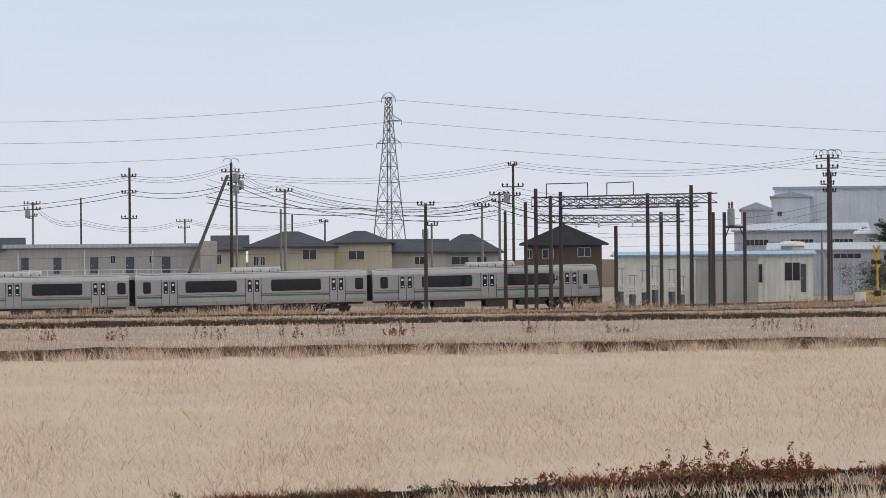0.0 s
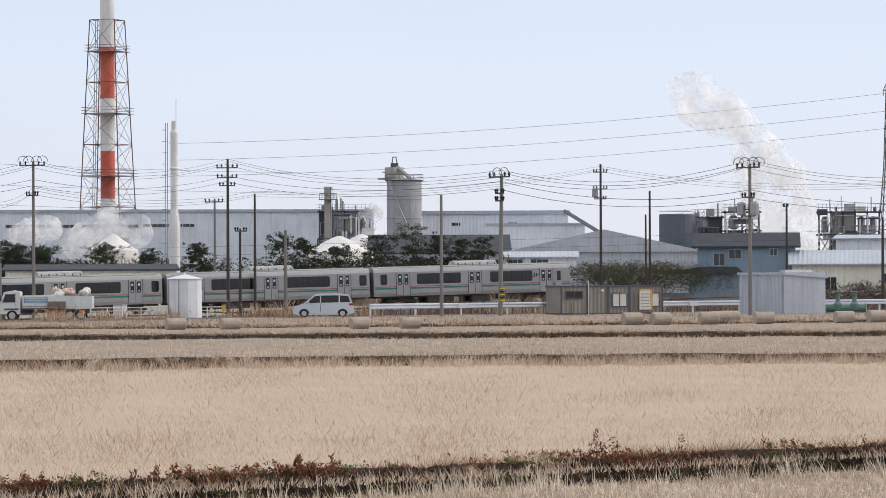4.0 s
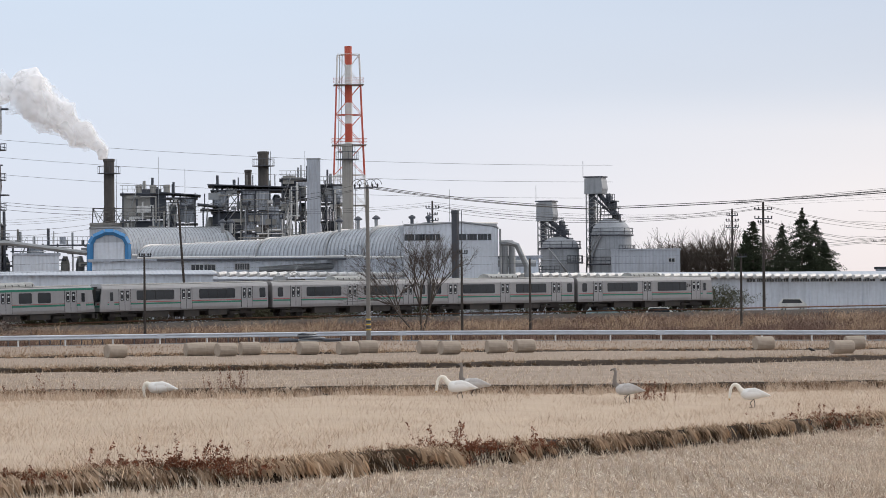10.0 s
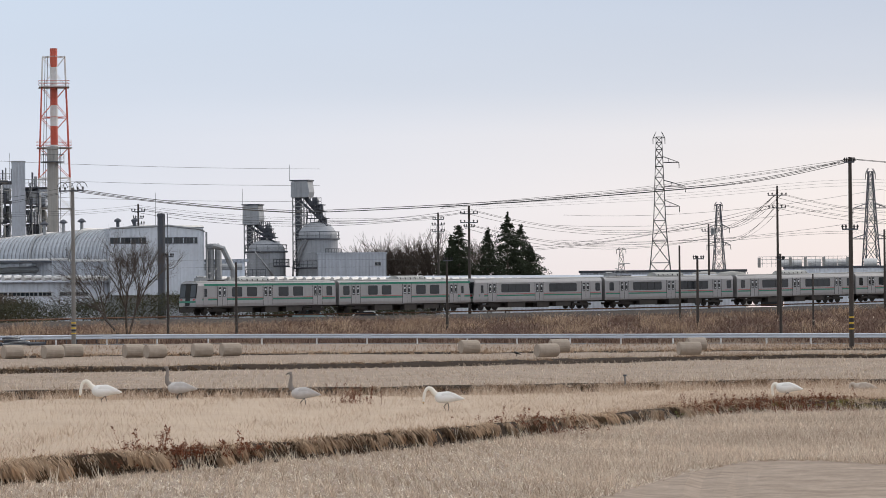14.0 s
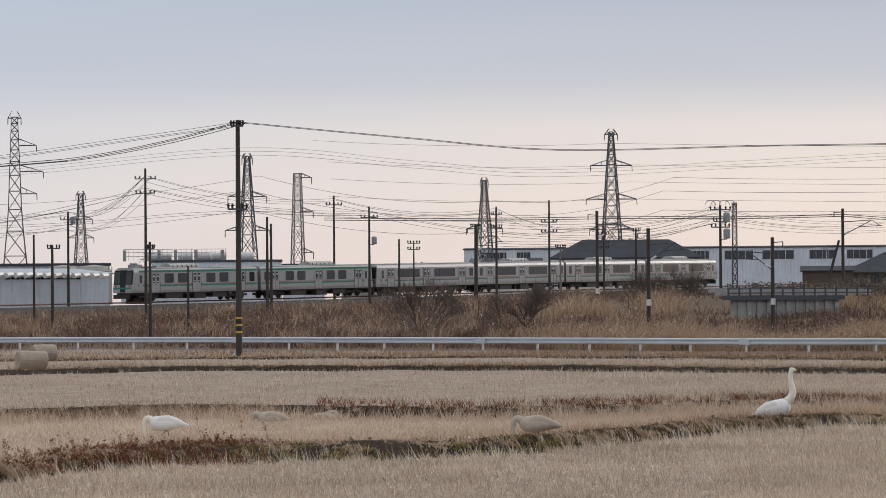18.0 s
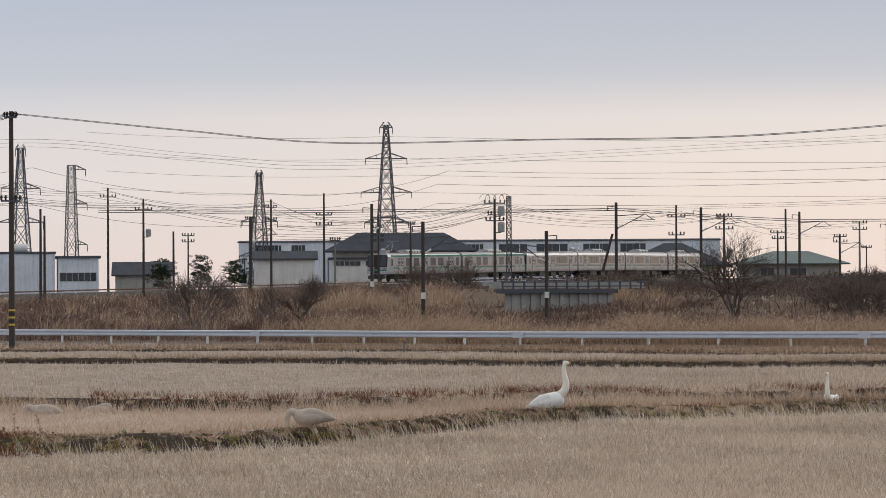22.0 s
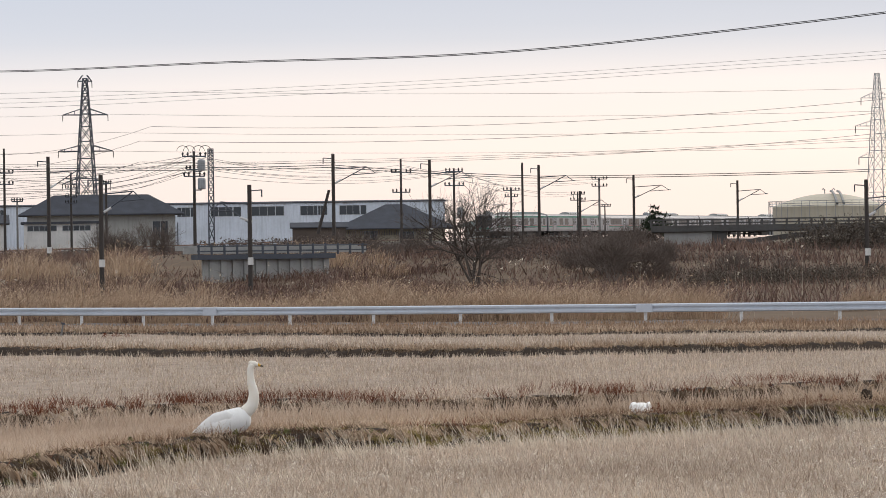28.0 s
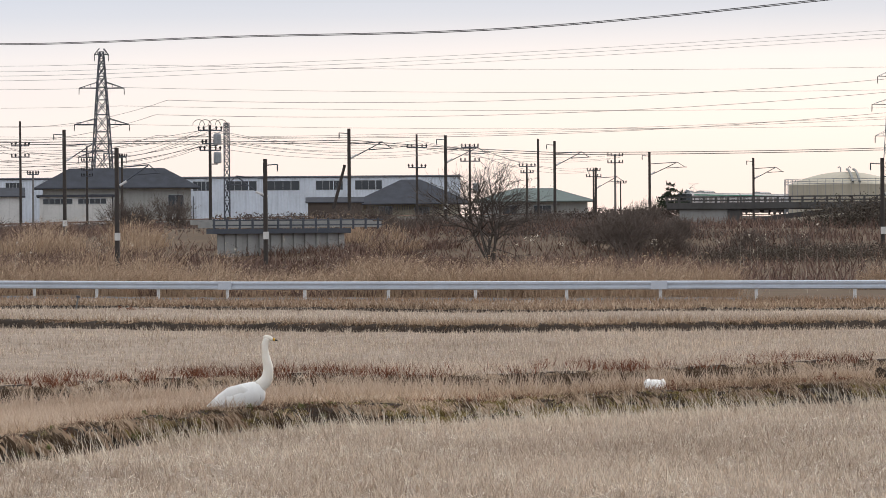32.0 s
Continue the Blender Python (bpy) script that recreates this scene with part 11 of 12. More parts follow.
def gas_holder():
    x, y, z = 31.0, 481.4, 6.06
    t = thing("domed_tank", pose(x, y, z - 3), "large cream domed tank with stairs and a railing", "tank")
    r = 6.0
    hh = zt((32.23, 481.32, 7.55)) - z + 3
    top = zt((32.24, 481.32, 8.95)) - z + 3
    prof = [(r, 0), (r, hh)] + [(r * (1 - k / 9), hh + (top - hh) * (1 - (1 - k / 9) ** 2)) for k in range(1, 9)] + [(0.2, top)]
    part("shell", Shape().lathe(prof, 40), mat("tank_cream"), t)
    left, right = [], []
    for k in range(10):
        a = math.pi / 2 * k / 9
        P = lambda q, s: (s + 0.25, -(1 - q / (math.pi / 2)) * (r + 0.05), hh + (top - hh) * (1 - (1 - q / (math.pi / 2)) ** 2) + 0.25)
        left.append(P(a, 0))
        right.append(P(a, 0.7))
    for side in (left, right):
        part("stair_string", Shape().path(side, 0.14, 5), mat("concrete"), t)
    rl = Shape()
    c = [((r + 0.4) * math.cos(2 * math.pi * k / 44), (r + 0.4) * math.sin(2 * math.pi * k / 44), hh) for k in range(45)]
    for dz in (0.1, 0.35, 0.6):
        rl.path([(q[0], q[1], q[2] + dz) for q in c], 0.03)
    for q in c:
        rl.tube((q[0], q[1], 0), (q[0], q[1], hh + 0.6), 0.03, n=3)
    part("gallery_railing", rl, mat("steel"), t)
    for s in (-1, 1):
        part("vent_hook", Shape().path([(s * 0.4, 0, top), (s * 0.4, 0, top + 0.4), (s * 0.55, 0, top + 0.55), (s * 0.7, 0, top + 0.4)], 0.06, 6), mat("steel"), t)


MAT["tank_cream"] = surface("cream_tank_paint", (0.50, 0.45, 0.35), (0.42, 0.36, 0.27), scale=0.3, rough=0.6, streak=0.3)
gas_holder()


def catenary_pole(x, y, top, base, reach, r=0.13, label="dark railway pole with a contact wire bracket", sign=0.0):
    t = thing("catenary_pole", pose(x, y, base, 0, 0, 8), label, "railway pole", "railway poles")
    h = top - base
    part("shaft", Shape().tube((0, 0, -1), (0, 0, h), r, r * 0.85, 8), mat("pole_dark"), t)
    if reach:
        br = Shape().tube((0, 0, h - 1.1), (reach * 0.75, 0, h - 0.95), 0.04).tube((0, 0, h - 2.2), (reach * 0.72, 0, h - 1.0), 0.04).tube((reach * 0.45, 0, h - 1.5), (reach, 0, h - 1.4), 0.035).tube((reach * 0.75, 0, h - 0.95), (reach * 0.95, 0, h - 1.4), 0.03)
        part("bracket", br, mat("steel_dark"), t)
        part("insulator", Shape().tube((0.15, 0, h - 2.1), (0.55 if reach > 0 else -0.55, 0, h - 1.85), 0.08), mat("white_steel"), t)
        part("return_bracket", Shape().tube((0, 0, h - 0.35), (-0.7 if reach > 0 else 0.7, 0, h - 0.3), 0.035).tube((-0.7 if reach > 0 else 0.7, 0, h - 0.3), (-0.7 if reach > 0 else 0.7, 0, h - 0.7), 0.04), mat("steel_dark"), t)
    if sign:
        part("number_plate", Shape().box(-0.16, 0.16, -r - 0.05, -r - 0.02, sign, sign + 0.42), mat("plaster_white"), t)
    return t


for q, base, reach, sg in (((-37.50, 337.45, 10.04), 1.5, 2.6, 2.0), ((-29.99, 292.97, 7.75), 0.4, 2.4, 2.2), ((-21.91, 296.53, 7.13), 0.4, -2.2, 2.2), ((-18.56, 350.69, 10.33), 2.0, 3.2, 1.6), ((-11.67, 378.78, 10.52), 2.5, 3.4, 2.2), ((-2.16, 408.63, 10.72), 2.8, 3.2, 1.0), ((7.75, 438.23, 10.29), 3.0, 3.6, 0), ((20.09, 467.44, 10.23), 3.0, 3.2, 0), ((13.68, 302.26, 7.02), 1.0, 2.2, 1.6), ((-3.08, 428.66, 11.43), 3.0, 0, 0), ((-48.25, 346.46, 9.25), 2.0, 2.2, 0), ((3.87, 468.52, 9.40), 3.2, 3.0, 0)):
    catenary_pole(*q, base, reach, 0.14 if reach else 0.12, sign=sg)
pole(-49.61, 416.60, 13.07, 2.5, 0.12, ((2.2, 0.8), (3.2, 0.8)), "pole_dark", "dark utility pole with crossarms beside the houses", turn=8)
pole(-29.46, 366.21, 11.11, 1.5, 0.13, ((0.4, 0.9), (1.4, 0.6), (1.9, 0.8)), "pole_dark", "dark utility pole with transformers and jumper loops", turn=8, boxes=((1.5, 1), (2.9, 1)), loops=4)
lattice(-28.62, 373.28, 1.5, zt((-28.55, 373.28, 11.48)) - 1.5, 0.42, 0.40, 16, 8, r=0.05, label="slender square lattice mast", material="steel_dark", name="lattice_mast", category="mast")
pole(-14.24, 418.77, 11.68, 2.5, 0.12, ((1.2, 0.9), (3.0, 0.8)), "pole_dark", "dark utility pole with crossarms behind the roof", turn=8)
pole(-9.41, 428.77, 11.01, 2.5, 0.12, ((0.3, 0.8), (1.6, 0.9)), "pole_dark", "dark utility pole with crossarms behind the tree", turn=8, boxes=((4.5, 1),))
pole(-2.79, 488.68, 10.22, 3.0, 0.13, ((0.3, 0.9), (1.0, 0.7)), "pole_dark", "dark utility pole with crossarms beyond the roofs", turn=8)
pole(7.73, 508.32, 11.59, 3.0, 0.14, ((0.2, 0.9), (1.0, 0.9)), "pole_concrete", "grey concrete utility pole with crossarms", turn=8)
pole(5.67, 518.42, 10.17, 3.0, 0.12, ((0.3, 0.8), (1.0, 0.9)), "pole_dark", "dark utility pole with crossarms", turn=8)
pole(10.26, 548.25, 9.08, 3.0, 0.1, ((0.3, 0.7),), "pole_dark", "short dark utility pole with a crossarm", turn=8)
pole(-48.51, 416.73, 8.62, 2.5, 0.1, ((0.3, 0.5),), "pole_concrete", "short grey utility pole with a crossarm", turn=8)
pole(26.9, 386.17, 10.78, 1.5, 0.14, ((0.5, 1.0), (1.6, 0.9), (3.4, 0.6)), "pole_dark", "dark utility pole with crossarms beyond the bridge", turn=8, boxes=((2.6, -1),))
solid("pole_strut", Shape().tube((-19.70, 350.66, 4.62), (-18.87, 350.68, 7.75), 0.12, 0.1, 8), mat("pole_dark"), "dark strut that props a railway pole", "strut")
bare_tree(-9.10, 293.76, 0.9, 7.4, 351, "spreading bare tree on the bank", 5, 3, 0.72, girth=0.0115)
bare_tree(-9.47, 294.76, 0.9, 6.2, 357, "spreading bare tree on the bank", 5, 3, 0.85, girth=0.0115)
for i, q in enumerate(((-3.56, 308.62), (-2.72, 300.58), (-1.61, 293.52), (0.13, 296.43), (1.85, 298.33), (5.79, 303.06), (3.95, 296.18), (9.05, 302.76))):
    bare_tree(q[0], q[1], 1.0 if i < 4 else 0.6, (3.0 if i < 4 else 2.0) + (i % 3) * 0.5, 380 + i, "leafless brush of fine brown branches", 4, 6, 0.55, "bare_shrub")
for i, q in enumerate(((-1.30, 313.53), (-0.12, 303.46), (3.52, 313.26), (9.47, 319.80), (8.59, 323.90), (11.41, 319.61), (1.62, 310.37), (13.95, 323.37), (-33.05, 372.98), (-35.57, 371.78), (-36.78, 370.67))):
    bare_tree(q[0], q[1], 2.0 if i > 7 else 0.6 if i in (2, 3, 4, 5, 7) else 1.6, (3.4 if i > 7 else 2.0 if i in (2, 3, 4, 5, 7) else 2.8) + (i % 3) * 0.6, 360 + i, "leafless brush of fine grey branches", 4, 5, 0.5, "bare_shrub")
scrub("thicket", "dark leafless thicket below the bridge", [(-2.75, 320.60, 1.6), (1.98, 316.36, 0.9), (6.95, 313.00, 0.2), (12.07, 312.51, 0.8), (16.76, 317.00, 1.0)], 7, 1.6, 60000, "brush", 45, 0.05)
scrub("thicket", "dark evergreen brambles below the bridge", [(4.34, 293.14, 0.6), (8.08, 292.81, 0.6), (13.27, 297.28, 0.8)], 3, 1.1, 40000, "bramble", 46, 0.045)
scrub("thicket", "dense brown leafless brush on the bank", [(-6.18, 326.71, 1.6), (-1.24, 322.54, 1.4), (4.42, 316.20, 0.6)], 6, 1.4, 60000, "brush", 50, 0.05)
scrub("thicket", "bramble-covered slope beside the bridge", [(14.57, 332.35, 1.2), (15.49, 327.22, 2.0), (19.46, 326.73, 2.6)], 3.2, 2.4, 22000, "bramble", 47, 0.08)
scrub("thicket", "brown bramble mound beside the railing", [(-25.47, 338.40, 2.6), (-21.33, 340.60, 2.8), (-18.19, 338.69, 2.6)], 4, 1.2, 12000, "brush", 48, 0.08)
scrub("thicket", "brown brush along the top of the bank", [(-2.92, 358.63, 3.2), (0.81, 358.48, 3.6), (4.53, 358.28, 3.6)], 3, 0.8, 9000, "brush", 49, 0.08)
scrub("thicket", "brown leafless brush on the railway bank", [(-20.0, 352.0, 2.0), (-14.0, 348.0, 2.0), (-8.0, 345.0, 1.8), (-2.0, 340.0, 1.6)], 5, 1.5, 46000, "brush", 51, 0.06)
scrub("thicket", "grey-brown brush below the houses", [(-44.0, 372.0, 2.4), (-36.0, 368.0, 2.2), (-28.0, 362.0, 2.0)], 5, 1.2, 26000, "brush", 52, 0.06)
for i, q in enumerate(((-15.5, 330.0), (-12.6, 334.0), (-17.2, 338.0), (-6.4, 332.0), (-4.8, 336.0))):
    bare_tree(q[0], q[1], 1.6, 3.0 + (i % 3) * 0.5, 420 + i, "leafless brush of fine brown branches", 4, 6, 0.55, "bare_shrub")
conifer(6.06, 378.23, 4.4, 1.7, 2.0, 371, "small rounded evergreen beside the bridge")
run("feeder wires far above the houses", [(-83.55, 482.29, 13.06), (-47.30, 487.20, 13.01), (-22.66, 508.64, 13.46), (1.43, 528.58, 12.27), (45.57, 565.34, 13.28)], 0.024, 0.15, ((0, 0, 0), (0, 0, -0.25)))
run("thin conductors high over the bank", [(-105.03, 600.35, 21.74), (-59.89, 606.55, 20.96), (55.38, 624.58, 20.47)], 0.0112, 0.6, ((2.8, 0, 0), (2.3, 0, 2.6), (2.3, 0, -2.6), (0, 0, 5.9)))
run("sagging cables between the poles", [(-56.33, 415.76, 10.73), (-29.47, 366.21, 10.51), (-14.25, 418.77, 10.82), (7.72, 508.32, 11.14)], 0.0098, 0.8, three)
run("lower sagging cables between the poles", [(-56.34, 415.75, 8.82), (-29.47, 366.21, 9.70), (-9.41, 428.77, 10.65), (5.67, 518.42, 9.90)], 0.0098, 0.9, three)


# ---- swans and small field things ----
MAT["swan_white"] = surface("white_plumage", (0.80, 0.79, 0.77), (0.68, 0.66, 0.63), scale=3, fine=25, rough=0.8, bump=0.01)
MAT["swan_grey"] = surface("grey_plumage", (0.42, 0.40, 0.39), (0.60, 0.57, 0.55), scale=5, fine=25, rough=0.85, bump=0.01)
MAT["swan_greyneck"] = surface("grey_brown_neck_plumage", (0.24, 0.21, 0.19), scale=5, rough=0.85)
MAT["swan_cream"] = surface("cream_neck_plumage", (0.76, 0.70, 0.60), (0.80, 0.77, 0.72), scale=5, rough=0.85)
MAT["swan_brown"] = surface("brown_young_plumage", (0.50, 0.43, 0.365), (0.36, 0.30, 0.25), scale=5, fine=25, rough=0.85, bump=0.01)
MAT["bill_yellow"] = surface("yellow_bill", (0.65, 0.36, 0.03), scale=8, rough=0.5)
MAT["bill_black"] = surface("black_bill", (0.015, 0.014, 0.014), scale=8, rough=0.5)


def rings(secs, n=14):
    """A closed body through cross-sections (centre, axis a, half a, axis b, half b)."""
    s = Shape()
    v = []
    for c, a, ra, b, rb in secs:
        c, a, b = Vector(c), Vector(a), Vector(b)
        v += [c + a * (ra * math.cos(2 * math.pi * k / n)) + b * (rb * math.sin(2 * math.pi * k / n)) for k in range(n)]
    f = [(i * n + k, i * n + (k + 1) % n, (i + 1) * n + (k + 1) % n, (i + 1) * n + k) for i in range(len(secs) - 1) for k in range(n)]
    f += [tuple(range(n - 1, -1, -1)), tuple(range((len(secs) - 1) * n, len(secs) * n))]
    return s.add(v, f)


def along(pts, radii, n=10):
    secs = []
    pts = [Vector(p) for p in pts]
    for i, p in enumerate(pts):
        d = (pts[min(i + 1, len(pts) - 1)] - pts[max(i - 1, 0)]).normalized()
        a = Vector((0, 1, 0))
        b = d.cross(a).normalized()
        secs.append((p, a, radii[i] * 0.9, b, radii[i]))
    return rings(secs, n)


NECKS = {
    "up": ([(-0.36, 0, 0.60), (-0.45, 0, 0.70), (-0.47, 0, 0.85), (-0.45, 0, 1.02), (-0.44, 0, 1.16), (-0.48, 0, 1.25)], (-0.48, 0, 1.26), -8),
    "tall": ([(-0.36, 0, 0.58), (-0.47, 0, 0.70), (-0.50, 0, 0.88), (-0.46, 0, 1.08), (-0.45, 0, 1.26), (-0.49, 0, 1.36)], (-0.49, 0, 1.37), -4),
    "graze": ([(-0.36, 0, 0.58), (-0.47, 0, 0.68), (-0.56, 0, 0.80), (-0.68, 0, 0.84), (-0.79, 0, 0.74), (-0.84, 0, 0.55), (-0.86, 0, 0.42)], (-0.86, 0, 0.40), -70),
    "down": ([(-0.36, 0, 0.55), (-0.46, 0, 0.62), (-0.55, 0, 0.60), (-0.60, 0, 0.46), (-0.60, 0, 0.30), (-0.58, 0, 0.20)], (-0.58, 0, 0.18), -80),
    "tucked": ([(-0.34, 0, 0.56), (-0.42, 0, 0.66), (-0.36, 0, 0.72), (-0.22, 0, 0.72), (-0.10, 0, 0.68)], (-0.08, 0, 0.67), 170),
}


def swan(x, y, z, turn, neck="graze", grey=False, size=1.0, sit=False, label="", rear=0.0):
    """A swan whose breast points to -x. rear: degrees by which the tail hangs below the breast."""
    t = thing("swan", pose(x, y, floor_z(x, y) + z, 0, 0, turn), label or ("grey-brown young swan in the dry grass" if grey else "white swan in the dry grass"), "swan", "swans in the field")
    k = size
    down = -0.28 if sit else 0.0
    P = "swan_brown" if grey == "brown" else "swan_grey" if grey else "swan_white"
    secs = []
    for bx, bz, ry, rz in ((-0.44, 0.50, 0.05, 0.06), (-0.40, 0.50, 0.13, 0.15), (-0.28, 0.48, 0.20, 0.21), (-0.08, 0.48, 0.24, 0.23), (0.14, 0.49, 0.23, 0.21), (0.34, 0.48, 0.17, 0.15), (0.50, 0.44, 0.10, 0.08), (0.62, 0.40, 0.05, 0.03)):
        secs.append(((bx * k, 0, (bz + down) * k), (0, 1, 0), ry * k, (0, 0, 1), rz * k))
    slope = Matrix.Translation((-0.34 * k, 0, (0.5 + down) * k)) @ Matrix.Rotation(radians(rear), 4, "Y") @ Matrix.Translation((0.34 * k, 0, -(0.5 + down) * k))
    part("body", rings(secs), mat(P), t, at=slope, smooth=True)
    for s in (-1, 1):
        ws = []
        for bx, bz, ry, rz in ((-0.22, 0.56, 0.02, 0.03), (-0.12, 0.57, 0.05, 0.13), (0.10, 0.57, 0.055, 0.15), (0.32, 0.53, 0.045, 0.11), (0.52, 0.47, 0.03, 0.06), (0.68, 0.42, 0.01, 0.02)):
            ws.append(((bx * k, s * (0.17 - 0.10 * max(0, bx)) * k, (bz + down) * k), (0, 1, 0), ry * k, (0, 0, 1), rz * k))
        part("wing", rings(ws, 10), mat(P), t, at=slope, smooth=True)
    pts, head, tilt = NECKS[neck]
    fine = []
    for j in range(4 * (len(pts) - 1) + 1):
        fine.append(spline(pts, j / 4))
    m = len(fine)
    nk = part("neck", along([(q + Vector((0, 0, down))) * k for q in fine], [k * (0.118 - 0.062 * min(1, 1.5 * j / m)) for j in range(m)]), mat("swan_brown" if grey == "brown" else "swan_greyneck" if grey else "swan_cream"), t, smooth=True)
    hm = pose(head[0] * k, 0, (head[2] + down) * k, 0, tilt, 0)
    hd = part("head", rings([((0.07 * k, 0, 0), (0, 1, 0), 0.02 * k, (0, 0, 1), 0.02 * k), ((0.03 * k, 0, 0), (0, 1, 0), 0.042 * k, (0, 0, 1), 0.05 * k), ((-0.04 * k, 0, -0.005 * k), (0, 1, 0), 0.042 * k, (0, 0, 1), 0.046 * k), ((-0.09 * k, 0, -0.015 * k), (0, 1, 0), 0.028 * k, (0, 0, 1), 0.03 * k)], 10), mat("swan_brown" if grey == "brown" else "swan_greyneck" if grey else "swan_cream"), nk, at=hm, smooth=True)
    part("bill", rings([((-0.08 * k, 0, -0.012 * k), (0, 1, 0), 0.027 * k, (0, 0, 1), 0.03 * k), ((-0.13 * k, 0, -0.025 * k), (0, 1, 0), 0.022 * k, (0, 0, 1), 0.018 * k)], 8), mat("bill_black" if grey else "bill_yellow"), nk, at=hm)
    part("bill_tip", rings([((-0.128 * k, 0, -0.025 * k), (0, 1, 0), 0.022 * k, (0, 0, 1), 0.018 * k), ((-0.17 * k, 0, -0.035 * k), (0, 1, 0), 0.017 * k, (0, 0, 1), 0.009 * k)], 8), mat("bill_black"), nk, at=hm)
    if not sit:
        for s in (-1, 1):
            part("leg", Shape().path([(0.06 * k, s * 0.08 * k, 0.3 * k), (0.1 * k * s, s * 0.08 * k, 0.14 * k), (0.04 * k + 0.05 * s, s * 0.08 * k, -0.02)], 0.016 * k, 5).box(-0.08 * k + 0.05 * s, 0.05 * k + 0.05 * s, (s * 0.08 - 0.03) * k, (s * 0.08 + 0.03) * k, -0.03, -0.01), mat("bill_black"), t)
    return t


FACE_A = 22.0
SW1 = swan(-56.31, 112.72, 0.03, FACE_A, "down", size=0.9)
SW2 = swan(-45.95, 115.17, 0.03, FACE_A, "graze", size=0.9)
SW3 = swan(-46.88, 118.03, 0.03, FACE_A, "up", True, size=0.9)
SW4 = swan(-41.47, 118.98, 0.03, FACE_A, "up", True, size=0.9)
SW5 = swan(-37.41, 120.32, 0.03, FACE_A, "graze", size=0.9)
SW6 = swan(-33.42, 154.42, -0.1, 8, "down", size=1.02)
SW7 = swan(-32.70, 167.82, -0.12, 8, "down", "brown", 1.05, True, label="grey-brown young swan down in the ditch")
SW8 = swan(-31.38, 170.08, -0.2, 190, "tucked", "brown", 1.05, True, label="pale brown young swan behind the ditch grass")
SW9 = swan(-22.34, 153.17, -0.2, 8, "down", "brown", 1.1, label="pale brown young swan deep in the grass")
SW10 = swan(-16.31, 168.65, -0.3, 176, "tall", size=1.34, label="white swan with its long neck raised", rear=17)
SW11 = swan(-6.76, 177.03, -0.22, 74, "tall", size=1.12, sit=True, label="white swan resting on the bund")
NECK11 = [c for c in SW11.children if c.name.startswith("neck")][0]


def stake(x, y, z, h, tilt=0):
    t = thing("field_stake", pose(x, y, floor_z(x, y), 0, tilt, 0), "short grey stake standing in the field", "stake", "stakes in the field")
    part("post", Shape().tube((0, 0, -0.2), (0, 0, h), 0.04, n=7), mat("pole_concrete"), t)
    part("cap", Shape().box(-0.07, 0.07, -0.05, 0.05, h - 0.02, h + 0.06), mat("steel_dark"), t)


stake(-43.71, 166.38, 0.2, 0.62)
stake(-26.68, 236.83, 0.25, 0.55, 10)
stump = thing("dug_tuft", pose(-0.77, 181.73, -0.78), "dark uprooted clod with dry roots on the bund", "clod")
part("clod", Shape().blob((0, 0, 0.06), 0.17, 0.9, 10, 4), mat("soil"), stump)
part("root", Shape().path([(0, 0, 0.1), (-0.12, 0, 0.25), (-0.2, 0, 0.26)], 0.012, 4).path([(0, 0, 0.15), (0.08, 0, 0.3), (0.17, 0, 0.33)], 0.012, 4), mat("bund_grass"), stump)
crow = thing("crow", pose(-57.91, 196.65, 0.3, 0, 0, 30), "black crow standing on the stubble", "bird")
part("body", rings([((-0.16, 0, 0.24), (0, 1, 0), 0.02, (0, 0, 1), 0.02), ((-0.1, 0, 0.22), (0, 1, 0), 0.06, (0, 0, 1), 0.06), ((0.04, 0, 0.18), (0, 1, 0), 0.07, (0, 0, 1), 0.075), ((0.26, 0, 0.1), (0, 1, 0), 0.03, (0, 0, 1), 0.02)], 10), mat("bill_black"), crow, smooth=True)
part("leg", Shape().tube((0, -0.03, 0.14), (0, -0.03, -0.02), 0.012), mat("bill_black"), crow)
part("bill", Shape().tube((-0.15, 0, 0.24), (-0.22, 0, 0.23), 0.015, 0.003), mat("bill_black"), crow)

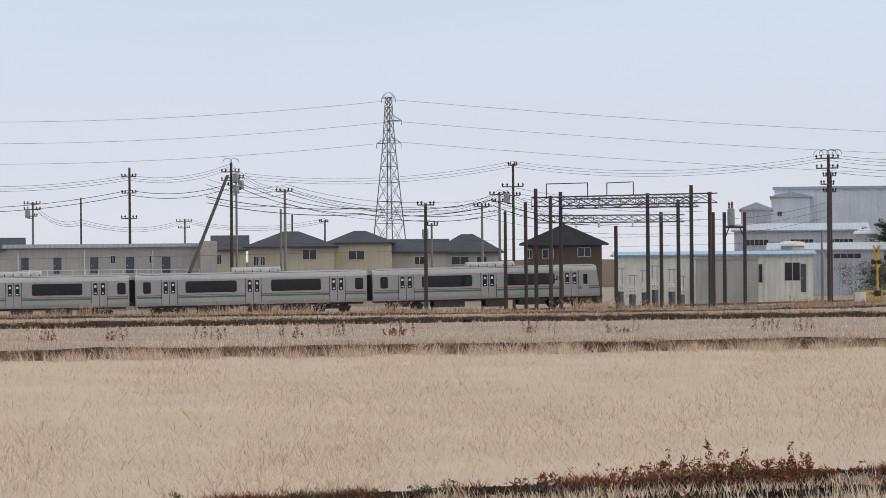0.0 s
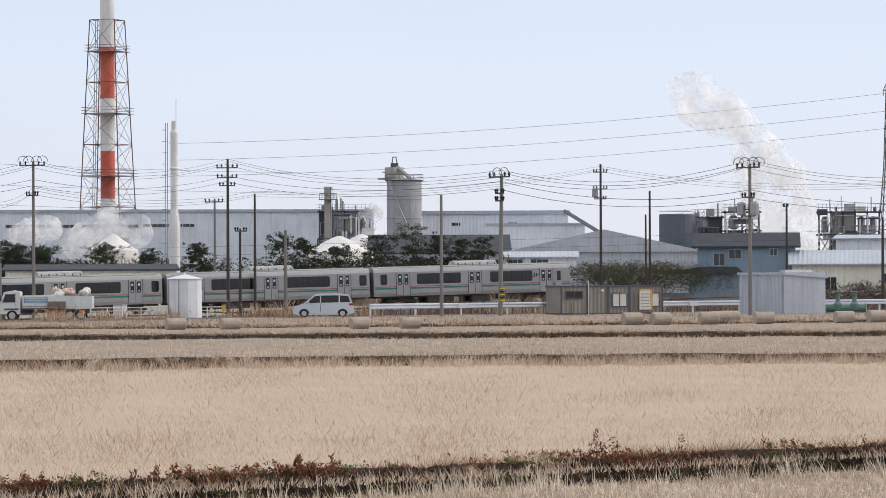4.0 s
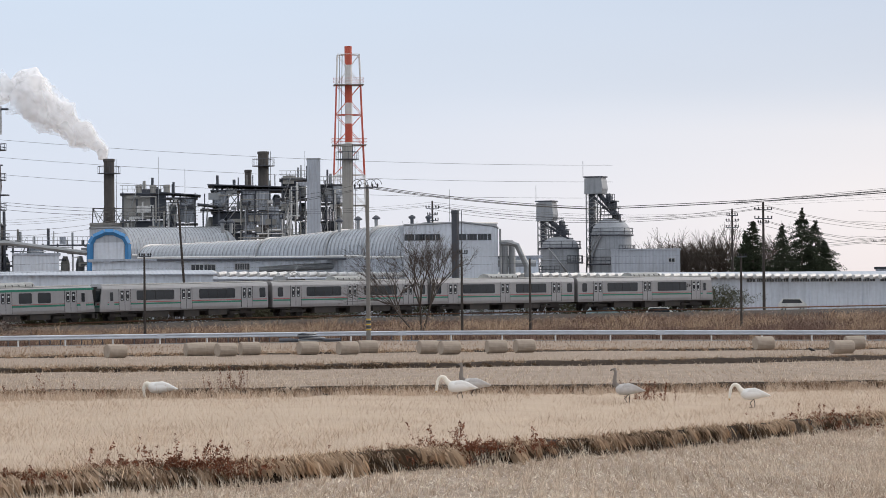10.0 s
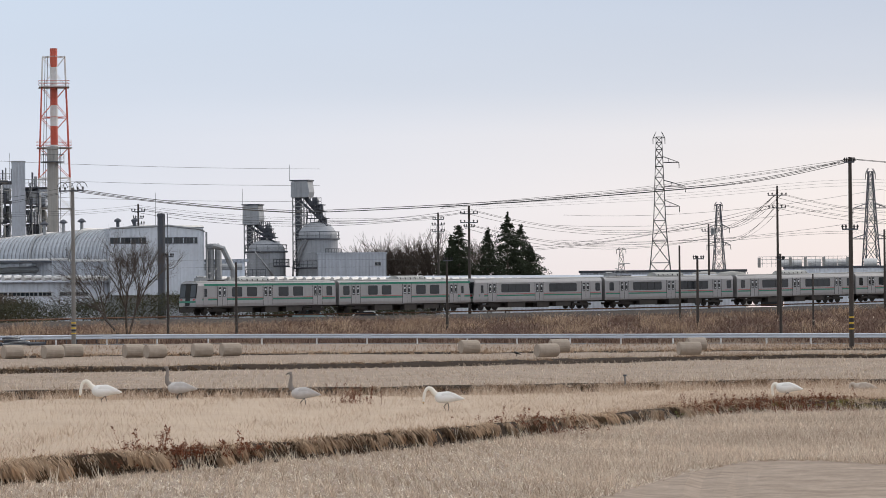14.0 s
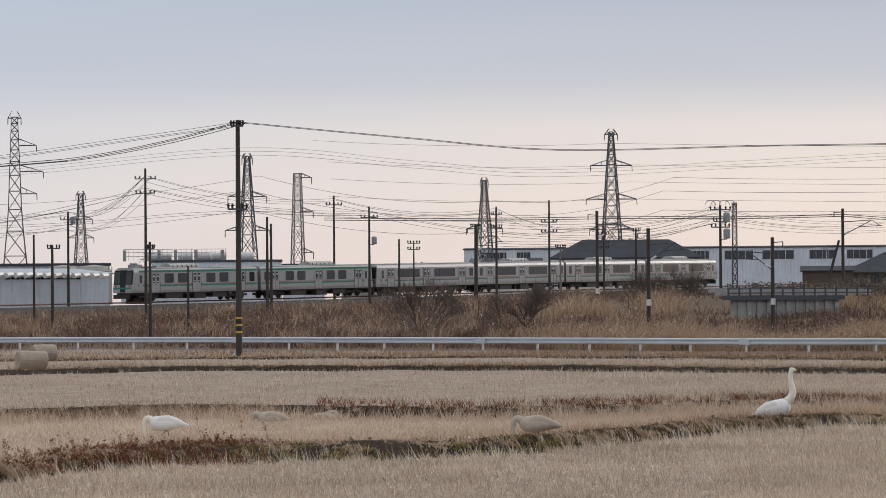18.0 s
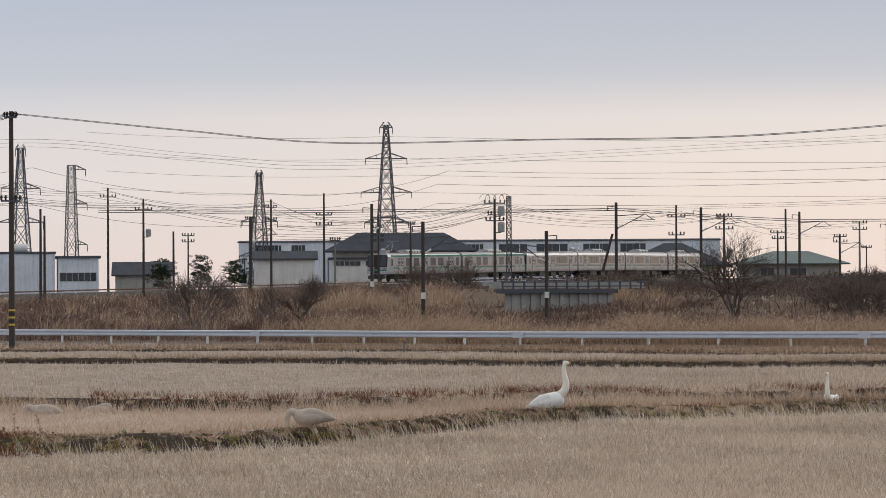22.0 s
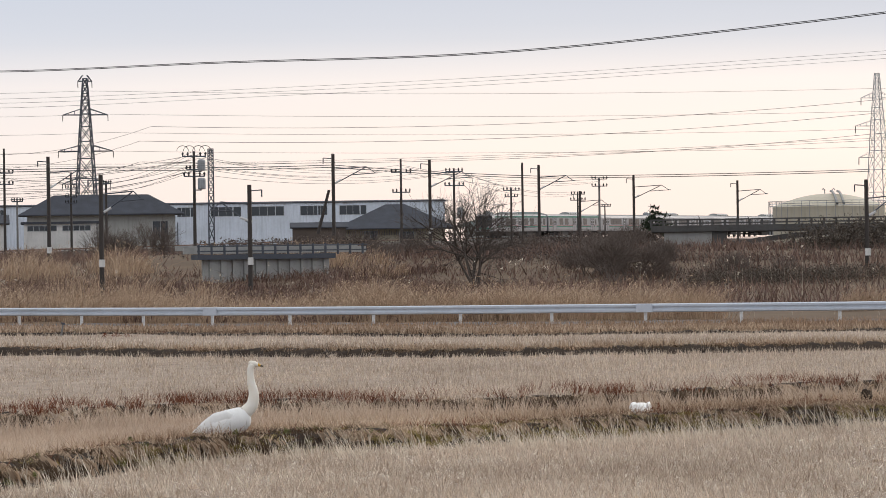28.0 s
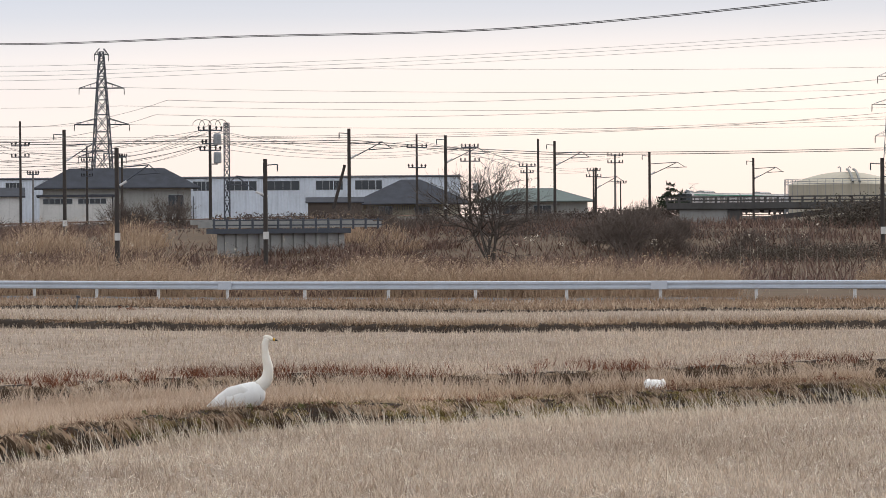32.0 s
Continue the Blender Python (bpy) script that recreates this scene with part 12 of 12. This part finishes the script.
# withered weeds along the bunds
WEEDS = [(-39.42, 30.76, 0.5), (-39.10, 32.74, 0.75), (-39.31, 33.27, 0.9), (-39.51, 33.81, 0.8), (-39.35, 33.99, 0.6), (-39.33, 38.44, 0.5), (-39.36, 39.13, 0.4), (-39.10, 40.09, 0.35), (-38.81, 43.10, 0.5), (-38.75, 43.83, 0.4), (-38.80, 45.76, 0.5), (-38.42, 46.09, 0.45), (-36.18, 50.35, 0.8), (-35.91, 50.54, 0.9), (-36.01, 51.09, 0.6), (-35.21, 55.82, 0.5), (-34.88, 57.21, 0.6), (-36.76, 43.57, 0.4), (-32.68, 64.15, 0.6), (-32.04, 64.48, 0.9), (-31.80, 64.60, 0.8), (-31.77, 65.17, 0.8), (-30.38, 75.09, 0.8), (-30.58, 75.00, 0.5), (-30.97, 72.67, 0.6), (-29.88, 78.51, 0.4), (-25.85, 88.29, 0.9), (-25.52, 88.39, 0.8), (-25.90, 87.24, 0.6), (-33.90, 61.25, 0.7), (-30.77, 76.01, 0.9), (-30.54, 76.10, 0.7), (-32.18, 65.52, 0.9), (-32.53, 65.35, 0.8), (-26.83, 92.17, 0.7), (-32.35, 139.91, 0.9), (-31.38, 141.46, 0.9), (-30.81, 140.87, 0.8), (-30.25, 141.70, 0.9), (-29.89, 141.78, 0.7), (-30.92, 141.21, 0.7), (-30.13, 142.10, 0.8), (-2.75, 179.33, 0.45), (-2.57, 179.31, 0.4), (-6.27, 177.00, 0.3), (-24.28, 234.54, 0.5), (-21.93, 237.23, 0.6)]
CREST = [on_line("bund_front", 0.9 + 0.05 * j).lerp(on_line("bund_back", 0.9 + 0.05 * j), 0.35) for j in range(130)]
CREST_A = [math.atan2(q.x, q.y) for q in CREST]
CREST_R = [math.hypot(q.x, q.y) for q in CREST]
for i, (wx, wy, wh) in enumerate(WEEDS):
    if i < 35:
        wa = math.atan2(wx, wy)
        wr_ = float(np.interp(wa, CREST_A, CREST_R))
        wx, wy = wr_ * math.sin(wa), wr_ * math.cos(wa)
    weed(wx, wy, floor_z(wx, wy), wh * (0.52 if i < 30 else 0.7), 400 + i, 22 if wh > 0.65 else 10)
DITCH_WEEDS = [(-62.53, 112.83, 0.9), (-61.23, 113.54, 1.2), (-60.71, 113.82, 1.3), (-56.27, 117.19, 1.1), (-55.59, 117.52, 1.2), (-59.50, 114.46, 0.5), (-42.18, 122.97, 1.0), (-41.81, 123.09, 0.9), (-42.54, 123.90, 0.8), (-105.91, 75.38, 1.0), (-106.09, 75.14, 0.8), (-107.29, 73.41, 0.8), (-104.89, 80.13, 0.9), (-102.89, 82.69, 0.8), (-101.16, 87.88, 1.0), (-100.28, 88.88, 1.1), (-108.35, 62.33, 0.9), (-108.15, 64.65, 0.8), (-107.28, 67.97, 0.9), (-106.63, 70.81, 0.8)]
for i, (wx, wy, wh) in enumerate(DITCH_WEEDS):
    weed(wx, wy, floor_z(wx, wy), wh * 0.8, 460 + i, 9, False)

for i in range(26):
    wk = 6.95 + 0.02 * i + 0.012 * math.sin(i * 5.1)
    q = on_line("bund_front", wk).lerp(on_line("bund_back", wk), 0.3 + 0.25 * math.sin(i * 2.3))
    weed(q.x, q.y, floor_z(q.x, q.y), 0.4 + 0.3 * (i % 3 == 1), 500 + i, 14)
rosettes("small green winter plants on the bund face", 420, 1.4, 5.2, 91)
rosettes("small green winter plants on the bund face", 260, 6.9, 10.5, 92)


motions()
